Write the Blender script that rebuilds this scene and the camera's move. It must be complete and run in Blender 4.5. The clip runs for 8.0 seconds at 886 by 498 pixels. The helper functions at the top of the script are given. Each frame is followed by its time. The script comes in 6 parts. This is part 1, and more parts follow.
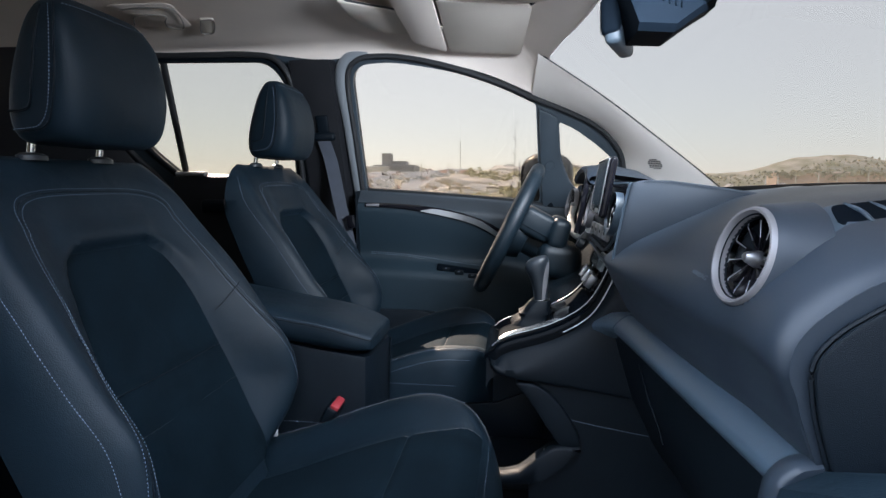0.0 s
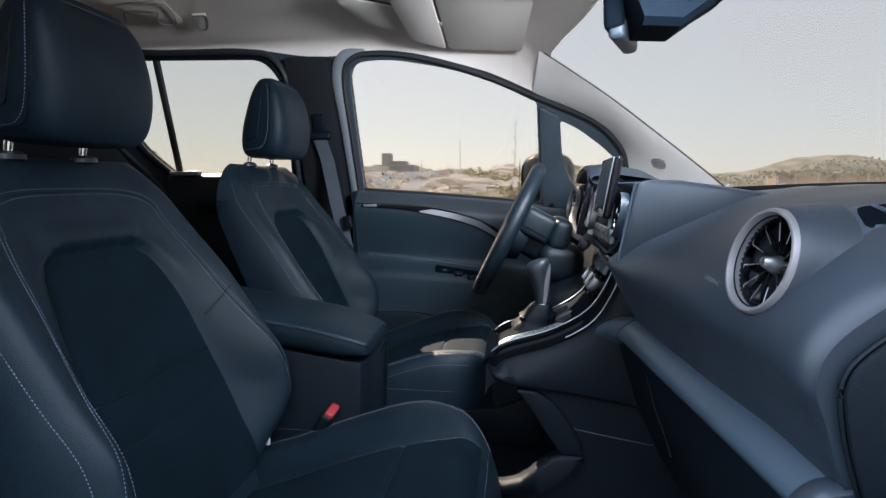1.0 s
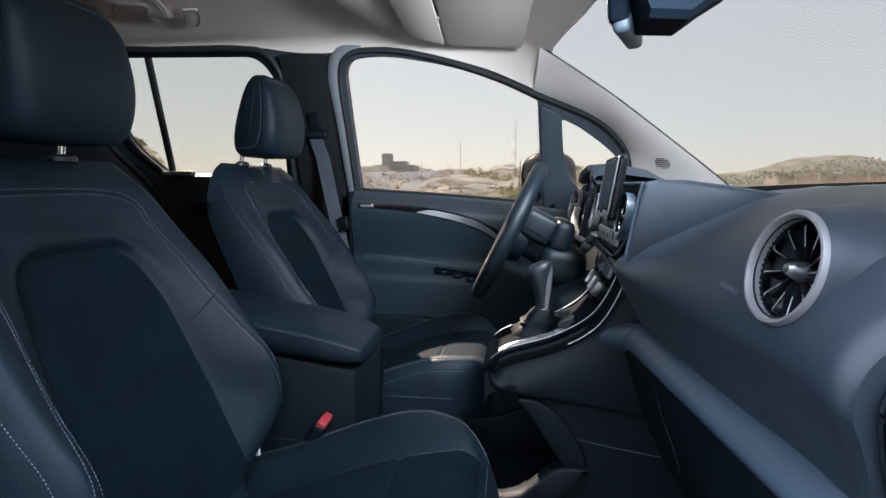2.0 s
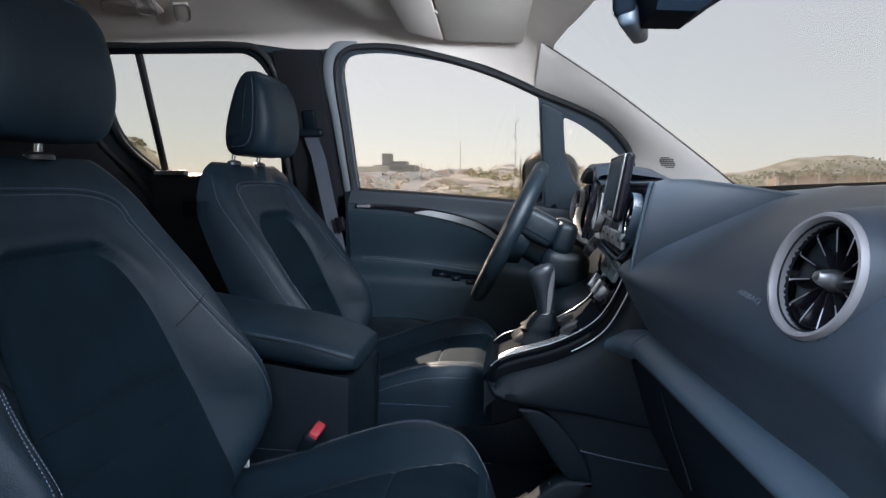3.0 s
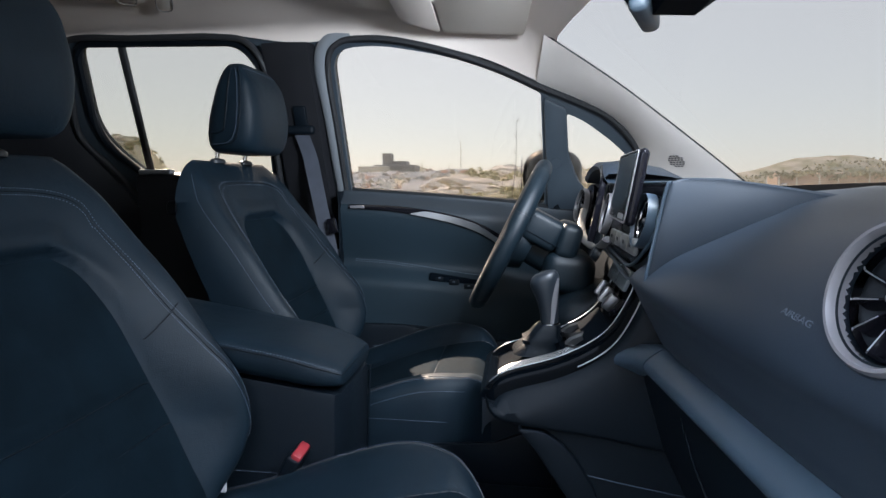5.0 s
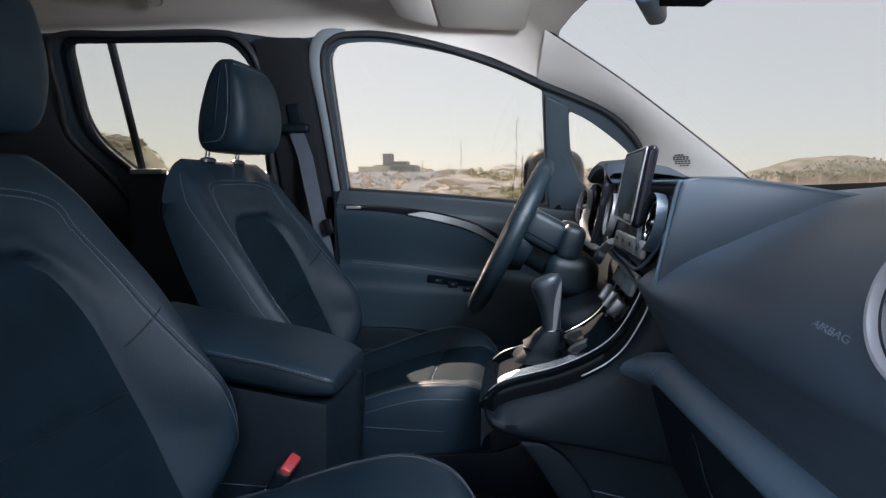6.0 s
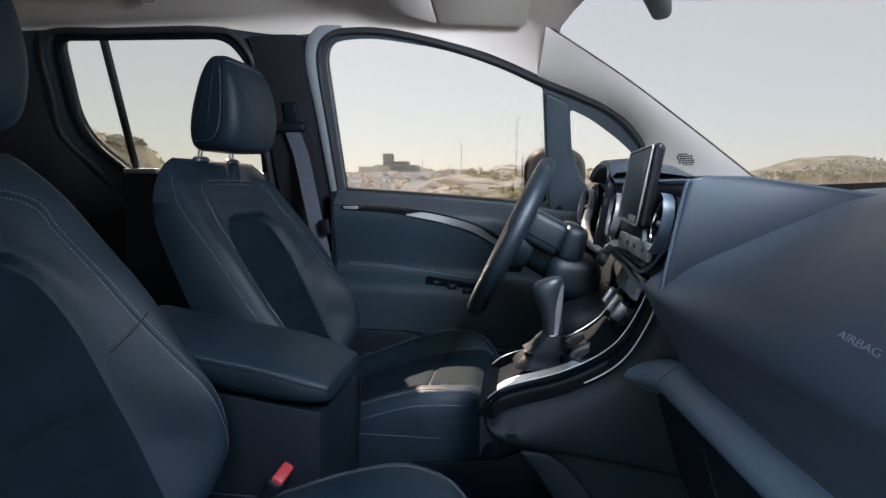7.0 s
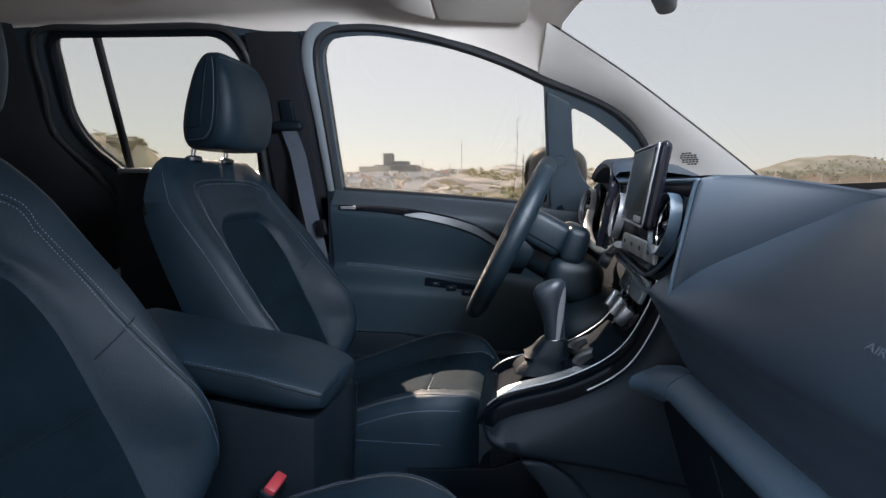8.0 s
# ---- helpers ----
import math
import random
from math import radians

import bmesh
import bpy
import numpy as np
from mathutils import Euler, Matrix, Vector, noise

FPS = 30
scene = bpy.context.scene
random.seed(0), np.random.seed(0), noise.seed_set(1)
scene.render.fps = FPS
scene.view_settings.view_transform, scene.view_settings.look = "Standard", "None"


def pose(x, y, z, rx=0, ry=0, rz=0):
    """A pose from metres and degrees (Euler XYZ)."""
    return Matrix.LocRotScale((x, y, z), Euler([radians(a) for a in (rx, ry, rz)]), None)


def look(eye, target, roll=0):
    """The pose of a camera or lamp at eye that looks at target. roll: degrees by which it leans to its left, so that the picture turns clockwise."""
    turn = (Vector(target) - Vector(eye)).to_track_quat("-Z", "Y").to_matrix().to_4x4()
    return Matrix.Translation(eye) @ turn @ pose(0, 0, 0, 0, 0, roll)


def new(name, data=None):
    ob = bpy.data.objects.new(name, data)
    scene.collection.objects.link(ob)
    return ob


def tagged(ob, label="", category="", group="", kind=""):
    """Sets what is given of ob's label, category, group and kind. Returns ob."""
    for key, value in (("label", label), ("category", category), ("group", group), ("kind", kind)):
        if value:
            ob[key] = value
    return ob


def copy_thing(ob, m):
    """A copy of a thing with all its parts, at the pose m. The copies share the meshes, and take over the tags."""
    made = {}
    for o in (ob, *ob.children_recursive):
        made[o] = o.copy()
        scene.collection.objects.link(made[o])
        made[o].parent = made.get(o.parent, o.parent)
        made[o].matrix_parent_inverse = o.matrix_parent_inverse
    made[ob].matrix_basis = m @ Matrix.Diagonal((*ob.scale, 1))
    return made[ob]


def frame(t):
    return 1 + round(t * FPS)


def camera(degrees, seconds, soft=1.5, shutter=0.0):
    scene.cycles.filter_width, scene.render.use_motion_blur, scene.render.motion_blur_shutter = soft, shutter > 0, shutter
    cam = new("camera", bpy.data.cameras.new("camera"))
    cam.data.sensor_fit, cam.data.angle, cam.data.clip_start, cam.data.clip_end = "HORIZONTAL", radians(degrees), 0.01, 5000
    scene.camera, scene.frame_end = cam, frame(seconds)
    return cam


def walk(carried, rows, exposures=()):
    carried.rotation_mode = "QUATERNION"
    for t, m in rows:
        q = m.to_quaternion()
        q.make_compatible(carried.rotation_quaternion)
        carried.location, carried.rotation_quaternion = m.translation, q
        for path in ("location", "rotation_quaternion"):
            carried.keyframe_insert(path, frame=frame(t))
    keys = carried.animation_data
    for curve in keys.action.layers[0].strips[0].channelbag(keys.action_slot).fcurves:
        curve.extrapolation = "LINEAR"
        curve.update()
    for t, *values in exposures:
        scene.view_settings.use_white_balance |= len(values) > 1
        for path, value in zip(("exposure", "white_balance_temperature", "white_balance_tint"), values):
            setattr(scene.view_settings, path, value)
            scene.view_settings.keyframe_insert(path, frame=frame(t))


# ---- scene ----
from mathutils import bvhtree

cam = camera(76.5, 8.0, soft=1.45)
METRES, EYE, TILT, LEAN, TURN = 0.313, 1.25, -6.6, 0.0, 7.5
ROWS = [
    (0.0, 0.0, 0.0, 0.0, -0.0, 0.0, 0.0),
    (0.5, 0.0056, 0.0584, 0.0062, -0.01, -0.0, 0.0),
    (1.0, 0.012, 0.1208, 0.0132, -0.01, 0.0, -0.0),
    (1.5, 0.0202, 0.1899, 0.0209, 0.0, 0.02, -0.01),
    (3.0, 0.0431, 0.4014, 0.0422, 0.01, 0.02, -0.04),
    (3.5, 0.0512, 0.479, 0.0514, 0.02, -0.01, -0.06),
    (4.0, 0.0603, 0.5526, 0.0588, 0.05, 0.01, -0.07),
    (4.5, 0.0661, 0.6023, 0.0646, 0.05, -0.0, -0.07),
    (6.0, 0.0894, 0.8018, 0.0826, 0.08, 0.03, -0.07),
    (6.5, 0.0965, 0.8587, 0.0882, 0.09, 0.02, -0.07),
    (7.0, 0.1013, 0.8984, 0.0921, 0.1, 0.03, -0.07),
    (7.5, 0.1067, 0.9437, 0.097, 0.12, 0.02, -0.06),
    (8.0, 0.1125, 0.9883, 0.1017, 0.14, 0.01, -0.07),
]
walk(cam, [(t, pose(0, 0, EYE, TILT, LEAN, TURN) @ pose(METRES * x, METRES * y, METRES * z, 90 + pitch, roll, yaw)) for t, x, y, z, yaw, pitch, roll in ROWS],
     [(0.0, 2.95, 5900, 12), (8.0, 2.95, 5900, 12)])

# ---- sky, sun, exposure ----
SUN_UP, SUN_FROM = radians(40.4), Vector((-0.500, 0.866))     # height of the sun, and the compass side it stands on
world = bpy.data.worlds.new("sky")
scene.world = world
world.use_nodes = True
wn = world.node_tree
sky = wn.nodes.new("ShaderNodeTexSky")
sky.sky_type, sky.sun_disc = "NISHITA", False
sky.sun_elevation, sky.sun_rotation = SUN_UP, math.atan2(SUN_FROM.x, SUN_FROM.y)
sky.air_density, sky.dust_density, sky.ozone_density = 1.0, 0.4, 1.0
bg = wn.nodes["Background"]
bg.inputs["Strength"].default_value = 0.20
haze = wn.nodes.new("ShaderNodeHueSaturation")           # thin haze pales the blue
haze.inputs["Saturation"].default_value = 0.95
wn.links.new(sky.outputs[0], haze.inputs["Color"])
veil = wn.nodes.new("ShaderNodeMix")                     # high thin cloud evens the whole sky out
veil.data_type = "RGBA"
veil.inputs["Factor"].default_value, veil.inputs["B"].default_value = 0.80, (4.45, 4.80, 5.20, 1)
wn.links.new(haze.outputs[0], veil.inputs["A"])
wn.links.new(veil.outputs["Result"], bg.inputs[0])
sun = new("sun", bpy.data.lights.new("sun", "SUN"))
sun.data.energy, sun.data.angle, sun.data.color = 2.7, radians(0.6), (1.0, 0.77, 0.55)
sun.matrix_world = look((SUN_FROM.x * 20, SUN_FROM.y * 20, 20 * math.tan(SUN_UP)), (0, 0, 0))
# added fill lamps for the sky's light: near windscreen's upper edge and near corner
for spot, aim, power, cone in (((0.245, 0.90, 1.620), (-0.12, 1.70, 1.06), 1.12, 132), ((0.36, 0.62, 1.520), (-0.30, 1.60, 1.46), 0.62, 112)):
    fill_lamp = new("windscreen_fill", bpy.data.lights.new("windscreen_fill", "AREA"))
    fill_lamp.data.shape, fill_lamp.data.size, fill_lamp.data.size_y = "RECTANGLE", 0.30, 0.14
    fill_lamp.data.energy, fill_lamp.data.color, fill_lamp.data.spread = power, (0.88, 0.95, 1.0), radians(cone)
    fill_lamp.matrix_world = look(spot, aim)


# ---- materials ----
def material(name, color, rough=0.5, metal=0.0, vary=0.15, scale=6.0, grain=0.0, grain_scale=900.0, coat=0.0, kind="noise", second=None, spec=0.5, fold=0.0):
    """A surface with large blotches of wear, fine grain relief and a roughness that wavers."""
    m = bpy.data.materials.new(name)
    m.use_nodes = True
    n, l = m.node_tree.nodes, m.node_tree.links
    p = n["Principled BSDF"]
    p.inputs["Metallic"].default_value = metal
    p.inputs["Coat Weight"].default_value = coat
    p.inputs["Coat Roughness"].default_value = 0.05
    p.inputs["Specular IOR Level"].default_value = spec
    co = n.new("ShaderNodeTexCoord")
    big = n.new("ShaderNodeTexNoise")
    big.inputs["Scale"].default_value, big.inputs["Detail"].default_value = scale, 6
    l.new(co.outputs["Object"], big.inputs["Vector"])
    ramp = n.new("ShaderNodeMix")
    ramp.data_type = "RGBA"
    dark = second or [c * (1 - vary) for c in color]
    lite = color if second else [min(1, c * (1 + vary)) for c in color]
    ramp.inputs["A"].default_value, ramp.inputs["B"].default_value = (*dark, 1), (*lite, 1)
    stretch = n.new("ShaderNodeMapRange")
    stretch.inputs["From Min"].default_value, stretch.inputs["From Max"].default_value = 0.32, 0.68
    l.new(big.outputs["Fac"], stretch.inputs["Value"])
    l.new(stretch.outputs[0], ramp.inputs["Factor"])
    l.new(ramp.outputs["Result"], p.inputs["Base Color"])
    rr = n.new("ShaderNodeMapRange")
    rr.inputs["To Min"].default_value, rr.inputs["To Max"].default_value = max(0.02, rough * 0.88), min(1, rough * 1.12)
    l.new(big.outputs["Fac"], rr.inputs["Value"])
    l.new(rr.outputs[0], p.inputs["Roughness"])
    if grain:
        if kind == "cells":
            g = n.new("ShaderNodeTexVoronoi")
            out = g.outputs["Distance"]
        else:
            g = n.new("ShaderNodeTexNoise")
            g.inputs["Detail"].default_value = 3
            out = g.outputs["Fac"]
        g.inputs["Scale"].default_value = grain_scale
        l.new(co.outputs["Object"], g.inputs["Vector"])
        b = n.new("ShaderNodeBump")
        b.inputs["Strength"].default_value, b.inputs["Distance"].default_value = grain, 0.0006 if grain_scale > 100 else 0.05
        l.new(out, b.inputs["Height"])
        if fold:                                          # soft creases under the fine grain
            soft, b2 = n.new("ShaderNodeTexNoise"), n.new("ShaderNodeBump")
            soft.inputs["Scale"].default_value, soft.inputs["Detail"].default_value, soft.inputs["Distortion"].default_value = 22.0, 4, 0.6
            l.new(co.outputs["Object"], soft.inputs["Vector"])
            b2.inputs["Strength"].default_value, b2.inputs["Distance"].default_value = fold, 0.004
            l.new(soft.outputs["Fac"], b2.inputs["Height"])
            l.new(b2.outputs[0], b.inputs["Normal"])
        l.new(b.outputs[0], p.inputs["Normal"])
    return m


def pane(name, tint, mirror=0.45, base=0.015):
    """Glazing: lets light pass with a tint that dims the outdoors, and mirrors by its angle."""
    m = bpy.data.materials.new(name)
    m.use_nodes = True
    n, l = m.node_tree.nodes, m.node_tree.links
    n.remove(n["Principled BSDF"])
    clear, gloss, mix, fres = n.new("ShaderNodeBsdfTransparent"), n.new("ShaderNodeBsdfGlossy"), n.new("ShaderNodeMixShader"), n.new("ShaderNodeLayerWeight")
    clear.inputs["Color"].default_value = (*tint, 1)
    gloss.inputs["Roughness"].default_value = 0.01
    fres.inputs["Blend"].default_value = 0.5
    power, scale = n.new("ShaderNodeMath"), n.new("ShaderNodeMath")
    power.operation, scale.operation = "POWER", "MULTIPLY_ADD"
    power.inputs[1].default_value, scale.inputs[1].default_value, scale.inputs[2].default_value = 5.0, mirror, base
    l.new(fres.outputs["Facing"], power.inputs[0])
    l.new(power.outputs[0], scale.inputs[0])
    l.new(scale.outputs[0], mix.inputs[0])
    l.new(clear.outputs[0], mix.inputs[1])
    l.new(gloss.outputs[0], mix.inputs[2])
    l.new(mix.outputs[0], n["Material Output"].inputs["Surface"])
    return m


LEATHER = material("black_leather", (0.0050, 0.0114, 0.0178), 0.50, vary=0.16, scale=9, grain=0.40, grain_scale=700, kind="cells", spec=0.19, fold=0.30)
INSERT = material("seat_fabric", (0.0040, 0.0090, 0.0134), 0.8, vary=0.2, scale=14, grain=0.5, grain_scale=1500, spec=0.05, fold=0.35)
THREAD = material("grey_thread", (0.15, 0.19, 0.25), 0.7, vary=0.1, scale=40)
SOFT = material("dash_foam_skin", (0.0185, 0.0260, 0.0365), 0.44, vary=0.10, scale=5, grain=0.13, grain_scale=1100, kind="cells", spec=0.34)
DOORSKIN = material("door_foam_skin", (0.0090, 0.0200, 0.0290), 0.55, vary=0.10, scale=6, grain=0.35, grain_scale=1000, kind="cells", spec=0.35)
DOORTOP = material("door_top_skin", (0.026, 0.034, 0.042), 0.5, vary=0.10, scale=6, grain=0.3, grain_scale=1000, kind="cells", spec=0.4)
HARD = material("hard_plastic", (0.0032, 0.0060, 0.0094), 0.5, vary=0.15, scale=7, grain=0.4, grain_scale=1300, kind="cells", spec=0.15)
STRIP = material("satin_dash_trim", (0.038, 0.058, 0.080), 0.36, vary=0.06, scale=6, grain=0.2, grain_scale=1200, kind="cells")
TRIM = material("window_frame_plastic", (0.034, 0.047, 0.060), 0.5, vary=0.1, scale=8, grain=0.3, grain_scale=1200, kind="cells")
COLUMN = material("column_plastic", (0.0045, 0.0095, 0.0140), 0.45, vary=0.1, scale=8, grain=0.3, grain_scale=1200, kind="cells", spec=0.3)
GAITER = material("gaiter_leather", (0.0025, 0.0045, 0.0070), 0.45, vary=0.15, scale=20, grain=0.4, grain_scale=800, kind="cells", spec=0.12)
REARTRIM = material("rear_trim_plastic", (0.016, 0.0165, 0.019), 0.42, vary=0.12, scale=7, grain=0.4, grain_scale=1200, kind="cells", spec=0.25)
RUBBER = material("black_rubber", (0.018, 0.019, 0.021), 0.6, vary=0.15, scale=12)
GLOSS = material("piano_black", (0.005, 0.005, 0.007), 0.14, vary=0.1, scale=10, coat=0.0, spec=0.25)
RAIL = material("gloss_black_rail", (0.001, 0.0018, 0.003), 0.12, vary=0.1, scale=10, spec=0.035)
SEALM = material("matt_seal_rubber", (0.020, 0.022, 0.024), 0.9, vary=0.15, scale=12, spec=0.08)
KNOB = material("satin_knob_plastic", (0.011, 0.015, 0.020), 0.38, vary=0.1, scale=20, spec=0.5)
SILVER = material("satin_silver_paint", (0.62, 0.64, 0.66), 0.26, metal=0.9, vary=0.05, scale=20)
VENTRING = material("satin_vent_metal", (0.20, 0.195, 0.205), 0.45, metal=0.35, vary=0.06, scale=20)
BUTTONM = material("satin_button_paint", (0.17, 0.172, 0.17), 0.42, vary=0.06, scale=20)
MIRRORSHELL = material("mirror_shell_paint", (0.16, 0.165, 0.17), 0.4, vary=0.05, scale=8, spec=0.4)
CHROME = material("satin_chrome", (0.36, 0.37, 0.39), 0.36, metal=1.0, vary=0.05, scale=20)
POLISH = material("bright_chrome", (0.80, 0.80, 0.80), 0.08, metal=1.0, vary=0.03, scale=20)
CLOTH = material("headliner_cloth", (0.73, 0.64, 0.565), 0.9, vary=0.05, scale=4, grain=0.5, grain_scale=1400)
VISORM = material("visor_vinyl", (0.66, 0.59, 0.51), 0.75, vary=0.04, scale=6, grain=0.35, grain_scale=1200, kind="cells")
PILLAR = material("pillar_plastic", (0.72, 0.66, 0.60), 0.62, vary=0.04, scale=5, grain=0.3, grain_scale=1300, kind="cells")
CARPET = material("carpet", (0.012, 0.013, 0.015), 0.95, vary=0.3, scale=60, grain=0.8, grain_scale=600)
PAINT = material("body_paint", (0.42, 0.44, 0.45), 0.28, vary=0.03, scale=3, coat=0.7)
WEBBING = material("belt_webbing", (0.055, 0.062, 0.080), 0.8, vary=0.1, scale=30, grain=0.6, grain_scale=1000)
RED = material("red_button", (0.26, 0.024, 0.03), 0.4, vary=0.06, scale=30)
SCREEN = material("dark_display_glass", (0.030, 0.038, 0.042), 0.10, vary=0.05, scale=8)
LABELW = material("pale_print", (0.070, 0.088, 0.110), 0.6, vary=0.05, scale=40)
WHITE = material("white_print", (0.7, 0.7, 0.7), 0.5, vary=0.05, scale=40)
MIRRORM = material("mirror_silver", (0.85, 0.87, 0.88), 0.02, metal=1.0, vary=0.01, scale=4)
# tints far deeper than real glass, to hold down the bright outdoors
GLASS_DIM = pane("dimming_glazing", (0.330, 0.306, 0.275))
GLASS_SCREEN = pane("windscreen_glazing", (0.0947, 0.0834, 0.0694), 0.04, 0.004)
GLASS_TINT = pane("tinted_glazing", (0.281, 0.263, 0.234))
ASPHALT = material("bounce_cutting_asphalt", (0.060, 0.062, 0.066), 0.9, vary=0.25, scale=0.8, grain=0.6, grain_scale=60.0)
ROCK = material("coastal_granite", (0.80, 0.75, 0.68), 0.9, vary=0.2, scale=0.25, grain=0.6, grain_scale=1.5, second=(0.66, 0.61, 0.55))
TURF = material("dry_turf", (0.50, 0.47, 0.32), 0.95, scale=0.18, grain=0.7, grain_scale=3.0, second=(0.62, 0.57, 0.49))
# dark lines that draw the shade of gaps round headliner fittings
GROOVE = material("painted_gap_shade", (0.20, 0.18, 0.16), 0.9, vary=0.1, scale=20)
# for the unseen bank that holds back sky light
SKYBLOCK = material("sky_block_heath", (0.080, 0.088, 0.085), 0.95, vary=0.35, scale=0.8, grain=0.8, grain_scale=2.0)
HEATH = material("rocky_heath", (0.30, 0.30, 0.17), 0.95, scale=0.7, grain=0.9, grain_scale=3.0, second=(0.52, 0.49, 0.43))
DECKM = material("matt_deck_plastic", (0.0026, 0.0046, 0.0075), 0.75, vary=0.12, scale=9, grain=0.4, grain_scale=1300, kind="cells", spec=0.03)
LCD = material("pale_liquid_crystal", (0.11, 0.13, 0.14), 0.2, vary=0.08, scale=30)
FLANGE = material("flange_paint", (0.20, 0.215, 0.23), 0.35, vary=0.06, scale=6)
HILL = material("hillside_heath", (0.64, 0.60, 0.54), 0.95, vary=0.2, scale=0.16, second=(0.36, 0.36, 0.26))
# scrub colour paled to paint in the haze of distance
FARBUSH = material("haze_paled_scrub", (0.52, 0.50, 0.40), 0.95, vary=0.35, scale=0.3)
BARK = material("twig_bark", (0.10, 0.075, 0.055), 0.9, vary=0.2, scale=20)
FORT = material("fort_stone", (0.33, 0.33, 0.335), 0.9, vary=0.15, scale=0.1)
# fort stone again, sunlight painted in as a paler tone; masts share it
FORTLIT = material("fort_stone_lit", (0.58, 0.56, 0.52), 0.9, vary=0.12, scale=0.1)
WALLS = [material("white_weatherboard", (0.90, 0.89, 0.87), 0.7, vary=0.05, scale=0.4), material("cream_weatherboard", (0.66, 0.60, 0.50), 0.7, vary=0.06, scale=0.4),
         material("red_weatherboard", (0.36, 0.12, 0.08), 0.8, vary=0.1, scale=0.4), material("grey_cladding", (0.40, 0.43, 0.46), 0.7, vary=0.06, scale=0.4)]
ROOFS = [material("clay_roof", (0.55, 0.36, 0.28), 0.85, vary=0.15, scale=0.5), material("slate_roof", (0.56, 0.56, 0.57), 0.8, vary=0.15, scale=0.5)]
TERRA = material("terracotta_render", (0.80, 0.66, 0.58), 0.9, vary=0.12, scale=0.10, second=(0.66, 0.55, 0.47))
SAIL = material("sail_cloth", (0.8, 0.8, 0.78), 0.8, vary=0.05, scale=0.5)
DARKGLASS = material("house_window", (0.05, 0.06, 0.07), 0.1, vary=0.1, scale=1)


def foliage(name, color):
    """Thin leaves: light shines through them as well as off them."""
    m = bpy.data.materials.new(name)
    m.use_nodes = True
    n, l = m.node_tree.nodes, m.node_tree.links
    n.remove(n["Principled BSDF"])
    a, b, mix, info, hue = (n.new("ShaderNode" + k) for k in ("BsdfDiffuse", "BsdfTranslucent", "MixShader", "NewGeometry", "HueSaturation"))
    hue.inputs["Color"].default_value = (*color, 1)
    span = n.new("ShaderNodeMapRange")
    span.inputs["To Min"].default_value, span.inputs["To Max"].default_value = 0.7, 1.3
    l.new(info.outputs["Random Per Island"], span.inputs["Value"])
    l.new(span.outputs[0], hue.inputs["Value"])
    for q in (a, b):
        l.new(hue.outputs[0], q.inputs["Color"])
    l.new(a.outputs[0], mix.inputs[1])
    l.new(b.outputs[0], mix.inputs[2])
    l.new(mix.outputs[0], n["Material Output"].inputs["Surface"])
    return m


SHRUB = foliage("low_scrub", (0.46, 0.45, 0.33))


# ---- mesh tools ----
def part(name, bm, mat, parent=None, label="", angle=40.0):
    """Links a bmesh, written in world places, as one mesh object under a thing or a part."""
    me = bpy.data.meshes.new(name)
    bmesh.ops.recalc_face_normals(bm, faces=bm.faces)
    lim = radians(angle)
    for f in bm.faces:
        f.smooth = True
    for e in bm.edges:
        e.smooth = len(e.link_faces) == 2 and e.calc_face_angle(0) < lim
    bm.to_mesh(me)
    bm.free()
    me.materials.append(mat)
    ob = new(name, me)
    if parent:
        ob.parent = parent
        ob.matrix_parent_inverse = parent.matrix_basis.inverted() if parent.type == "EMPTY" else Matrix()
    if label:
        tagged(ob, label)
    return ob


def thing(name, label, category, base, group="", kind=""):
    """An Empty at the base of a thing, for its parts."""
    ob = new(name)
    ob.empty_display_size = 0.05
    ob.matrix_basis = Matrix.Translation(base)
    return tagged(ob, label, category, group, kind)


def spline(pts, n=8, closed=False):
    """A smooth line through pts (Catmull-Rom), n steps a stretch."""
    p = [Vector(q) for q in pts]
    out = []
    last = len(p) if closed else len(p) - 1
    for i in range(last):
        if closed:
            a, b, c, d = p[i - 1], p[i], p[(i + 1) % len(p)], p[(i + 2) % len(p)]
        else:
            b, c = p[i], p[i + 1]
            a = p[i - 1] if i else b * 2 - c
            d = p[i + 2] if i + 2 < len(p) else c * 2 - b
        for k in range(n):
            t = k / n
            out.append(0.5 * (2 * b + (c - a) * t + (2 * a - 5 * b + 4 * c - d) * t * t + (3 * b - a - 3 * c + d) * t ** 3))
    if not closed:
        out.append(p[-1])
    return out


def loft(bm, rings, closed=True, caps=True):
    """Joins rings of equal counts by quads."""
    vs = [[bm.verts.new(q) for q in r] for r in rings]
    for a, b in zip(vs, vs[1:]):
        m = len(a)
        for i in range(m if closed else m - 1):
            j = (i + 1) % m
            bm.faces.new((a[i], a[j], b[j], b[i]))
    if caps and closed:
        bm.faces.new(vs[0][::-1])
        bm.faces.new(vs[-1])
    return bm


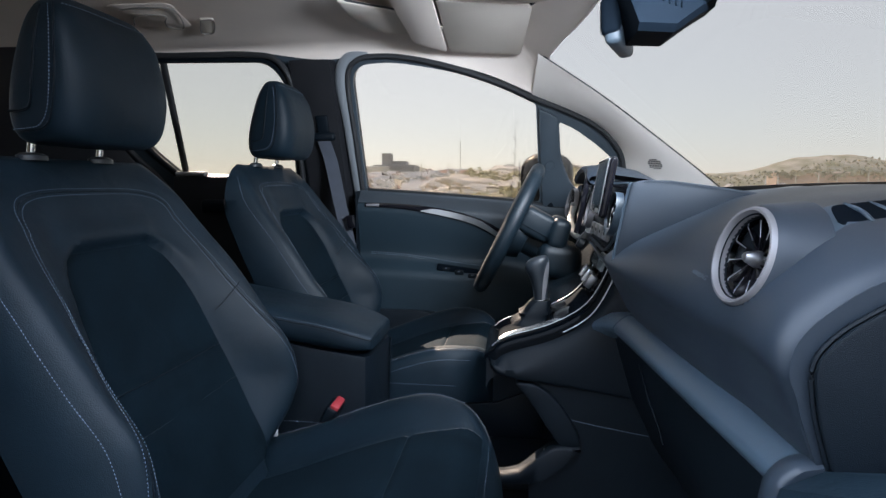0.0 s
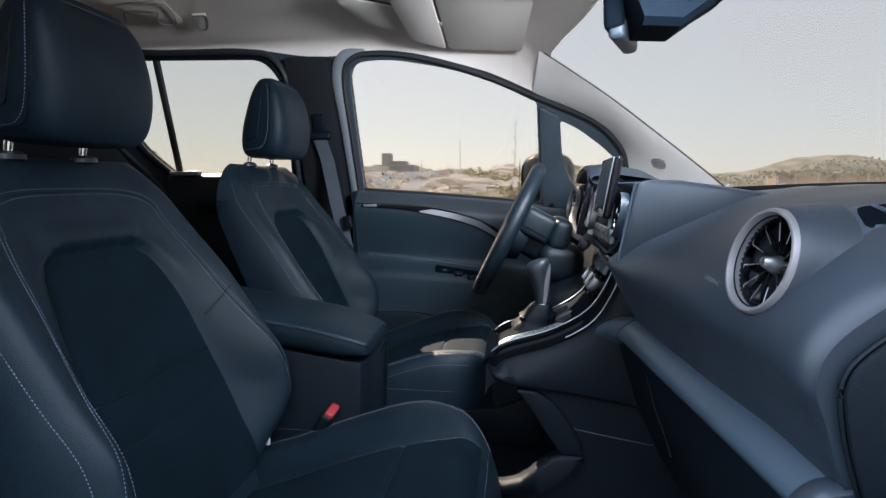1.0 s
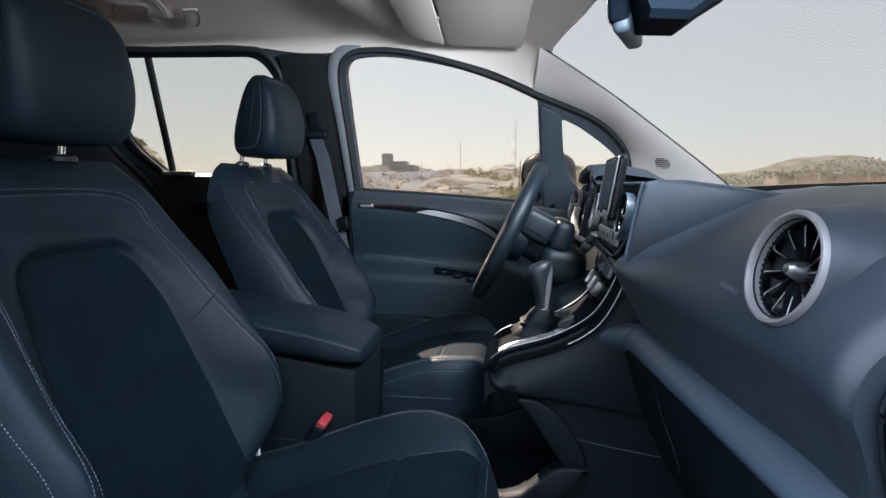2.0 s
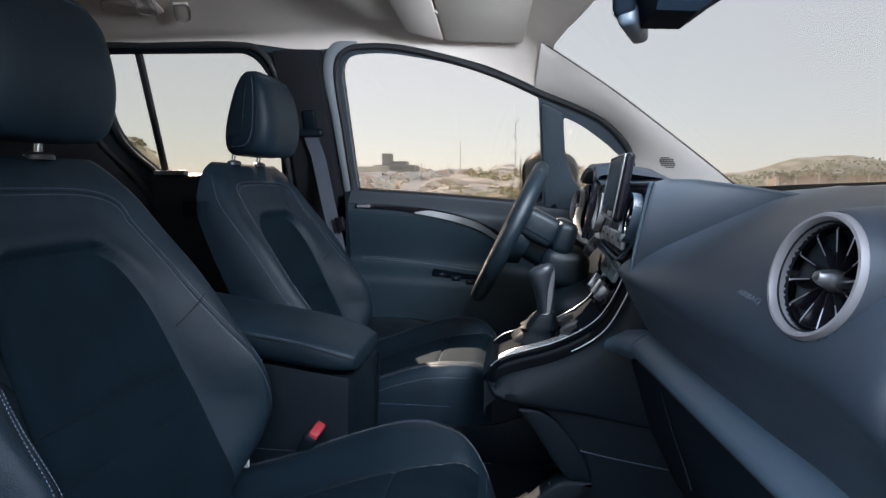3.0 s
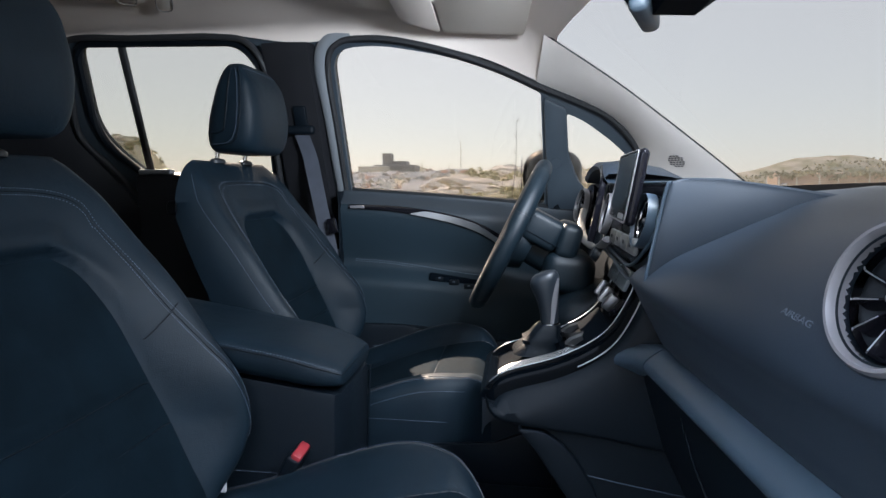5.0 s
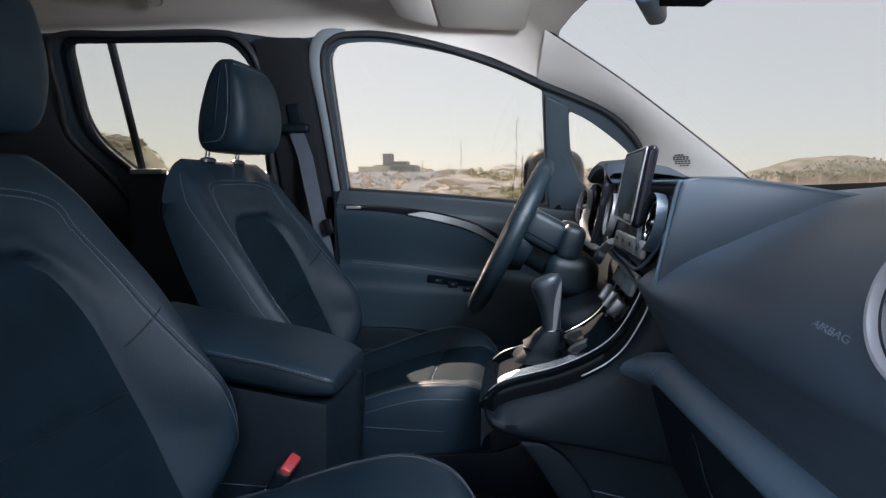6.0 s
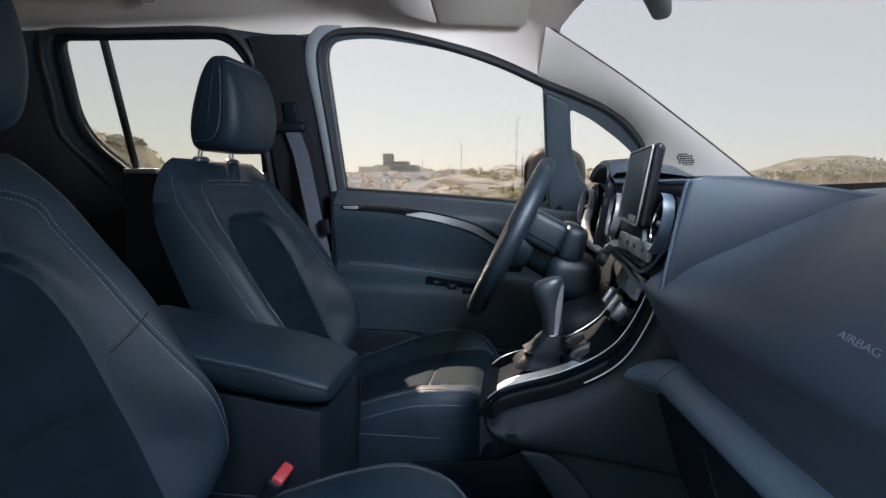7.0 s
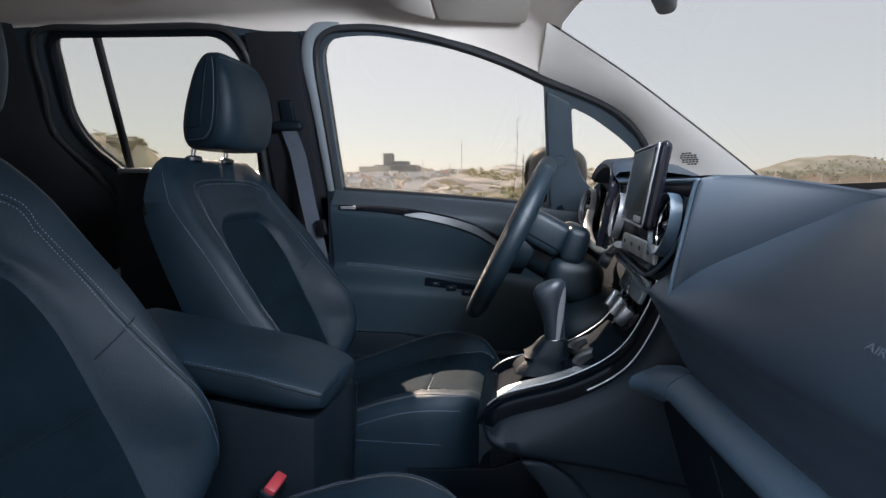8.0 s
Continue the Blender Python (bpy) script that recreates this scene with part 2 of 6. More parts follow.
def tube(bm, pts, r, seg=8, closed=False, flat=1.0, up=(0, 0, 1)):
    """A round (or flattened) bar along pts; r may be one radius or one a point."""
    pts = [Vector(p) for p in pts]
    rings, m = [], len(pts)
    for i, p in enumerate(pts):
        a = pts[i - 1] if (i or closed) else p
        b = pts[(i + 1) % m] if (i + 1 < m or closed) else p
        d = (b - a).normalized()
        s = d.cross(Vector(up))
        s = s.normalized() if s.length > 1e-4 else d.cross(Vector((1, 0, 0))).normalized()
        u = s.cross(d)
        rad = r[i] if isinstance(r, (list, tuple)) else r
        rings.append([p + (s * math.cos(w) * rad + u * math.sin(w) * rad * flat) for w in (2 * math.pi * k / seg for k in range(seg))])
    if closed:
        rings.append(rings[0])
        loft(bm, rings, True, False)
        bmesh.ops.remove_doubles(bm, verts=bm.verts, dist=1e-6)
    else:
        loft(bm, rings)
    return bm


def rbox(bm, c, size, r=0.01, seg=3, turn=None):
    """A box with rounded edges."""
    got = bmesh.ops.create_cube(bm, size=1.0)["verts"]
    bmesh.ops.scale(bm, vec=size, verts=got)
    edges = list({e for v in got for e in v.link_edges})
    res = bmesh.ops.bevel(bm, geom=edges, offset=r, segments=seg, affect="EDGES", profile=0.5)
    vs = list({v for f in res["faces"] for v in f.verts} | {v for v in got if v.is_valid})
    if turn:
        bmesh.ops.transform(bm, matrix=turn.to_4x4(), verts=vs)
    bmesh.ops.translate(bm, vec=c, verts=vs)
    return bm


def lathe(bm, profile, centre, axis, seg=48, closed=False):
    """Turns a profile of (radius, along) about an axis."""
    q = Vector((0, 0, 1)).rotation_difference(Vector(axis).normalized())
    rings = []
    for k in range(seg):
        w = 2 * math.pi * k / seg
        rings.append([Vector(centre) + q @ Vector((r * math.cos(w), r * math.sin(w), h)) for r, h in profile])
    rings.append(rings[0])
    loft(bm, rings, closed, False)
    bmesh.ops.remove_doubles(bm, verts=bm.verts, dist=1e-6)
    return bm


def slab(bm, outline, away, holes=(), bevel=0.0):
    """A plate cut to an outline, with holes through it; away is its thickness as a vector."""
    edges = []
    for loop in (outline, *holes):
        vs = [bm.verts.new(p) for p in loop]
        edges += [bm.edges.new((vs[i - 1], vs[i])) for i in range(len(vs))]
    bmesh.ops.triangle_fill(bm, use_beauty=True, use_dissolve=False, edges=edges)
    faces = list(bm.faces)
    rim = [e for e in edges if e.is_valid]
    new_geom = bmesh.ops.extrude_face_region(bm, geom=faces)["geom"]
    bmesh.ops.translate(bm, vec=away, verts=[g for g in new_geom if isinstance(g, bmesh.types.BMVert)])
    bm.faces.ensure_lookup_table()
    if bevel:
        keep = [e for e in bm.edges if e.is_valid and len(e.link_faces) == 2 and e.calc_face_angle(0) > 0.9]
        bmesh.ops.bevel(bm, geom=keep, offset=bevel, segments=2, affect="EDGES", profile=0.5)
    return bm


def round_poly(pts, r, n=5):
    """Rounds the corners of a polygon of Vectors."""
    p, out = [Vector(q) for q in pts], []
    for i, b in enumerate(p):
        a, c = p[i - 1], p[(i + 1) % len(p)]
        ra = min(r[i] if isinstance(r, (list, tuple)) else r, (a - b).length * 0.48, (c - b).length * 0.48)
        s, e = b + (a - b).normalized() * ra, b + (c - b).normalized() * ra
        for k in range(n + 1):
            t = k / n
            out.append(s * (1 - t) ** 2 + b * 2 * t * (1 - t) + e * t * t)
    return out


def stitches(bm, line, step=0.0050, length=0.0035, r=0.00055, lift=Vector((0, 0, 0))):
    """Short raised threads along a line."""
    pts = [Vector(p) + lift for p in line]
    run, nxt = 0.0, 0.0
    for a, b in zip(pts, pts[1:]):
        d = (b - a).length
        while nxt < run + d and d > 1e-9:
            c = a + (b - a) * ((nxt - run) / d)
            w = (b - a).normalized() * length / 2
            s = w.cross(Vector((0.3, 0.5, 0.8))).normalized() * r
            u = w.cross(s).normalized() * r
            q = [bm.verts.new(c + x) for x in (-w, s * 1.0, u, -s, -u, w)]
            for i, j in ((1, 2), (2, 3), (3, 4), (4, 1)):
                bm.faces.new((q[0], q[i], q[j]))
                bm.faces.new((q[5], q[j], q[i]))
            nxt += step
        run += d
    return bm


def smooth(a, b, x):
    t = max(0.0, min(1.0, (x - a) / (b - a)))
    return t * t * (3 - 2 * t)


def lerp_table(table, z):
    """A smooth value from a short table of (key, value), by cubic stretches that never overshoot."""
    if z <= table[0][0]:
        return table[0][1]
    n = len(table)
    slope = [(table[i + 1][1] - table[i][1]) / (table[i + 1][0] - table[i][0]) for i in range(n - 1)]
    tang = [slope[0]] + [0.0 if a * b <= 0 else 2 * a * b / (a + b) for a, b in zip(slope, slope[1:])] + [slope[-1]]
    for i in range(n - 1):
        (a, u), (b, v) = table[i], table[i + 1]
        if z <= b:
            h, t = b - a, (z - a) / (b - a)
            return (2 * t ** 3 - 3 * t * t + 1) * u + (t ** 3 - 2 * t * t + t) * h * tang[i] + (3 * t * t - 2 * t ** 3) * v + (t ** 3 - t * t) * h * tang[i + 1]
    return table[-1][1]

# ---- car shell: the left side leans inwards above the belt line ----
MID = 1.17                       # the car's centre line


def side(x, z, off=0.0):
    """A place on the left window plane."""
    return Vector((x, 1.945 - 0.40 * (z - 1.23) + off, z))


def other(v):
    """The same place on the car's right-hand side."""
    return Vector((v[0], 2 * MID - v[1], v[2]))


OUT = Vector((0, 0.030, 0.012))
FRONT_WIN = round_poly([(-0.527, 0, 1.222), (-0.530, 0, 1.40), (-0.532, 0, 1.622), (-0.40, 0, 1.632), (-0.20, 0, 1.598), (-0.06, 0, 1.552), (0.054, 0, 1.50), (0.078, 0, 1.182), (0.0, 0, 1.190), (-0.27, 0, 1.208)],
                       [0.012, 0.05, 0.06, 0.09, 0.09, 0.09, 0.008, 0.02, 0.08, 0.1], 6)
TRI_WIN = round_poly([(0.128, 0, 1.447), (0.18, 0, 1.424), (0.262, 0, 1.368), (0.318, 0, 1.318), (0.32, 0, 1.21), (0.20, 0, 1.21), (0.165, 0, 1.275), (0.140, 0, 1.335)], [0.012, 0.05, 0.05, 0.03, 0.02, 0.03, 0.05, 0.05], 5)
REAR_WIN = round_poly([(-1.308, 0, 1.660), (-0.79, 0, 1.650), (-0.735, 0, 1.56), (-0.765, 0, 1.272), (-1.215, 0, 1.272), (-1.345, 0, 1.40)], [0.045, 0.07, 0.12, 0.02, 0.03, 0.09], 7)
SIDE_TOP = [(-1.70, 1.70), (-0.9, 1.692), (-0.60, 1.668), (-0.49, 1.660), (-0.33, 1.652), (-0.124, 1.606), (0.051, 1.530), (0.229, 1.456), (0.312, 1.388), (0.350, 1.325), (0.372, 1.14)]


def side_loop(loop, off=0.0):
    return [side(p[0], p[2], off) for p in loop]


shell = thing("car_body", "pale grey van body, its cabin trimmed in black and cream", "van", (-0.6, MID, 0), kind="structure")
top_line = [(p.x, p.y) for p in spline([(x, z, 0) for x, z in SIDE_TOP], 4)]
outline = [side(x, z) for x, z in top_line] + [side(0.372, 1.10), side(-1.70, 1.10)]
part("side_frame", slab(bmesh.new(), outline, OUT, [side_loop(FRONT_WIN), side_loop(TRI_WIN), side_loop(REAR_WIN)]), TRIM, shell, "black plastic window surrounds and pillar trim")
right = [other(side(x, z)) for x, z in [(-1.70, 1.70), (-0.9, 1.692), (-0.62, 1.67), (-0.56, 1.65), (-0.54, 1.10), (-1.70, 1.10)]]
part("side_frame", slab(bmesh.new(), right, other(OUT) - Vector((0, 2 * MID, 0)), [[other(p) for p in side_loop(REAR_WIN)]]), HARD, shell)

# pale painted door-opening flange and rubber seals round the front door
bm = bmesh.new()
flange = spline([side(-0.545, 1.10, -0.012), side(-0.552, 1.25, -0.012), side(-0.560, 1.45, -0.012), side(-0.566, 1.585, -0.014), side(-0.535, 1.645, -0.010), side(-0.46, 1.660, -0.004), side(-0.36, 1.668, 0.004)], 8)
tube(bm, flange, [0.018 - 0.011 * smooth(0.6, 1.0, i / (len(flange) - 1)) for i in range(len(flange))], 8, flat=0.45, up=(0, 1, 0))
part("door_flange", bm, FLANGE, shell, "grey painted door-opening flange")
bm = bmesh.new()
line = [(-0.538, 1.21), (-0.541, 1.40), (-0.543, 1.58), (-0.505, 1.635), (-0.43, 1.645), (-0.33, 1.636), (-0.19, 1.604), (-0.05, 1.557), (0.056, 1.512), (0.15, 1.476), (0.235, 1.437), (0.30, 1.383), (0.333, 1.33), (0.348, 1.24)]
tube(bm, spline([side(x, z, -0.016) for x, z in line], 8), 0.0085, 8)
part("door_seal", bm, RUBBER, shell, "black rubber door seal")
bm = bmesh.new()
line = [(-0.750, 1.20), (-0.738, 1.45), (-0.728, 1.57), (-0.765, 1.645), (-0.85, 1.664), (-1.10, 1.668), (-1.30, 1.672), (-1.352, 1.63), (-1.368, 1.52), (-1.385, 1.40), (-1.30, 1.285), (-1.235, 1.17), (-1.215, 1.05), (-1.21, 0.9)]
tube(bm, spline([side(x, z - 0.005, -0.02) for x, z in line], 8), 0.009, 8)
part("door_seal", bm, RUBBER, shell, "black rubber door seal")

# rear pillar trim, a swelling black panel behind the rear door
rings = []
for k in range(13):
    z = 0.75 + k * 0.08
    x0 = lerp_table([(0.75, -1.24), (1.17, -1.26), (1.28, -1.33), (1.40, -1.41), (1.71, -1.39)], z)
    rings.append([side(x0, z, -0.02), side(x0 - 0.05, z, -0.05), side(x0 - 0.16, z, -0.075), side(x0 - 0.32, z, -0.08), side(x0 - 0.45, z, -0.09)])
part("rear_pillar_trim", loft(bmesh.new(), rings, False, False), REARTRIM, shell, "swelling black plastic pillar trim")

# middle pillar: its trim stands proud between the two doors
rings = []
for k in range(16):
    z = 0.55 + k * 0.0725
    a, b = (-0.735 + 0.05 * smooth(1.25, 0.7, z), -0.580 + 0.02 * smooth(1.3, 0.7, z))
    rings.append([side(a, z, 0.0), side(a + 0.012, z, -0.028), side((a + b) / 2, z, -0.038), side(b - 0.012, z, -0.030), side(b, z, 0.0)])
part("middle_pillar_trim", loft(bmesh.new(), rings, False, False), REARTRIM, shell, "black plastic belt-pillar trim")

# lower sides, rear end, nose and outer skin
for flip in (0, 1):
    f = other if flip else (lambda v: Vector(v))
    x1 = -0.54 if flip else 0.98
    pts = [f((-1.70, 1.99, 1.10)), f((x1, 1.99, 1.10)), f((x1, 2.02, 0.35)), f((-1.70, 2.02, 0.35))]
    part("lower_side", slab(bmesh.new(), pts, Vector((0, -0.03 if flip else 0.03, 0))), PAINT, shell)
for y in (0.385, 1.955):
    part("kick_panel", rbox(bmesh.new(), (0.66, y, 0.78), (0.62, 0.03, 0.78), 0.01, 2), CARPET, shell)
part("sill", rbox(bmesh.new(), (-0.1, 2 * MID - 1.985, 0.39), (1.1, 0.10, 0.12), 0.03), PAINT, shell)
part("tail_wall", slab(bmesh.new(), [(-2.35, 0.40, 0.35), (-2.35, 1.94, 0.35), (-2.30, 1.78, 1.70), (-2.30, 0.56, 1.70)], Vector((-0.04, 0, 0)), [[(-2.34, 0.60, 1.2), (-2.34, 1.74, 1.2), (-2.31, 1.66, 1.6), (-2.31, 0.68, 1.6)]]), HARD, shell)
for flip in (0, 1):
    f = other if flip else (lambda v: Vector(v))
    part("rear_quarter", slab(bmesh.new(), [f(side(-1.70, 1.70)), f(side(-1.70, 1.10)), f((-1.70, 1.99, 1.10)), f((-1.70, 2.02, 0.35)), f((-2.35, 2.0, 0.35)), f((-2.33, 1.94, 1.15)), f(side(-2.33, 1.70))][:], Vector((0, -0.03 if flip else 0.03, 0))), HARD, shell)
bm = bmesh.new()
slab(bm, [(0.30, 0.40, 0.35), (0.30, 1.94, 0.35), (0.98, 1.90, 0.35), (0.98, 0.44, 0.35)], Vector((0, 0, 0.03)))
part("floor_front", bm, CARPET, shell)
rings = []
for k in range(9):
    t = k / 8
    rings.append([Vector((x, MID + (y - MID) * (1 - 0.08 * t), z)) for y, x, z in ((0.38, 0.80 + 0.9 * t, 0.55 - 0.05 * t), (0.36, 0.80 + 0.9 * t, 0.95 - 0.12 * t), (0.55, 0.84 + 0.9 * t, 1.12 - 0.16 * t), (MID, 0.88 + 0.95 * t, 1.16 - 0.17 * t), (1.79, 0.84 + 0.9 * t, 1.12 - 0.16 * t), (1.98, 0.80 + 0.9 * t, 0.95 - 0.12 * t), (1.96, 0.80 + 0.9 * t, 0.55 - 0.05 * t))])
part("bonnet", loft(bmesh.new(), rings, False, False), PAINT, shell, "pale grey painted bonnet")

floor = part("floor", slab(bmesh.new(), [(-2.34, 0.42, 0.40), (0.95, 0.42, 0.40), (0.95, 1.95, 0.40), (-2.34, 1.95, 0.40)], Vector((0, 0, -0.05))), CARPET)
tagged(floor, "black carpeted cabin floor with worn pile", "floor", kind="structure")
fire = part("bulkhead", slab(bmesh.new(), [(0.62, 0.42, 0.40), (0.62, 1.95, 0.40), (0.78, 1.95, 1.15), (0.78, 0.42, 1.15)], Vector((0.04, 0, 0))), CARPET)
tagged(fire, "black felt-lined bulkhead under the dashboard", "bulkhead", kind="structure")


# ---- headliner ----
def roof_z(y):
    return 1.722 - 0.05 * abs((y - MID) / 0.6) ** 3


def rail_low(x):
    """The lower edge of the headliner along the door openings."""
    return lerp_table([(-2.3, 1.678), (-0.9, 1.672), (-0.60, 1.640), (-0.47, 1.650), (-0.33, 1.640), (-0.124, 1.595), (0.06, 1.522), (0.2, 1.46)], x)


rings = []
for k in range(61):
    t = k / 60
    row = []
    for j in range(-22, 23):
        s = j / 22
        y = MID + 0.545 * min(1, max(-1, s * 22 / 16))
        front = 0.176 - 0.098 * abs((y - MID) / 0.58) ** 2
        x = -2.32 + (front + 2.32) * (1 - (1 - t) ** 1.35)
        z = roof_z(y) - 0.062 * smooth(front - 0.12, front, x)
        extra = abs(j) - 16
        if extra > 0:
            low = min(rail_low(x), z - 0.01)
            edge = side(x, low, -0.012)
            u = extra / 6
            yy = y if j > 0 else 2 * MID - y
            z = z + (low - z) * (u ** 1.7)
            yy = yy + (edge.y - yy) * (1 - (1 - u) ** 1.8)
            y = yy if j > 0 else 2 * MID - yy
        row.append(Vector((x, y, z)))
    rings.append(row)
head = part("ceiling", loft(bmesh.new(), rings, False, False), CLOTH)
tagged(head, "cream cloth headliner with soft moulded edges", "headliner", kind="structure")
bm = bmesh.new()
rings = [[Vector((-2.36, y, 1.70 - 0.06 * abs((y - MID) / 0.6) ** 3 + 0.06)) for y in np.linspace(0.52, 1.82, 13)], [Vector((-1.0, y, 1.74 - 0.06 * abs((y - MID) / 0.6) ** 3 + 0.05)) for y in np.linspace(0.52, 1.82, 13)],
         [Vector((0.17 - 0.09 * ((y - MID) / 0.62) ** 2, y, 1.70 - 0.05 * abs((y - MID) / 0.6) ** 3 + 0.030)) for y in np.linspace(0.53, 1.81, 13)]]
part("roof_skin", loft(bm, rings, False, False), PAINT, shell)

for flip in (0, 1):
    f = other if flip else (lambda v: Vector(v))
    rings = []
    for x in np.linspace(-2.36, 0.05, 24):
        z = max(1.50, rail_low(x) + 0.01)
        rings.append([f((x, 1.79, 1.738)), f((x, 1.86, 1.700)), f(side(x, z, 0.050)), f(side(x, z - 0.02, 0.030)), f(side(x, z - 0.01, 0.010)), f((x, 1.76, 1.700))])
    part("roof_rail", loft(bmesh.new(), rings), PAINT, shell)

# front pillars with their perforated tweeter grille
UPPER = [(0.055, 1.735, 1.632), (0.233, 1.738, 1.513), (0.367, 1.742, 1.413), (0.546, 1.745, 1.272), (0.64, 1.745, 1.19)]
LOWER = [(0.040, 1.528), (0.229, 1.444), (0.312, 1.375), (0.350, 1.30), (0.38, 1.19)]


def pillar_at(t, u):
    a = UP_LINE[min(len(UP_LINE) - 1, int(t * (len(UP_LINE) - 1)))]
    b = LOW_LINE[min(len(LOW_LINE) - 1, int(t * (len(LOW_LINE) - 1)))]
    p = a.lerp(b, u)
    return p + Vector((0, -0.016, -0.006)) * math.sin(math.pi * u) ** 0.8


UP_LINE = spline(UPPER, 10)
LOW_LINE = spline([side(x, z, -0.012) for x, z in LOWER], 10)
for flip in (0, 1):
    f = other if flip else (lambda v: Vector(v))
    rings = [[f(pillar_at(k / 40, j / 10)) for j in range(11)] for k in range(41)]
    ap = part("front_pillar_trim", loft(bmesh.new(), rings, False, False), PILLAR, shell, "cream plastic windscreen pillar trim")
    bm = bmesh.new()
    tube(bm, [f(p + Vector((0.002, -0.002, 0.001))) for p in UP_LINE], 0.0018, 6)
    part("screen_seal", bm, HARD, shell, "thin black windscreen seal")
    skin = []
    for k in range(41):
        a, b = pillar_at(k / 40, 0.0), pillar_at(k / 40, 1.0)
        skin.append([f(a + Vector((0.0, 0.008, 0.0))), f(a.lerp(b, 0.3) + Vector((0.012, 0.040, 0.020))), f(a.lerp(b, 0.8) + Vector((0.0, 0.046, 0.010))), f(b + Vector((0, 0.040, 0.004)))])
    part("front_pillar_skin", loft(bmesh.new(), skin, False, False), PAINT, shell, "pale grey painted outer pillar")
    if not flip:
        GN = (pillar_at(0.72, 0.5) - pillar_at(0.58, 0.5)).cross(pillar_at(0.655, 0.7) - pillar_at(0.655, 0.3)).normalized()
        GN = GN if GN.y < 0 else -GN
        GX = Vector((0, 0, 1)).cross(GN).normalized()
        GX = GX if GX.x > 0 else -GX
        GZ = GN.cross(GX) if GN.cross(GX).z > 0 else GX.cross(GN)
        for r in range(6):
            for c in range(-2, 3):
                if (c / 2.4) ** 2 + ((r - 2.5) / 3.0) ** 2 > 1.0:
                    continue
                bm = bmesh.new()
                q = pillar_at(0.655, 0.50) + GX * (0.0092 * c + (0.0025 if r % 2 else 0)) + GZ * (0.000 - 0.0068 * r) + GN * 0.0008
                rbox(bm, q, (0.0070, 0.0030, 0.0030), 0.0008, 1, Matrix((GX, GN, GZ)).transposed())
                part("grille_slot", bm, RUBBER, ap)

# ---- glazing ----
def grown(loop, by):
    """The outline let a little into its frame."""
    c = sum(loop, Vector()) / len(loop)
    return [p + (p - c).normalized() * by for p in loop]


def glazing(name, pts, mat, label, thick):
    ob = part(name, slab(bmesh.new(), pts, thick), mat)
    ob.visible_shadow = False
    return tagged(ob, label, "car window", kind="structure")


MIDGLASS = Vector((0, 0.004, 0.002))
glazing("window_1", grown(side_loop(FRONT_WIN, 0.016), 0.012), GLASS_DIM, "front door glass, tinted deep to dim the outdoors", MIDGLASS)
glazing("window_2", grown(side_loop(TRI_WIN, 0.016), 0.012), GLASS_DIM, "small quarter glass ahead of the door window, tinted deep to dim the outdoors", MIDGLASS)
glazing("window_3", grown(side_loop(REAR_WIN, 0.016), 0.012), GLASS_TINT, "tinted sliding-door glass", MIDGLASS)
glazing("window_4", [other(p) for p in grown(side_loop(REAR_WIN, 0.016), 0.012)], GLASS_TINT, "tinted sliding-door glass", other(MIDGLASS) - Vector((0, 2 * MID, 0)))
glazing("window_5", [(-2.36, 0.60, 1.2), (-2.36, 1.74, 1.2), (-2.33, 1.66, 1.6), (-2.33, 0.68, 1.6)], GLASS_TINT, "tinted tailgate glass", Vector((-0.004, 0, 0)))
rings = []
for k in range(13):
    t = k / 12
    row = []
    for j in range(17):
        s = j / 16 * 2 - 1
        top = Vector((0.177 - 0.118 * s * s, MID + 0.700 * s, 1.668 - 0.012 * s * s))
        low = Vector((0.812 - 0.19 * s * s, MID + 0.690 * s, 1.181))
        row.append(top.lerp(low, t * 1.08 - 0.08) + Vector((0.02, 0, 0.03)) * math.sin(math.pi * t) * (1 - s * s))
    rings.append(row)
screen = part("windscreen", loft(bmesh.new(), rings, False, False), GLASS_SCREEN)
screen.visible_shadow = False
tagged(screen, "raked windscreen, tinted deep to dim the outdoors", "windscreen", kind="structure")
bm = bmesh.new()
tube(bm, [rings[1][j] + Vector((-0.004, 0, -0.004)) for j in range(2, 15)], 0.004, 6)
part("screen_seal", bm, PILLAR, shell)

bm = bmesh.new()
frit = []
for k in range(5):
    t = 0.838 + 0.04 * k
    row = []
    for j in range(17):
        s = j / 16 * 2 - 1
        top = Vector((0.165 - 0.10 * s * s, MID + 0.575 * s, 1.652 - 0.012 * s * s))
        low = Vector((0.80 - 0.16 * s * s, MID + 0.585 * s, 1.165))
        row.append(top.lerp(low, t) + Vector((0.02, 0, 0.03)) * math.sin(math.pi * t) * (1 - s * s) + Vector((-0.006, 0, -0.004)))
    frit.append(row)
part("screen_band", loft(bm, frit, False, False), RUBBER, shell, "black ceramic band at the foot of the windscreen")

# black gasket round the rear glass
bm = bmesh.new()
tube(bm, [side(p[0], p[2], -0.002) for p in REAR_WIN], 0.013, 8, True)
part("rear_gasket", bm, HARD, shell, "black rubber gasket of the rear glass")

# rear door bar between the sliding and the fixed glass
bm = bmesh.new()
tube(bm, [side(-1.168, 1.66, 0.004), side(-1.198, 1.27, 0.004)], 0.0125, 8, flat=0.8, up=(0, 1, 0))
part("window_bar", bm, RUBBER, shell, "slanting black window divider")


# ---- driver's door ----
door = thing("front_door", "closed black-trimmed front door with gloss and chrome inlay", "car door", (-0.1, 1.93, 0.45))
XS = np.linspace(-0.545, 0.34, 30)


def sill_z(x):
    return lerp_table([(-0.55, 1.226), (-0.27, 1.208), (0.0, 1.186), (0.12, 1.168), (0.36, 1.155)], x)


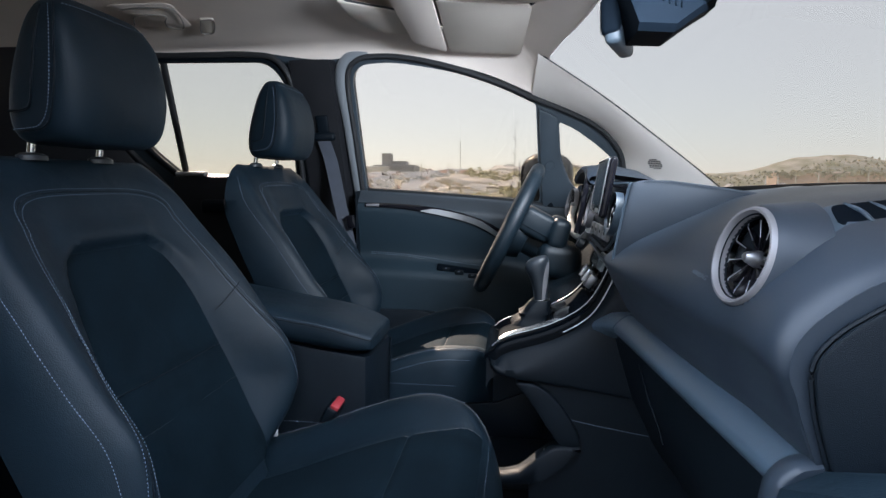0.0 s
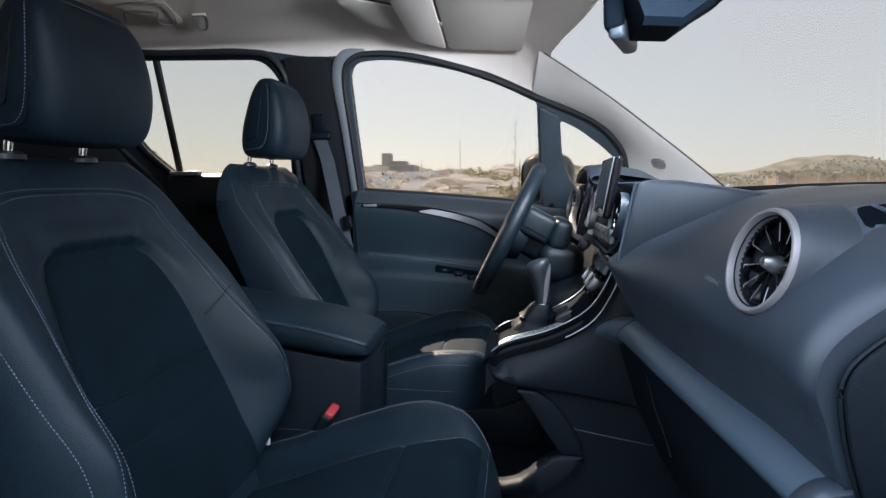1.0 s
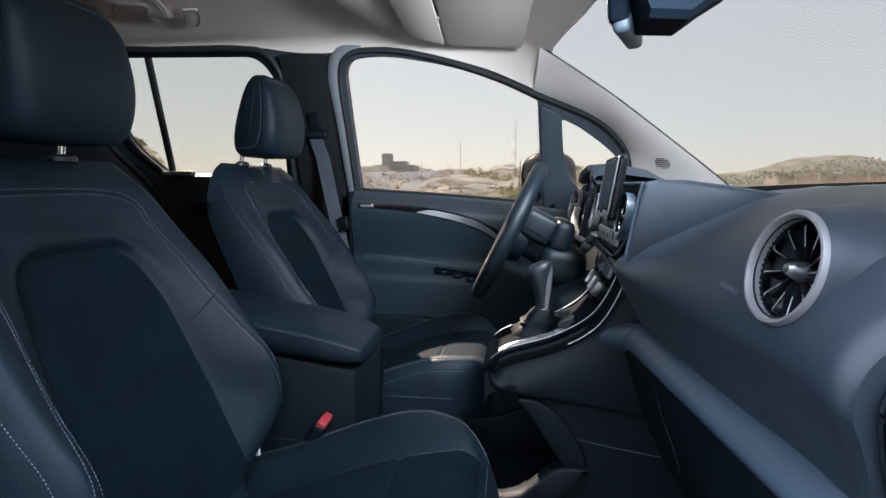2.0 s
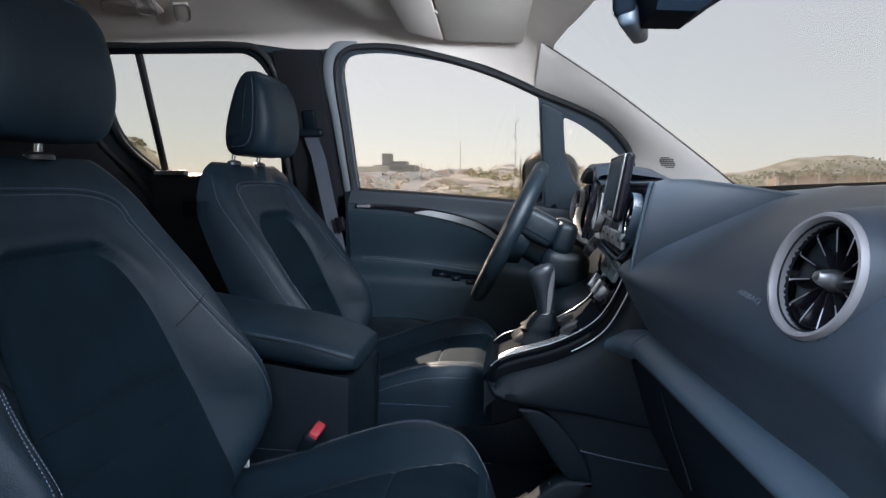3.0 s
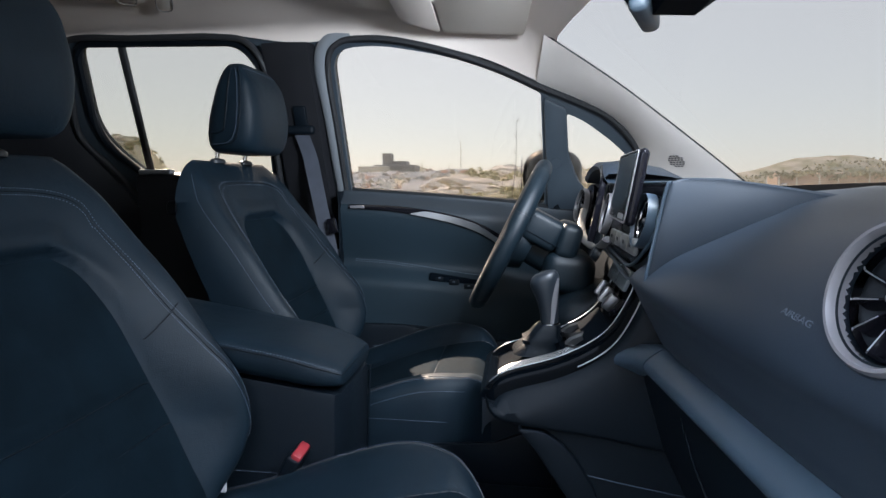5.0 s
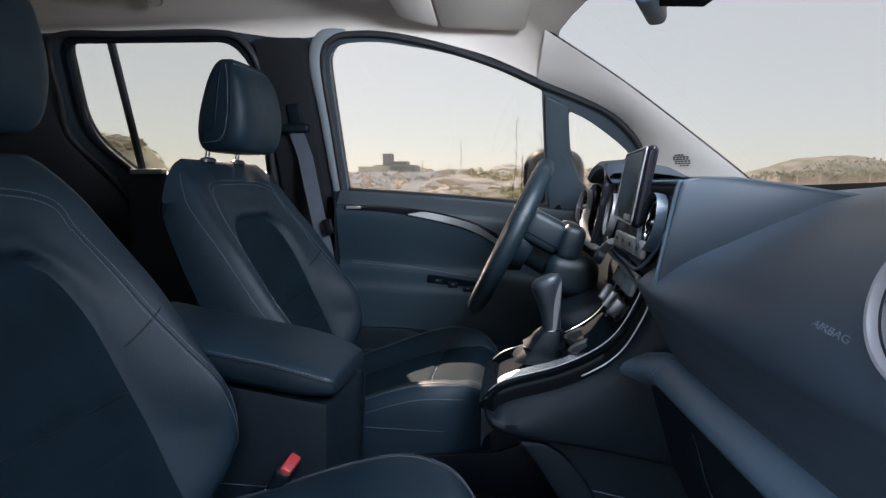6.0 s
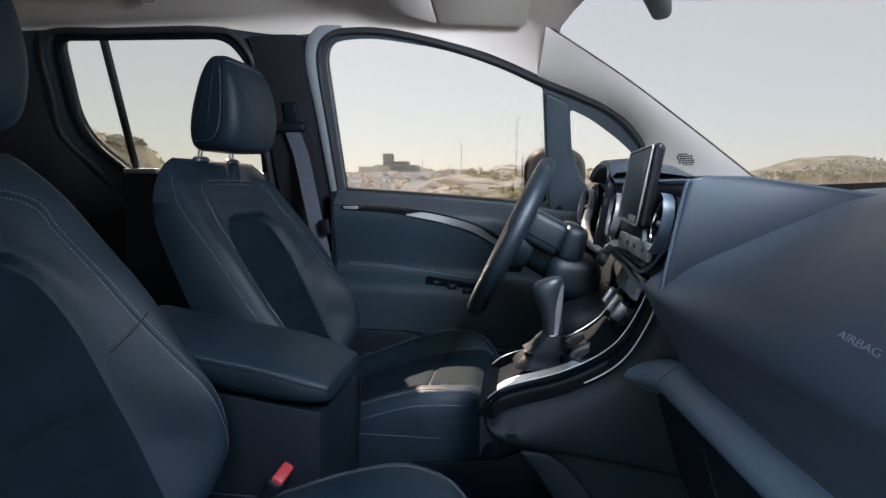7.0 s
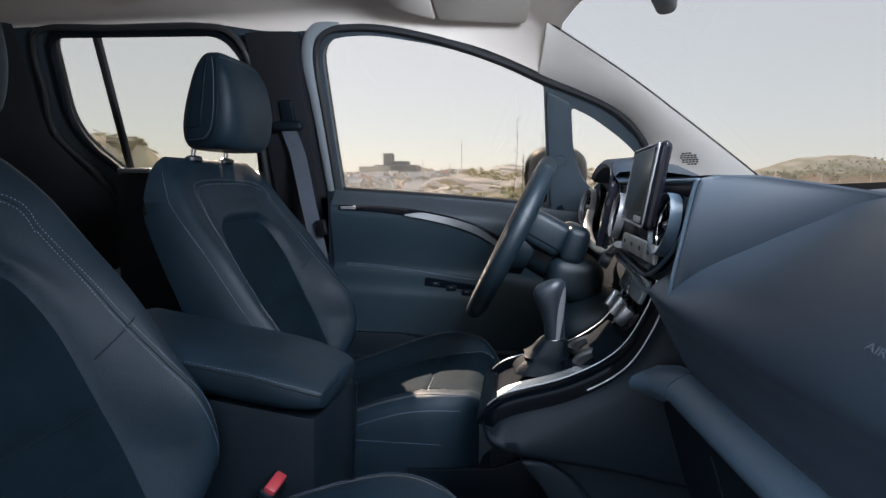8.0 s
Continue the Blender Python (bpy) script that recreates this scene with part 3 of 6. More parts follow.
def door_y(x, h):
    """How far out the trim lies, by its height below the sill (0) towards the floor (1)."""
    ledge = 0.052 * smooth(0.28, 0.37, h) * (1 - smooth(0.56, 0.66, h)) * (1 - 0.4 * smooth(-0.1, 0.2, x))
    pocket = 0.03 * smooth(0.70, 0.76, h)
    return 1.872 + 0.045 * (1 - smooth(0.0, 0.10, h)) ** 2 + 0.03 * smooth(0.05, 0.3, h) - ledge - pocket


def door_place(x, h, off=0.0):
    top = sill_z(x) + 0.004
    return Vector((x, door_y(x, h) + off, top + (0.46 - top) * h))


def roll_low(x):
    """How far down the upper roll of the trim reaches."""
    z = lerp_table([(-0.55, 1.188), (-0.40, 1.184), (-0.31, 1.176), (-0.20, 1.158), (-0.11, 1.130), (-0.05, 1.098), (0.05, 1.050), (0.36, 1.000)], x)
    return (sill_z(x) + 0.004 - z) / (sill_z(x) - 0.456)


rings = [[door_place(x, h) for h in np.linspace(roll_low(x) + 0.002, 1, 60)] for x in XS]
panel = part("door_panel", loft(bmesh.new(), rings, False, False), DOORSKIN, door, "black grained door panel")
rings = []
for x in XS:
    rings.append([Vector((x, 1.985, sill_z(x) - 0.012)), Vector((x, 1.955, sill_z(x) - 0.002))] + [door_place(x, h, -0.002) for h in np.linspace(0, roll_low(x), 16)] + [door_place(x, roll_low(x) + 0.003, 0.004)])
part("door_top", loft(bmesh.new(), rings, False, False), DOORTOP, door, "soft grey-black upper roll of the door trim")
part("panel_end", slab(bmesh.new(), [(-0.548, 1.99, sill_z(-0.54)), (-0.548, 1.872, sill_z(-0.54)), (-0.548, 1.872, 0.46), (-0.548, 1.99, 0.46)], Vector((0.006, 0, 0))), HARD, door)
bm = bmesh.new()
tube(bm, [Vector((x, 1.962, sill_z(x) + 0.004)) for x in XS], 0.013, 10, flat=0.75)
part("sill_seal", bm, SEALM, door, "dark rubber seal along the window sill")
# gloss inlay with a chrome edge, sweeping down towards the front
up = spline([(-0.515, 0, 1.186), (-0.40, 0, 1.184), (-0.31, 0, 1.176), (-0.20, 0, 1.158), (-0.11, 0, 1.130), (-0.05, 0, 1.098)], 8)
lo = spline([(-0.515, 0, 1.172), (-0.40, 0, 1.166), (-0.31, 0, 1.154), (-0.20, 0, 1.131), (-0.12, 0, 1.103), (-0.05, 0, 1.060)], 8)


def on_door(x, z, off):
    top = sill_z(x) + 0.004
    return door_place(x, (top - z) / (top - 0.46), off)


rings = []
for a, b in zip(up, lo):
    rings.append([on_door(a.x, a.z, 0.004), on_door(a.x, a.z - 0.002, -0.006), on_door((a.x + b.x) / 2, (a.z + b.z) / 2, -0.008), on_door(b.x, b.z + 0.002, -0.006), on_door(b.x, b.z, 0.004)])
part("inlay", loft(bmesh.new(), rings, False, False), GLOSS, door, "gloss black inlay")
bm = bmesh.new()
rings = []
for i, (a, b) in enumerate(zip(up, lo)):
    if a.x < -0.33:
        continue
    w = smooth(-0.34, -0.27, a.x) * (0.70 - 0.25 * smooth(-0.14, -0.05, a.x)) + 0.02
    m = [a.lerp(b, 0.90 - w), a.lerp(b, 0.90)]
    rings.append([on_door(m[0].x, m[0].z, -0.006), on_door(m[0].x, m[0].z, -0.011), on_door(m[1].x, m[1].z, -0.011), on_door(m[1].x, m[1].z, -0.006)])
part("chrome_blade", loft(bm, rings, True, True), CHROME, door, "tapering satin chrome blade")
# the reflection at the inlay's end, put in as a small pale bar
bm = bmesh.new()
rbox(bm, on_door(-0.487, 1.179, -0.010), (0.045, 0.006, 0.009), 0.002, 2)
part("inlay_glint", bm, VENTRING, door, "pale reflection at the inlay's end, made as a bar")
bm = bmesh.new()
for z0 in (0.0, -0.006):
    stitches(bm, [door_place(x, 0.275 + 0.03 * smooth(-0.45, -0.1, x), -0.002) + Vector((0, 0, z0)) for x in np.linspace(-0.50, -0.10, 60)], 0.008, 0.0062, 0.0010)
part("stitching", bm, THREAD, door, "grey seam stitching")
sw = part("switch_panel", rbox(bmesh.new(), door_place(-0.19, 0.330, -0.001), (0.155, 0.012, 0.026), 0.005, 3, Euler((0, radians(8), 0)).to_matrix()), DECKM, door, "black window switch panel")
for k in range(3):
    p = door_place(-0.235 + 0.045 * k, 0.327 + 0.01 * k, -0.005)
    part("switch", rbox(bmesh.new(), p, (0.030, 0.010, 0.017), 0.004, 2), HARD, sw)
    part("switch_mark", rbox(bmesh.new(), p + Vector((0, -0.0055, 0.003)), (0.008, 0.0012, 0.003), 0.0004, 1), LABELW, sw)
bm = bmesh.new()
tube(bm, spline([door_place(x, h, -0.004) for x, h in ((-0.50, 0.40), (-0.495, 0.50), (-0.46, 0.54), (-0.30, 0.555), (-0.10, 0.57), (0.05, 0.55), (0.16, 0.47))], 8), 0.012, 8)
part("grab_edge", bm, HARD, door, "raised armrest edge")
bm = bmesh.new()
rings = []
for x in np.linspace(-0.50, -0.25, 10):
    rings.append([Vector((x, 1.80, 0.835 - 0.25 * max(0, x + 0.32))), Vector((x, 1.795, 0.82 - 0.25 * max(0, x + 0.32))), Vector((x, 1.80, 0.52)), Vector((x, 1.88, 0.52)), Vector((x, 1.88, 0.82))])
part("door_pocket", loft(bm, rings), HARD, door, "hard plastic map pocket")

# mirror triangle cover on the division bar and the round cap on it
bm = bmesh.new()
slab(bm, round_poly([side(0.062, 1.49, -0.004), side(0.124, 1.462, -0.004), side(0.138, 1.33, -0.004), side(0.168, 1.265, -0.004), side(0.225, 1.205, -0.004), side(0.225, 1.155, -0.004), side(0.088, 1.155, -0.004)], 0.012, 4), Vector((0, -0.012, -0.005)), bevel=0.003)
part("quarter_trim", bm, TRIM, door, "dark plastic trim of the window post")
part("trim_cap", lathe(bmesh.new(), [(0.0, 0.003), (0.015, 0.003), (0.0165, 0.001), (0.0165, -0.004)], side(0.105, 1.31, -0.017), (0, -1, -0.4), 24), TRIM, door)

# ---- rear door inner panel ----
rear = thing("sliding_door", "closed rear side door with black panel and grey sill", "car door", (-1.0, 1.93, 0.45))
rings = []
for x in np.linspace(-1.225, -0.745, 10):
    rings.append([Vector((x, 1.96, 1.280)), Vector((x, 1.915, 1.285)), Vector((x, 1.895, 1.275)), Vector((x, 1.89, 1.25)), Vector((x, 1.90, 1.10)), Vector((x, 1.885, 1.06)), Vector((x, 1.89, 0.8)), Vector((x, 1.91, 0.45))])
part("door_panel", loft(bmesh.new(), rings, False, False), REARTRIM, rear, "black hard plastic door panel")
part("door_sill_top", rbox(bmesh.new(), (-1.16, 1.90, 1.286), (0.11, 0.03, 0.016), 0.005, 3), FLANGE, rear, "grey sill cap")
part("door_pull", rbox(bmesh.new(), (-1.02, 1.885, 1.17), (0.20, 0.03, 0.05), 0.015, 3), HARD, rear, "recessed pull")


# ---- seats ----
def back_line(z):
    return -0.470 - 0.44 * (z - 0.80)


def back_width(z):
    return lerp_table([(0.74, 0.195), (0.80, 0.225), (0.90, 0.256), (1.06, 0.258), (1.18, 0.248), (1.245, 0.230), (1.285, 0.200), (1.30, 0.17)], z)


def back_rear(z):
    return max(back_line(z) - 0.125, -0.768)


def insert_half(z):
    return lerp_table([(0.74, 0.152), (0.90, 0.152), (0.96, 0.148), (1.03, 0.141), (1.08, 0.134), (1.12, 0.124), (1.14, 0.114), (1.158, 0.100), (1.168, 0.084), (1.172, 0.066)], z)


CREST = -0.706                   # where the top of the backrest closes


def crown(z):
    """Rounds the top of the backrest off, front and rear alike."""
    return math.sqrt(max(0.004, 1 - (max(0.0, z - 1.225) / 0.0755) ** 2))


def back_x(y, z, press=True):
    """The front face of the backrest: side bolsters, a pressed-in middle panel and a rounded shoulder."""
    w = back_width(z)
    s = min(1.0, abs(y) / w)
    bol = lerp_table([(0.66, -0.080), (0.74, -0.052), (0.787, 0.002), (0.84, 0.052), (0.893, 0.080), (0.95, 0.090), (1.016, 0.073), (1.104, 0.053), (1.20, 0.020), (1.30, 0.0)], z)
    fall = min(0.070, back_line(z) + bol - back_rear(z) - 0.062)
    x = back_line(z) + bol * smooth(lerp_table([(0.90, 0.60), (1.00, 0.52), (1.12, 0.42)], z), 0.86, s) - fall * max(0.0, (s - 0.86) / 0.14) ** 2
    if press:
        inside = min(insert_half(z) - abs(y), 1.170 - z)
        x -= (0.009 + 0.010 * smooth(1.05, 1.16, z)) * smooth(-0.010, 0.010, inside)
        x += 0.005 * smooth(0.034, 0.0, abs(inside + 0.014))
    x -= 0.003 * (smooth(0.006, 0.0, abs(z - 0.965)) + smooth(0.006, 0.0, abs(z - 0.902))) * smooth(0.145, 0.125, abs(y))
    return CREST + (x - CREST) * crown(z)


def head_half(z):
    t = (z - 1.319) / 0.203
    end = (1 - abs(2 * t - 1) ** 6) ** 0.5 if 0 < t < 1 else 0.0
    wide = lerp_table([(0, 0.107), (0.4, 0.112), (0.75, 0.106), (1, 0.096)], t) * (0.72 + 0.28 * end)
    front = lerp_table([(0, -0.600), (0.4, -0.590), (0.75, -0.601), (1, -0.626)], t)
    rear = lerp_table([(0, -0.728), (0.3, -0.720), (0.7, -0.698), (1, -0.674)], t)
    mid, half = (front + rear) / 2, (front - rear) / 2 * (0.62 + 0.38 * end)
    return mid, half, wide


def head_ring(z, grow=0.0, n=44):
    mid, half, wide = head_half(z)
    out = []
    for k in range(n):
        a = 2 * math.pi * k / n
        c, s = math.cos(a), math.sin(a)
        e = 0.46
        out.append(Vector((mid + (half + grow) * math.copysign(abs(c) ** e, c), (wide + grow) * math.copysign(abs(s) ** e, s), z)))
    return out


def cushion_half(x):
    return 0.252 * (1 - 0.44 * max(0.0, (x + 0.19) / 0.17) ** 2.4)


def panel_half(x):
    """Half the width of the middle panel of the cushion; it flares towards the front seam."""
    return lerp_table([(-0.57, 0.100), (-0.265, 0.106), (-0.185, 0.115), (-0.12, 0.136), (-0.06, 0.175)], x)


def cushion_z(y, x):
    w = 0.252
    s = min(1.0, abs(y) / w)
    z = 0.715 + 0.117 * smooth(-0.56, -0.13, x) + 0.030 * smooth(0.45, 0.85, s) * (1 - 0.5 * smooth(-0.2, -0.03, x))
    z -= 0.040 * max(0.0, (s - 0.90) / 0.10) ** 2
    if abs(y) < 0.125:
        z -= 0.004 * smooth(0.008, 0.0, abs(x + 0.185))
    z -= 0.003 * smooth(0.008, 0.0, abs(abs(y) - panel_half(x)))
    q = math.sqrt(max(0.0, 1 - max(0.0, (x + 0.105) / 0.085) ** 2))
    return 0.69 + (z - 0.69) * q


def loop_half(z):
    return lerp_table([(0.74, 0.236), (0.884, 0.230), (0.967, 0.220), (1.018, 0.209), (1.087, 0.191), (1.15, 0.178), (1.206, 0.163)], z)


def make_seat(yc):
    base = thing("front_seat", "black leather front seat with grey contrast stitching", "car seat", (-0.30, yc, 0.42), "front seats")

    def shift(v, dy=0.0):
        return Vector((v[0], v[1] + yc + dy, v[2]))

    # backrest
    rings = []
    for z in np.concatenate([np.linspace(0.66, 1.235, 78), np.linspace(1.24, 1.30, 12)]):
        w = back_width(z)
        row = [shift((back_x(s * w, z), s * w, z)) for s in np.linspace(-1, 1, 57)]
        rear = back_rear(z)
        row += [shift((CREST + (rear + 0.060 * smooth(0.5, 1.0, abs(s)) - CREST) * crown(z), s * w * (1 - 0.10 * smooth(1.15, 1.30, z)), z)) for s in np.linspace(1, -1, 19)]
        rings.append(row)
    back = part("backrest", loft(bmesh.new(), rings), LEATHER, base, "black leather backrest with raised side bolsters", 60)
    # middle panel
    rings = []
    for z in np.linspace(0.76, 1.160, 40):
        e = insert_half(z) - 0.006 - 0.010 * smooth(1.14, 1.160, z)
        rings.append([shift((back_x(s * e, z) + 0.0035, s * e, z)) for s in np.linspace(-1, 1, 21)])
    part("back_insert", loft(bmesh.new(), rings, False, False), INSERT, back, "dark perforated middle panel")
    # seams and threads
    loop = []
    for k in range(121):
        t = k / 120
        if t < 0.4:
            z = 0.79 + (1.205 - 0.79) * (t / 0.4)
            y = -loop_half(z)
        elif t < 0.6:
            u = (t - 0.4) / 0.2
            w = loop_half(1.205)
            y, z = -w * math.copysign(abs(math.cos(math.pi * u)) ** 0.55, math.cos(math.pi * u)), 1.205 + 0.050 * abs(math.sin(math.pi * u)) ** 0.55
        else:
            z = 1.205 + (0.79 - 1.205) * ((t - 0.6) / 0.4)
            y = loop_half(z)
        loop.append((y, z))
    bm = bmesh.new()
    for dy in (0.0, 0.011):
        line = [shift((back_x(y * (1 - dy / 0.22), z - dy * 0.8 * (z > 1.2)) + 0.0012, y * (1 - dy / 0.22), z - dy * 0.8 * (z > 1.2))) for y, z in loop]
        stitches(bm, line)
    for sg in (-1, 1):
        stitches(bm, [shift((back_x(sg * back_width(z) * 0.95, z) + 0.0012, sg * back_width(z) * 0.95, z)) for z in np.linspace(0.80, 1.27, 70)], r=0.0006)
    tagged(part("back_stitching", bm, THREAD, back, "grey double stitching"), kind="stuff")
    bm = bmesh.new()
    for sg in (-1, 1):
        line = []
        for k in range(13):
            t = k / 12
            y, z = sg * (0.150 + (0.204 - 0.150) * t), 1.030 + 0.044 * t
            line.append(shift((back_x(y, z) - 0.0006, y, z)))
        tube(bm, line, 0.0016, 6)
    line = [shift((back_x(y * (1 - 0.0055 / 0.22), z - 0.0045 * (z > 1.2)) - 0.0004, y * (1 - 0.0055 / 0.22), z - 0.0045 * (z > 1.2))) for y, z in loop]
    tube(bm, line, 0.0012, 6)
    for zs_ in (0.965, 0.902):
        tube(bm, [shift((back_x(s * (insert_half(zs_) - 0.008), zs_) + 0.0032, s * (insert_half(zs_) - 0.008), zs_ + 0.003 * s * s)) for s in np.linspace(-1, 1, 24)], 0.0010, 6)
    tagged(part("back_seam", bm, HARD, back), kind="stuff")
    bm = bmesh.new()
    rbox(bm, shift((-0.475, 0.205, 0.775)), (0.012, 0.006, 0.022), 0.001, 1)
    part("side_tag", bm, WHITE, back, "small white sewn tag")
    # headrest
    n = 34
    zs = [1.319 + 0.203 * (0.5 - 0.5 * math.cos(math.pi * k / n)) for k in range(n + 1)]
    hr = part("headrest", loft(bmesh.new(), [[shift(p, 0.005) for p in head_ring(z)] for z in zs]), LEATHER, base, "padded black leather headrest", 70)
    bm = bmesh.new()
    seam = bmesh.new()
    for sg in (-1, 1):
        line = []
        for q in spline([(1.338, -0.80, 0), (1.339, -0.30, 0), (1.343, 0.05, 0), (1.360, 0.26, 0), (1.395, 0.33, 0), (1.45, 0.34, 0), (1.490, 0.33, 0), (1.508, 0.28, 0)], 8):
            z, fx = q.x, q.y
            mid, half, wide = head_half(z)
            ang = math.acos(max(-1, min(1, math.copysign(abs(fx) ** (1 / 0.46), fx))))
            line.append(shift((mid + half * fx, sg * (wide * abs(math.sin(ang)) ** 0.46 + 0.0006), z), 0.005))
        stitches(bm, [p + Vector((0.0, 0.0008 * sg, 0.0)) for p in line], r=0.0009)
        tube(seam, [p + Vector((0.006, -0.0012 * sg, -0.003 * (p.z < 1.36))) for p in line], 0.0016, 6)
        groove = []
        for z, fx in ((1.362, -0.66), (1.364, -0.3), (1.374, -0.12), (1.42, -0.10), (1.47, -0.10), (1.505, -0.10)):
            mid, half, wide = head_half(z)
            groove.append(shift((mid + half * fx, sg * (wide + 0.0002), z), 0.005))
        tube(seam, spline(groove, 6), 0.0018, 6)
    mid, half, wide = head_half(1.508)
    stitches(bm, [shift((mid + half * abs(math.cos(math.asin(min(1, (abs(y) / wide) ** (1 / 0.46))))) ** 0.46 + 0.0006, y, 1.5085), 0.005) for y in np.linspace(-0.92 * wide, 0.92 * wide, 50)], r=0.0009)
    tagged(part("head_stitching", bm, THREAD, hr, "grey stitching"), kind="stuff")
    tagged(part("head_seam", seam, HARD, hr), kind="stuff")
    for sg in (-1, 1):
        bm = bmesh.new()
        tube(bm, [shift((-0.716, sg * 0.068, 1.24)), shift((-0.700, sg * 0.068, 1.345))], 0.0055, 12)
        part("headrest_post", bm, POLISH, base, "bright steel headrest post")
        bm = lathe(bmesh.new(), [(0.006, 0.006), (0.010, 0.0055), (0.0145, 0.002), (0.0145, -0.005)], (0, 0, 0), (0, 0, 1), 28)
        bmesh.ops.transform(bm, matrix=Matrix.Translation(shift((-0.704, sg * 0.068, 1.301))) @ Matrix.Diagonal((1.0, 1.65, 1.0, 1.0)), verts=bm.verts)
        part("post_sleeve", bm, KNOB, base, "oval plastic post sleeve")
    # cushion
    rings = []
    for x in np.concatenate([np.linspace(-0.57, -0.11, 60), np.linspace(-0.105, -0.0202, 22)]):
        q = math.sqrt(max(0.0, 1 - max(0.0, (x + 0.105) / 0.085) ** 2))
        w = cushion_half(x)
        row = [shift((x, s * w, cushion_z(s * 0.252, x))) for s in np.linspace(-1, 1, 57)]
        row += [shift((x, s * w, 0.640 + 0.02 * (1 - q))) for s in np.linspace(1, -1, 9)]
        rings.append(row)
    cu = part("seat_cushion", loft(bmesh.new(), rings), LEATHER, base, "black leather seat cushion", 60)
    rings = [[shift((x, s * (panel_half(x) - 0.004) * cushion_half(x) / 0.252, cushion_z(s * (panel_half(x) - 0.004), x) + 0.0010)) for s in np.linspace(-1, 1, 31)] for x in np.linspace(-0.55, -0.058, 70)]
    part("cushion_insert", loft(bmesh.new(), rings, False, False), INSERT, cu, "dark perforated middle panel")
    bm = bmesh.new()
    for sg in (-1, 1):
        stitches(bm, [shift((x, sg * 0.231 * cushion_half(x) / 0.252, cushion_z(0.231, x) + 0.001)) for x in np.linspace(-0.50, -0.045, 70)])
    stitches(bm, [shift((-0.047, y * cushion_half(-0.047) / 0.252, cushion_z(y, -0.047) + 0.001)) for y in np.linspace(-0.21, 0.21, 60)])
    for sg in (-1, 1):
        stitches(bm, [shift((x, sg * 0.2535, 0.775)) for x in np.linspace(-0.50, -0.14, 60)])
        stitches(bm, [shift((x, sg * 0.2465 * cushion_half(x) / 0.252, cushion_z(0.2465, x) + 0.0012)) for x in np.linspace(-0.42, -0.105, 50)])
    tagged(part("cushion_stitching", bm, THREAD, cu, "grey stitching"), kind="stuff")
    bm = bmesh.new()
    for sg in (-1, 1):
        tube(bm, [shift((x, sg * 0.224 * cushion_half(x) / 0.252, cushion_z(0.224, x) - 0.0006)) for x in np.linspace(-0.50, -0.045, 50)], 0.0018, 6)
        tube(bm, [shift((x, sg * panel_half(x) * cushion_half(x) / 0.252, cushion_z(panel_half(x), x) + 0.0004)) for x in np.linspace(-0.52, -0.062, 50)], 0.0012, 6)
    tube(bm, [shift((-0.185, y, cushion_z(y, -0.185) + 0.0004)) for y in np.linspace(-0.112, 0.112, 30)], 0.0012, 6)
    tagged(part("cushion_seam", bm, RUBBER, cu), kind="stuff")
    # frame, shields and rails
    bm = bmesh.new()
    rbox(bm, shift((-0.31, 0, 0.615)), (0.46, 0.44, 0.10), 0.02)
    part("seat_pan", bm, HARD, base)
    for sg in (-1, 1):
        bm = bmesh.new()
        rbox(bm, shift((-0.34, sg * 0.243, 0.635)), (0.44, 0.025, 0.10), 0.012)
        part("side_shield", bm, HARD, base, "black plastic seat side shield")
        bm = bmesh.new()
        rbox(bm, shift((-0.30, sg * 0.19, 0.44)), (0.56, 0.045, 0.035), 0.006, 2)
        part("seat_rail", bm, CHROME, base, "bare metal seat rail")
        for x in (-0.5, -0.1):
            bm = bmesh.new()
            tube(bm, [shift((x, sg * 0.19, 0.45)), shift((x - 0.02, sg * 0.19, 0.58))], 0.016, 8)
            part("seat_leg", bm, HARD, base)
    return base


driver_seat = make_seat(1.53)
passenger_seat = copy_thing(driver_seat, Matrix.Translation((-0.30 + 0.004, 0.81, 0.42 - 0.012)))
tagged(driver_seat, "black leather driver's seat, sunlight across its cushion")
tagged(passenger_seat, "black leather passenger seat with grey contrast stitching")


# ---- rear bench, glimpsed behind ----
bench = thing("rear_bench", "dark fabric rear bench with low headrests", "bench seat", (-1.5, MID, 0.42))
bm = bmesh.new()
rbox(bm, (-1.45, MID, 0.72), (0.50, 1.30, 0.18), 0.06, 4)
part("bench_cushion", bm, INSERT, bench)
bm = bmesh.new()
rbox(bm, (-1.76, MID, 0.98), (0.16, 1.30, 0.56), 0.06, 4, Euler((0, radians(-14), 0)).to_matrix())
part("bench_back", bm, INSERT, bench)
bm = bmesh.new()
rbox(bm, (-1.45, MID, 0.53), (0.42, 1.2, 0.24), 0.03, 3)
part("bench_plinth", bm, HARD, bench)
for y in (0.74, 1.17, 1.60):
    bm = bmesh.new()
    rbox(bm, (-1.84, y, 1.335), (0.10, 0.26, 0.15), 0.045, 4)
    part("headrest", bm, LEATHER, bench)
    for sg in (-1, 1):
        bm = bmesh.new()
        tube(bm, [(-1.83, y + sg * 0.06, 1.20), (-1.84, y + sg * 0.06, 1.30)], 0.006, 8)
        part("headrest_post", bm, CHROME, bench)


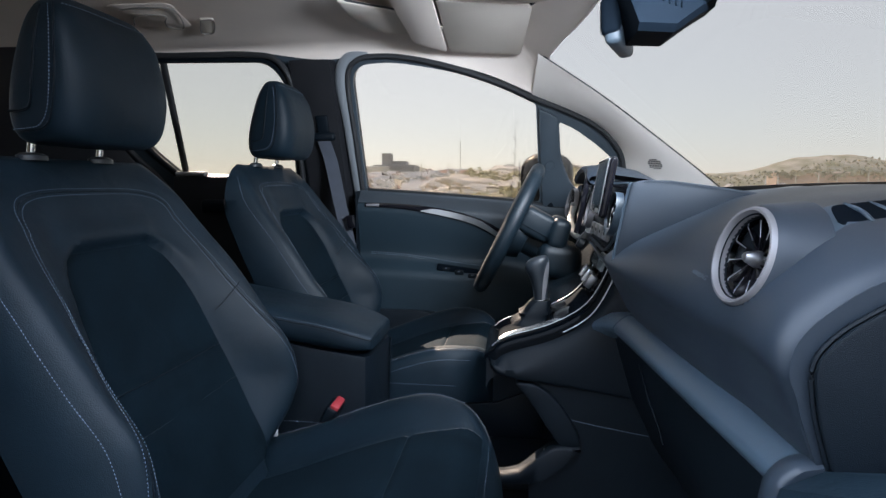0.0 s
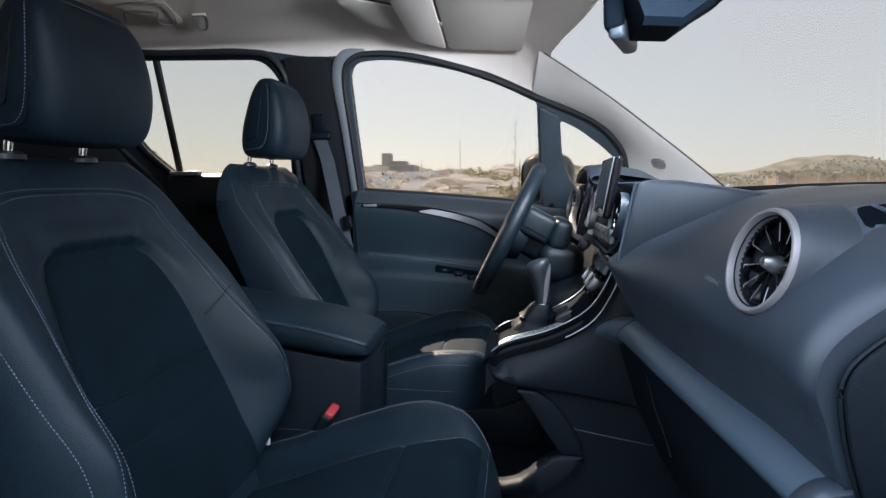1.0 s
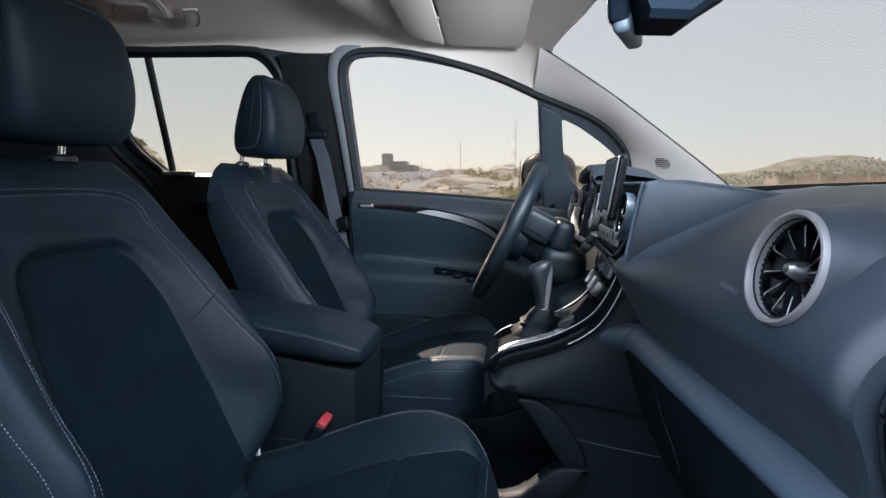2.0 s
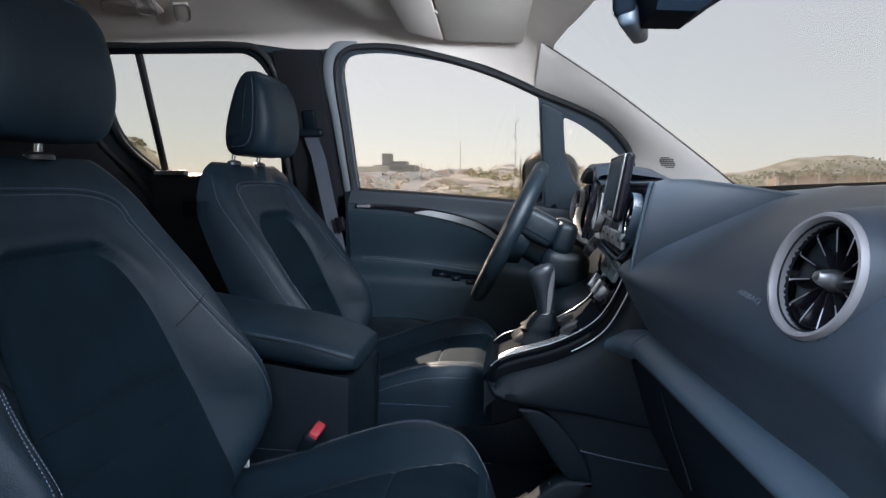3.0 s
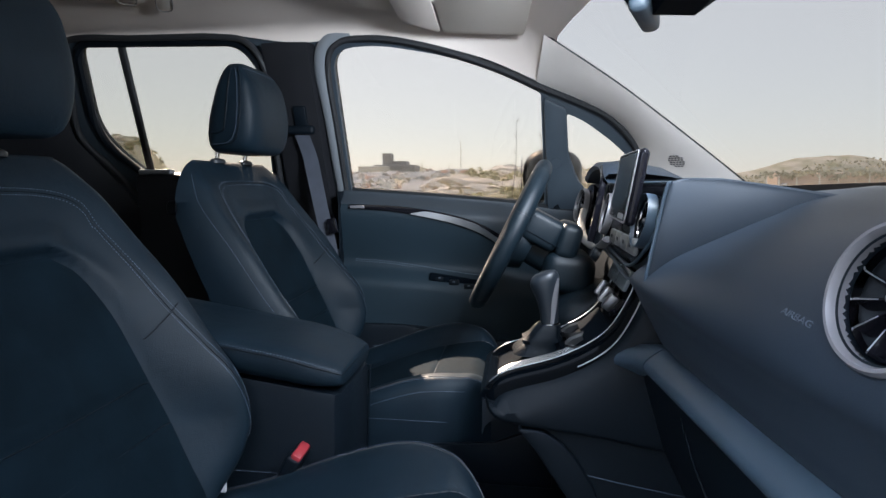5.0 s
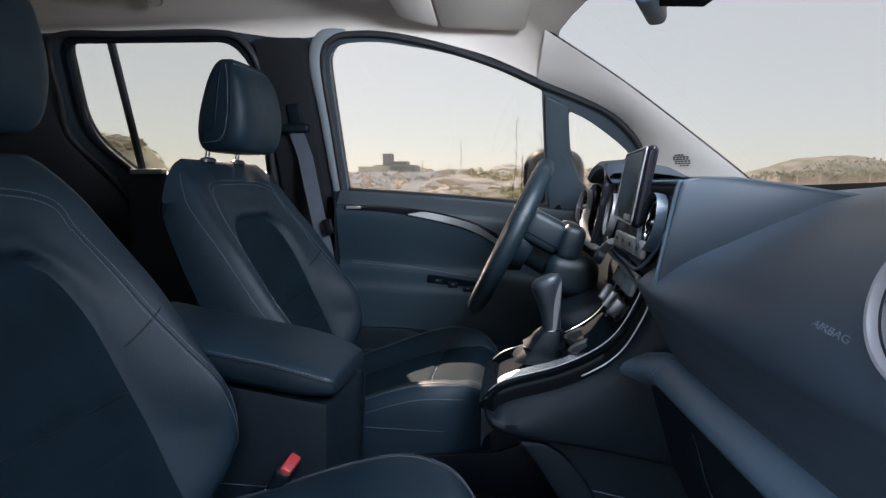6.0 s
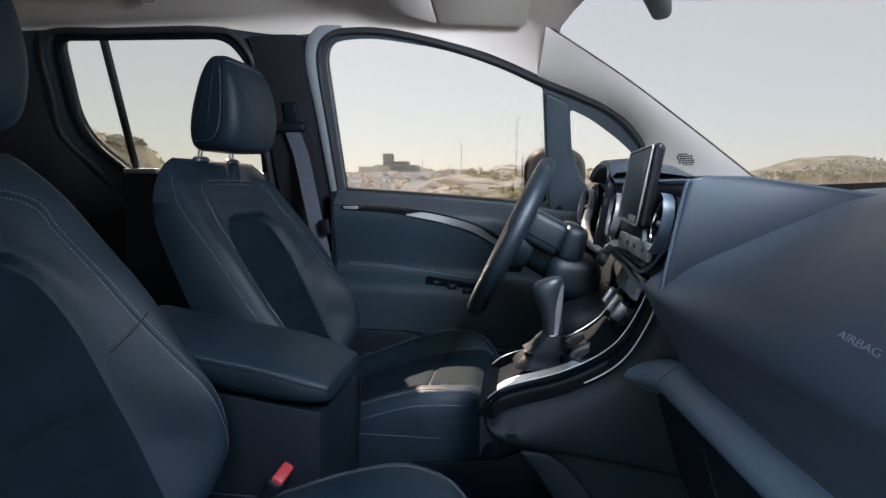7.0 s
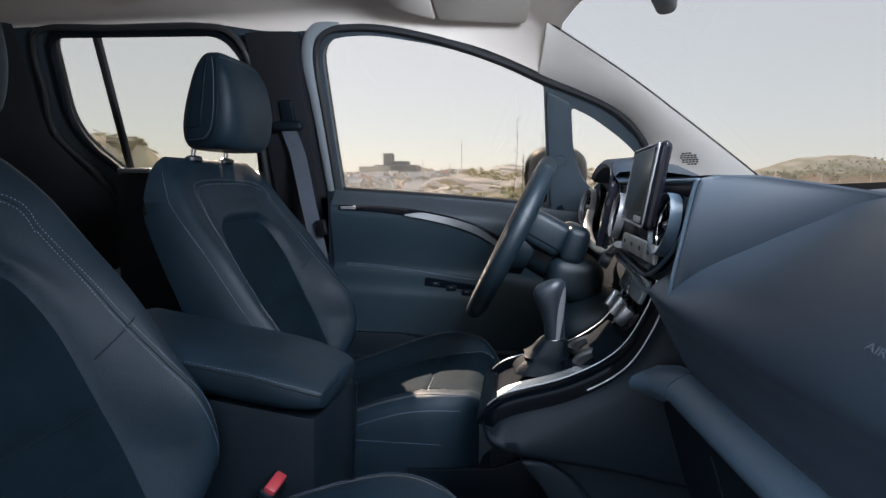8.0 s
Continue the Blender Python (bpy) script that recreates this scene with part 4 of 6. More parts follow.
# ---- dashboard ----
dash = thing("dashboard", "black dashboard with round turbine air vents", "dashboard", (0.35, MID, 0.95))
PROFILES = {
    0.466: [(0.86, 1.12), (0.62, 1.175), (0.42, 1.195), (0.34, 1.190), (0.282, 1.176), (0.242, 1.149), (0.222, 1.125), (0.217, 1.100), (0.224, 1.078), (0.234, 1.050), (0.246, 1.022), (0.270, 0.995)],
    0.492: [(0.86, 1.14), (0.62, 1.195), (0.42, 1.214), (0.33, 1.208), (0.270, 1.188), (0.230, 1.159), (0.211, 1.132), (0.207, 1.106), (0.217, 1.083), (0.229, 1.052), (0.242, 1.022), (0.268, 0.995)],
    0.575: [(0.86, 1.19), (0.62, 1.242), (0.44, 1.2445), (0.34, 1.231), (0.272, 1.215), (0.233, 1.182), (0.213, 1.145), (0.205, 1.112), (0.214, 1.086), (0.226, 1.052), (0.238, 1.022), (0.265, 0.995)],
    0.66: [(0.86, 1.19), (0.62, 1.244), (0.455, 1.2465), (0.345, 1.238), (0.275, 1.214), (0.228, 1.182), (0.200, 1.149), (0.189, 1.115), (0.199, 1.088), (0.214, 1.052), (0.228, 1.022), (0.258, 0.995)],
    0.80: [(0.86, 1.19), (0.62, 1.244), (0.46, 1.2465), (0.35, 1.235), (0.288, 1.211), (0.230, 1.183), (0.184, 1.152), (0.166, 1.118), (0.177, 1.091), (0.198, 1.052), (0.214, 1.022), (0.246, 0.995)],
    0.93: [(0.86, 1.19), (0.62, 1.244), (0.465, 1.2465), (0.355, 1.233), (0.300, 1.211), (0.240, 1.183), (0.184, 1.154), (0.151, 1.122), (0.161, 1.096), (0.186, 1.052), (0.204, 1.022), (0.236, 0.995)],
    1.00: [(0.86, 1.19), (0.62, 1.244), (0.467, 1.2460), (0.360, 1.231), (0.306, 1.209), (0.250, 1.181), (0.192, 1.153), (0.152, 1.123), (0.160, 1.098), (0.184, 1.052), (0.202, 1.022), (0.234, 0.995)],
}
cols = []
for i in range(12):
    cols.append(spline([(PROFILES[y][i][0], y, PROFILES[y][i][1]) for y in PROFILES], 14))
rings = [spline([c[k] for c in cols], 14) for k in range(len(cols[0]))]
VENT, VENT_AXIS = Vector((0.221, 0.577, 1.180)), Vector((-0.95, -0.14, 0.25)).normalized()
bm = loft(bmesh.new(), rings, False, False)
cut = [f for f in bm.faces if (lambda d: (d - VENT_AXIS * d.dot(VENT_AXIS)).length < 0.0495 and abs(d.dot(VENT_AXIS)) < 0.06)(f.calc_center_median() - VENT)]
bmesh.ops.delete(bm, geom=cut, context="FACES")
fascia_skin = bvhtree.BVHTree.FromBMesh(bm)
part("passenger_fascia", bm, SOFT, dash, "soft grained passenger airbag fascia")
# end cap that the door meets
END = PROFILES[0.466][:9] + [(0.232, 1.052), (0.242, 1.025)]
outer = [Vector((p.x, 0.4655, p.z)) for p in spline([(x, 0, z) for x, z in END], 6)] + [Vector((0.262, 0.4655, 0.98)), Vector((0.30, 0.4655, 0.72)), Vector((0.80, 0.4655, 0.72))]
part("end_rim", slab(bmesh.new(), outer, Vector((0, 0.02, 0))), SOFT, dash, "grained end rim")
inner = round_poly([(0.78, 0.458, 1.13), (0.42, 0.458, 1.186), (0.345, 0.458, 1.184), (0.288, 0.458, 1.163), (0.248, 0.458, 1.136), (0.229, 0.458, 1.112), (0.234, 0.458, 1.070), (0.256, 0.458, 1.0), (0.33, 0.458, 0.74), (0.78, 0.458, 0.74)], 0.02, 4)
part("end_cover", slab(bmesh.new(), inner, Vector((0, -0.006, 0)), bevel=0.003), HARD, dash, "black clip-on end cover")
bm = bmesh.new()
tube(bm, [p + Vector((0, 0.002, 0)) for p in inner], 0.0022, 6, True)
part("end_gap", bm, HARD, dash)

# ledge below the fascia


def ledge_ring(front, back):
    """A cut through the ledge: a soft slanting face with a rounded lip."""
    f, b = Vector(front), Vector(back)
    n = Vector((-0.57, 0, 0.82))
    return [b + Vector((0.035, 0, -0.022)), b + Vector((0.004, 0, -0.002)), b.lerp(f, 0.15) + n * 0.0020, b.lerp(f, 0.5) + n * 0.0032, b.lerp(f, 0.85) + n * 0.0020, f + Vector((-0.0008, 0, -0.002)), f + Vector((0.0015, 0, -0.010)), f + Vector((0.035, 0, -0.026))]


rings = [ledge_ring((0.1695 + 0.049 * t, 0.982 - 0.497 * t, 1.004), (0.199 + 0.054 * t, 0.982 - 0.497 * t, 1.027)) for t in np.linspace(0, 1, 24)]
part("ledge", loft(bmesh.new(), rings), STRIP, dash, "satin rounded dash ledge", 60)
fr = spline([(0.1695, 0.986, 1.004), (0.162, 1.008, 1.002), (0.152, 1.030, 0.997), (0.142, 1.052, 0.990)], 6)
bk = spline([(0.199, 0.986, 1.027), (0.194, 1.018, 1.025), (0.183, 1.046, 1.017), (0.170, 1.070, 1.008)], 6)
part("ledge_corner", loft(bmesh.new(), [ledge_ring(a, b) for a, b in zip(fr, bk)]), STRIP, dash, "rounded corner where the ledge meets the console", 60)
rings = []
for k, (y, g) in enumerate(((0.487, 0.0), (0.484, 0.003), (0.468, 0.003), (0.462, 0.0))):
    rings.append([Vector((0.241 + (0.030 + g) * math.copysign(abs(math.cos(w)) ** 0.5, math.cos(w)) + 0.006 * math.sin(w), y, 1.000 + (0.024 + g) * math.copysign(abs(math.sin(w)) ** 0.55, math.sin(w)) + 0.012 * math.cos(w))) for w in (2 * math.pi * a / 24 for a in range(24))])
part("ledge_end", loft(bmesh.new(), rings), SOFT, dash, "grained end cap of the ledge", 60)
rings = []
for k in range(13):
    y = 0.45 + 0.60 * k / 12
    b = 0.052 * (1 - k / 12)
    rings.append([Vector((0.178 + b, y, 0.990)), Vector((0.186 + b, y, 0.955)), Vector((0.215 + b, y, 0.86)), Vector((0.262 + b, y, 0.76)), Vector((0.33 + b, y, 0.71)), Vector((0.60, y, 0.70))])
gb = part("glovebox", loft(bmesh.new(), rings, False, False), HARD, dash, "black glovebox lid")
bm = bmesh.new()
tube(bm, spline([(0.197, 0.90, 0.965), (0.203, 0.865, 0.925), (0.212, 0.84, 0.895), (0.218, 0.825, 0.868)], 6), 0.0012, 6)
part("glovebox_edge", bm, HARD, gb)

# middle and driver's part: a body that reaches from the pod's cheek to the left door
CHEEK = 0.931


def pod_profile(y):
    swell = smooth(1.12, 1.02, y)
    low = 1.125 - 0.03 * smooth(1.35, 1.5, y)
    dx = 0.020 * smooth(0.935, 0.946, y) + 0.034 * smooth(1.40, 1.52, y) - 0.03 * smooth(1.70, 1.80, y)
    return [Vector((x + d, y, z)) for x, z, d in ((0.86, 1.17, 0), (0.62, 1.222 + 0.022 * swell, 0), (0.46, 1.232 + 0.0145 * swell, 0), (0.38, 1.238 - 0.003 * swell, 0), (0.30, 1.2475, 0), (0.24, 1.2555, 0), (0.200, 1.256, 0), (0.182, 1.252, dx), (0.176, 1.243, dx), (0.166, 1.19, dx), (0.155, low, dx), (0.165, low - 0.012, dx), (0.30, low - 0.05, 0), (0.62, 1.0, 0))]


rings = []
for k, y in enumerate([CHEEK, CHEEK + 0.004] + list(np.linspace(0.947, 1.90, 40))):
    row = pod_profile(y)
    if k == 0:
        c = Vector((0.35, y, 1.19))
        row = [p + (c - p).normalized() * 0.004 for p in row]
    rings.append(row)
part("dash_body", loft(bmesh.new(), rings), SOFT, dash, "grained upper dashboard", 50)
# knee panels below
rings = []
for y in np.linspace(1.30, 1.90, 12):
    rings.append([Vector((0.22, y, 1.10)), Vector((0.19, y, 1.04)), Vector((0.20, y, 0.95)), Vector((0.26, y, 0.80)), Vector((0.36, y, 0.72)), Vector((0.62, y, 0.70))])
part("knee_panel", loft(bmesh.new(), rings, False, False), HARD, dash, "black knee panel")

def make_vent(name, centre, axis, R, parent, vanes=14, depth=0.030, thick=0.10, ring_m=VENTRING):
    """A turbine vent: bowl, chrome ring, hub with a bright cap, and blades."""
    ax = Vector(axis).normalized()
    g = depth / 0.030
    bowl = part(name, lathe(bmesh.new(), [(0.0, -depth), (R * 0.55, 0.002 - depth), (R * 0.86, -0.5 * depth), (R * 0.90, 0.001), (R * 0.86, 0.0)], centre, ax, 48), HARD, parent, "round turbine air vent")
    part("vent_ring", lathe(bmesh.new(), [(R * (0.98 - thick), -0.008), (R * (0.995 - thick), 0.003), (R * (1.03 - thick), 0.0065), (R * (1.03 - 0.5 * thick), 0.0065), (R * 1.02, 0.003), (R * 1.03, -0.003), (R * 1.03, -0.007)], centre, ax, 64), ring_m, bowl, "satin metal ring")
    part("inner_ring", lathe(bmesh.new(), [(R * 0.80, -0.012 * g), (R * 0.815, -0.006 * g), (R * 0.84, -0.008 * g), (R * 0.84, -0.014 * g)], centre, ax, 48), POLISH, bowl)
    part("vent_hub", lathe(bmesh.new(), [(0.0, 0.002), (R * 0.08, 0.001), (R * 0.115, -0.002), (R * 0.18, -0.012 * g), (R * 0.20, -0.026 * g)], centre, ax, 24), CHROME, bowl, "bright hub")
    q = Vector((0, 0, 1)).rotation_difference(ax)
    vane_m = GLOSS
    for k in range(vanes):
        bm = bmesh.new()
        w = 2 * math.pi * (k + 0.3) / vanes
        a = [Vector((R * 0.20 * math.cos(w), R * 0.20 * math.sin(w), -0.012 * g)), Vector((R * 0.795 * math.cos(w + 0.16), R * 0.795 * math.sin(w + 0.16), -0.008 * g))]
        d = [Vector((R * 0.20 * math.cos(w + 0.1), R * 0.20 * math.sin(w + 0.1), -0.026 * g)), Vector((R * 0.795 * math.cos(w + 0.30), R * 0.795 * math.sin(w + 0.30), -0.020 * g))]
        t = Vector((-math.sin(w), math.cos(w), 0)) * 0.0008
        loft(bm, [[Vector(centre) + q @ p for p in (a[i] - t, a[i] + t, d[i] + t, d[i] - t)] for i in (0, 1)])
        part("vent_vane", bm, vane_m, bowl)
        bm = bmesh.new()
        tube(bm, [Vector(centre) + q @ p for p in (a[0].lerp(a[1], 0.42), a[1])], [0.0004, 0.0007], 6)
        part("vane_edge", bm, CHROME, bowl, "thin bright vane edge")
    return bowl


part("vent_collar", lathe(bmesh.new(), [(0.0500, 0.002), (0.0525, -0.001), (0.0550, -0.008), (0.059, -0.020), (0.066, -0.040)], (0.221, 0.577, 1.180), (-0.95, -0.14, 0.25), 56), SOFT, dash, "moulded vent collar")
make_vent("air_vent", (0.221, 0.577, 1.180), (-0.95, -0.14, 0.25), 0.0485, dash, 12)
# this ring takes darker trim, to tone down the fill lamp's light on it
make_vent("air_vent", (0.168, 1.018, 1.198), (-0.97, -0.03, 0.20), 0.0375, dash, 14, 0.009, 0.05, STRIP)
make_vent("air_vent", (0.171, 1.355, 1.190), (-0.97, 0.03, 0.20), 0.040, dash, 14, 0.009, 0.06)
make_vent("air_vent", (0.168, 1.790, 1.190), (-0.97, -0.16, 0.2), 0.046, dash)

# side demister grille on the fascia's shoulder
dm = part("demister", slab(bmesh.new(), round_poly([(0.284, 0.574, 1.2255), (0.365, 0.574, 1.2350), (0.365, 0.524, 1.2150), (0.278, 0.530, 1.1985)], 0.010, 4), Vector((-0.002, -0.003, 0.004)), bevel=0.0015), STRIP, dash, "side window demister grille")
# plate coloured near black for the shade inside the grille's opening
hole = part("demister_hole_shade", slab(bmesh.new(), round_poly([(0.289, 0.568, 1.2285), (0.362, 0.568, 1.2370), (0.362, 0.528, 1.2205), (0.285, 0.533, 1.2045)], 0.008, 4), Vector((-0.001, -0.001, 0.0015))), DECKM, dm)
for k in range(3):
    x = 0.306 + 0.0205 * k
    bm = bmesh.new()
    tube(bm, spline([(x - 0.004, 0.569, 1.2315 + 0.0015 * k), (x + 0.002, 0.550, 1.2250 + 0.0018 * k), (x + 0.008, 0.530, 1.2080 + 0.0035 * k)], 4), 0.0021, 8)
    part("demister_slat", bm, STRIP, dm)

# gloss fascia plate in the pod with a bright rim
plate = round_poly([(0, 0.934, 1.250), (0, 1.43, 1.250), (0, 1.40, 1.134), (0, 1.088, 1.124), (0, 1.040, 1.137), (0, 0.972, 1.176), (0, 0.938, 1.220)], [0.010, 0.018, 0.04, 0.03, 0.03, 0.06, 0.03], 6)


def tilt_plate(p, off=0.0):
    return Vector((0.1745 + (p.z - 1.13) * 0.155 - off, p.y, p.z))


pl = part("gloss_fascia", slab(bmesh.new(), [tilt_plate(p) for p in plate], Vector((-0.006, 0, 0.001)), bevel=0.002), GLOSS, dash, "piano black centre fascia")
bm = bmesh.new()
tube(bm, [tilt_plate(p, 0.010) for p in plate], 0.0026, 8, True)
part("fascia_rim", bm, STRIP, dash, "satin grey fascia rim")
bm = bmesh.new()
tube(bm, spline([(0.181, 0.9315, 1.2515), (0.1755, 0.9315, 1.243), (0.1655, 0.9315, 1.19), (0.1550, 0.9320, 1.128), (0.159, 0.940, 1.117)], 6), 0.0022, 8)
part("cheek_rim", bm, STRIP, dash, "rounded satin edge of the pod's cheek")
bm = bmesh.new()
tube(bm, spline([(0.168, 1.42, 1.126), (0.163, 1.30, 1.123), (0.161, 1.197, 1.120), (0.160, 1.103, 1.111), (0.160, 1.040, 1.111), (0.162, 0.990, 1.120), (0.178, 0.945, 1.142)], 8), 0.0030, 8)
part("pod_lip", bm, STRIP, dash, "thin satin lip along the foot of the centre pod")
# button row under the screen
for k in range(4):
    bm = bmesh.new()
    rbox(bm, (0.160, 1.04 + 0.052 * k, 1.160), (0.008, 0.048, 0.024), 0.003, 2, Euler((0, radians(9), 0)).to_matrix())
    b = part("button", bm, BUTTONM, dash, "silver-grey push button")
    part("button_mark", rbox(bmesh.new(), (0.1555, 1.04 + 0.052 * k, 1.161), (0.0012, 0.010, 0.006), 0.0004, 1), RUBBER, b)

# text moulded in the fascia
cu = bpy.data.curves.new("airbag_text", "FONT")
cu.body, cu.size, cu.extrude, cu.align_x, cu.align_y = "AIRBAG", 0.0120, 0.0003, "CENTER", "CENTER"
tmp = new("airbag_text", cu)
me = bpy.data.meshes.new_from_object(tmp)
bpy.data.objects.remove(tmp)
me.materials.append(LABELW)
txt = new("airbag_text", me)
TX = Vector((0, -1, 0))
TN = Vector((-0.80, 0, 0.60))
TY = TN.cross(TX)
place = Matrix(((TX.x, TY.x, TN.x, 0.2035), (TX.y, TY.y, TN.y, 0.648), (TX.z, TY.z, TN.z, 1.1485), (0, 0, 0, 1)))
for v in me.vertices:                                     # the letters follow the fascia's curve
    w = place @ Vector((0.88 * v.co.x, 0.62 * v.co.y, 0))
    spot = fascia_skin.ray_cast(w + TN * 0.03, -TN, 0.08)[0]
    if spot is not None:
        v.co = place.inverted() @ (spot + TN * (0.0012 + v.co.z))
txt.matrix_basis = place
txt.parent, txt.matrix_parent_inverse = dash, dash.matrix_basis.inverted()
tagged(txt, "pale moulded lettering AIRBAG")

# instrument hood and cluster
bm = bmesh.new()
tube(bm, spline([(0.162, 1.66, 1.185), (0.152, 1.635, 1.150), (0.148, 1.53, 1.124), (0.148, 1.40, 1.121), (0.150, 1.30, 1.130), (0.156, 1.24, 1.150)], 8), 0.010, 10, flat=0.6)
part("cluster_bezel", bm, BUTTONM, dash, "satin silver lower bezel of the cluster")
rings = []
for k in range(17):
    t = k / 16
    y = 1.345 + 0.33 * t
    h = 0.054 * math.sin(math.pi * min(1, max(0, 0.06 + 0.88 * t))) ** 0.45
    rings.append([Vector((0.37, y, 1.235)), Vector((0.29, y, 1.240 + h * 0.85)), Vector((0.218, y, 1.246 + h)), Vector((0.170, y, 1.242 + h)), Vector((0.162, y, 1.234 + h)), Vector((0.168, y, 1.226 + h)), Vector((0.225, y, 1.225 + h * 0.8)), Vector((0.240, y, 1.12))])
part("instrument_hood", loft(bmesh.new(), rings, False, False), SOFT, dash, "grained instrument hood")
bm = bmesh.new()
tube(bm, spline([(0.140, 1.352, 1.135), (0.150, 1.350, 1.19), (0.158, 1.352, 1.235), (0.165, 1.37, 1.262), (0.170, 1.42, 1.282)], 6), 0.007, 8)
part("cluster_frame", bm, GLOSS, dash, "gloss black cluster surround")
bm = bmesh.new()
lathe(bm, [(0.0, 0.004), (0.05, 0.004), (0.062, 0.0), (0.064, -0.03)], (0.182, 1.795, 1.188), (-0.97, -0.08, 0.2), 40)
part("vent_surround", bm, GLOSS, dash, "gloss black vent surround")
bm = bmesh.new()
rbox(bm, (0.205, 1.53, 1.185), (0.01, 0.33, 0.11), 0.004, 2, Euler((0, radians(12), 0)).to_matrix())
cl = part("cluster_face", bm, SCREEN, dash, "dark instrument display")
for y in (1.44, 1.62):
    part("gauge_ring", lathe(bmesh.new(), [(0.048, 0.0), (0.050, 0.006), (0.054, 0.006), (0.056, 0.0)], (0.196, y, 1.187), (-0.97, 0, 0.2), 40), CHROME, cl)

bm = bmesh.new()
rbox(bm, (0.56, 1.17, 0.90), (0.46, 1.44, 0.40), 0.02, 2)
part("heater_box", bm, HARD, dash)

# ---- tablet-like centre screen ----
tab = thing("centre_screen", "slim black tablet-like touchscreen standing on the dashboard", "touchscreen", (0.178, 1.10, 1.17))
TT = Euler((0, radians(9.5), radians(-3))).to_matrix()
part("screen_body", rbox(bmesh.new(), (0.1605, 1.100, 1.2435), (0.015, 0.206, 0.108), 0.008, 4, TT), GLOSS, tab, "gloss black screen housing")
part("screen_glass", rbox(bmesh.new(), Vector((0.1605, 1.100, 1.2435)) + TT @ Vector((-0.0078, 0, 0.006)), (0.002, 0.162, 0.082), 0.0008, 1, TT), SCREEN, tab, "dark switched-off display")
bm = bmesh.new()
fr = [Vector((0.1605, 1.100, 1.2435)) + TT @ Vector((-0.0074, a, b)) for a, b in ((-0.097, -0.050), (0.097, -0.050), (0.097, 0.050), (-0.097, 0.050))]
tube(bm, round_poly(fr, 0.008, 4), 0.0014, 6, True)
part("screen_rim", bm, VENTRING, tab, "thin bright rim")
part("screen_foot", rbox(bmesh.new(), (0.178, 1.10, 1.185), (0.02, 0.14, 0.03), 0.006, 2), HARD, tab)
part("home_button", rbox(bmesh.new(), Vector((0.1605, 1.100, 1.2435)) + TT @ Vector((-0.0080, -0.05, -0.043)), (0.003, 0.045, 0.008), 0.001, 1, TT), CHROME, tab)

# ---- steering wheel and column ----
HUB = Vector((-0.022, 1.53, 1.130))
WN = Vector((-0.90, 0, 0.436)).normalized()        # the way the wheel faces
WU = Vector((0.436, 0, 0.90)).normalized()
WS = Vector((0, 1, 0))
wheel = thing("steering_wheel", "black leather steering wheel with satin spokes", "steering wheel", tuple(HUB))
line, rad = [], []
for k in range(72):
    w = 2 * math.pi * k / 72
    flatb = 0.985 if math.sin(w) < -0.85 else 1.0
    line.append(HUB + WS * (0.176 * math.cos(w)) + WU * (0.174 * flatb * math.sin(w)))
    rad.append(0.0182 + 0.0015 * abs(math.cos(w)))
bm = bmesh.new()
tube(bm, line, rad, 14, True, up=tuple(WN))
rim = part("wheel_rim", bm, COLUMN, wheel, "stitched black leather rim", 70)
bm = bmesh.new()
for k in (4, 12, 24, 32, 46, 62):
    c = line[k]
    d = (line[k + 1] - line[k - 1]).normalized()
    part_ring = lathe(bm, [(0.0193, -0.001), (0.0199, 0), (0.0193, 0.001)], c, d, 20)
tagged(part("rim_seam", bm, RUBBER, rim), kind="stuff")
bm = bmesh.new()
lathe(bm, [(0.0, 0.030), (0.045, 0.028), (0.066, 0.018), (0.072, -0.005), (0.060, -0.035), (0.0, -0.04)], HUB - WN * 0.018, WN, 36)
part("airbag_cover", bm, COLUMN, wheel, "black horn pad")
for a, b in (((0.06, 0.012), (0.165, 0.012)), ((-0.06, 0.012), (-0.165, 0.012)), ((0.0, -0.05), (0.0, -0.165))):
    bm = bmesh.new()
    p, q = HUB + WS * a[0] + WU * a[1], HUB + WS * b[0] + WU * b[1]
    tube(bm, [p - WN * 0.012, p.lerp(q, 0.5) - WN * 0.006, q], [0.022, 0.019, 0.016], 10, flat=0.5, up=tuple(WN))
    sp = part("spoke", bm, GLOSS, wheel, "gloss black spoke")
    bm = bmesh.new()
    tube(bm, [p - WN * 0.001, p.lerp(q, 0.5) + WN * 0.004, q + WN * 0.006], 0.004, 8)
    part("spoke_blade", bm, CHROME, sp, "satin chrome spoke blade")
col = thing("steering_column", "black plastic steering column shroud with stalks", "steering column", (0.12, 1.53, 1.06))
def turned(deg):
    return Euler((0, radians(deg), 0)).to_matrix()


bm = bmesh.new()
tube(bm, [HUB - WN * 0.02, HUB - WN * 0.10], [0.040, 0.046], 24)
part("column_neck", bm, COLUMN, col)
part("shroud_upper", rbox(bmesh.new(), (0.050, 1.53, 1.146), (0.090, 0.150, 0.072), 0.016, 4, turned(28)), COLUMN, col, "black upper column shroud")
bm = bmesh.new()
tube(bm, [Vector((0.010, 1.4545, 1.150)), Vector((0.050, 1.4545, 1.128)), Vector((0.086, 1.4545, 1.108))], 0.0012, 6)
part("shroud_gap", bm, DECKM, col)
part("lock_housing", rbox(bmesh.new(), (0.108, 1.53, 1.122), (0.052, 0.165, 0.082), 0.020, 5, turned(14)), COLUMN, col, "rounded lock housing")
part("shroud_lower", rbox(bmesh.new(), (0.110, 1.53, 1.050), (0.114, 0.172, 0.094), 0.030, 5, turned(6)), COLUMN, col, "rounded lower column shroud")
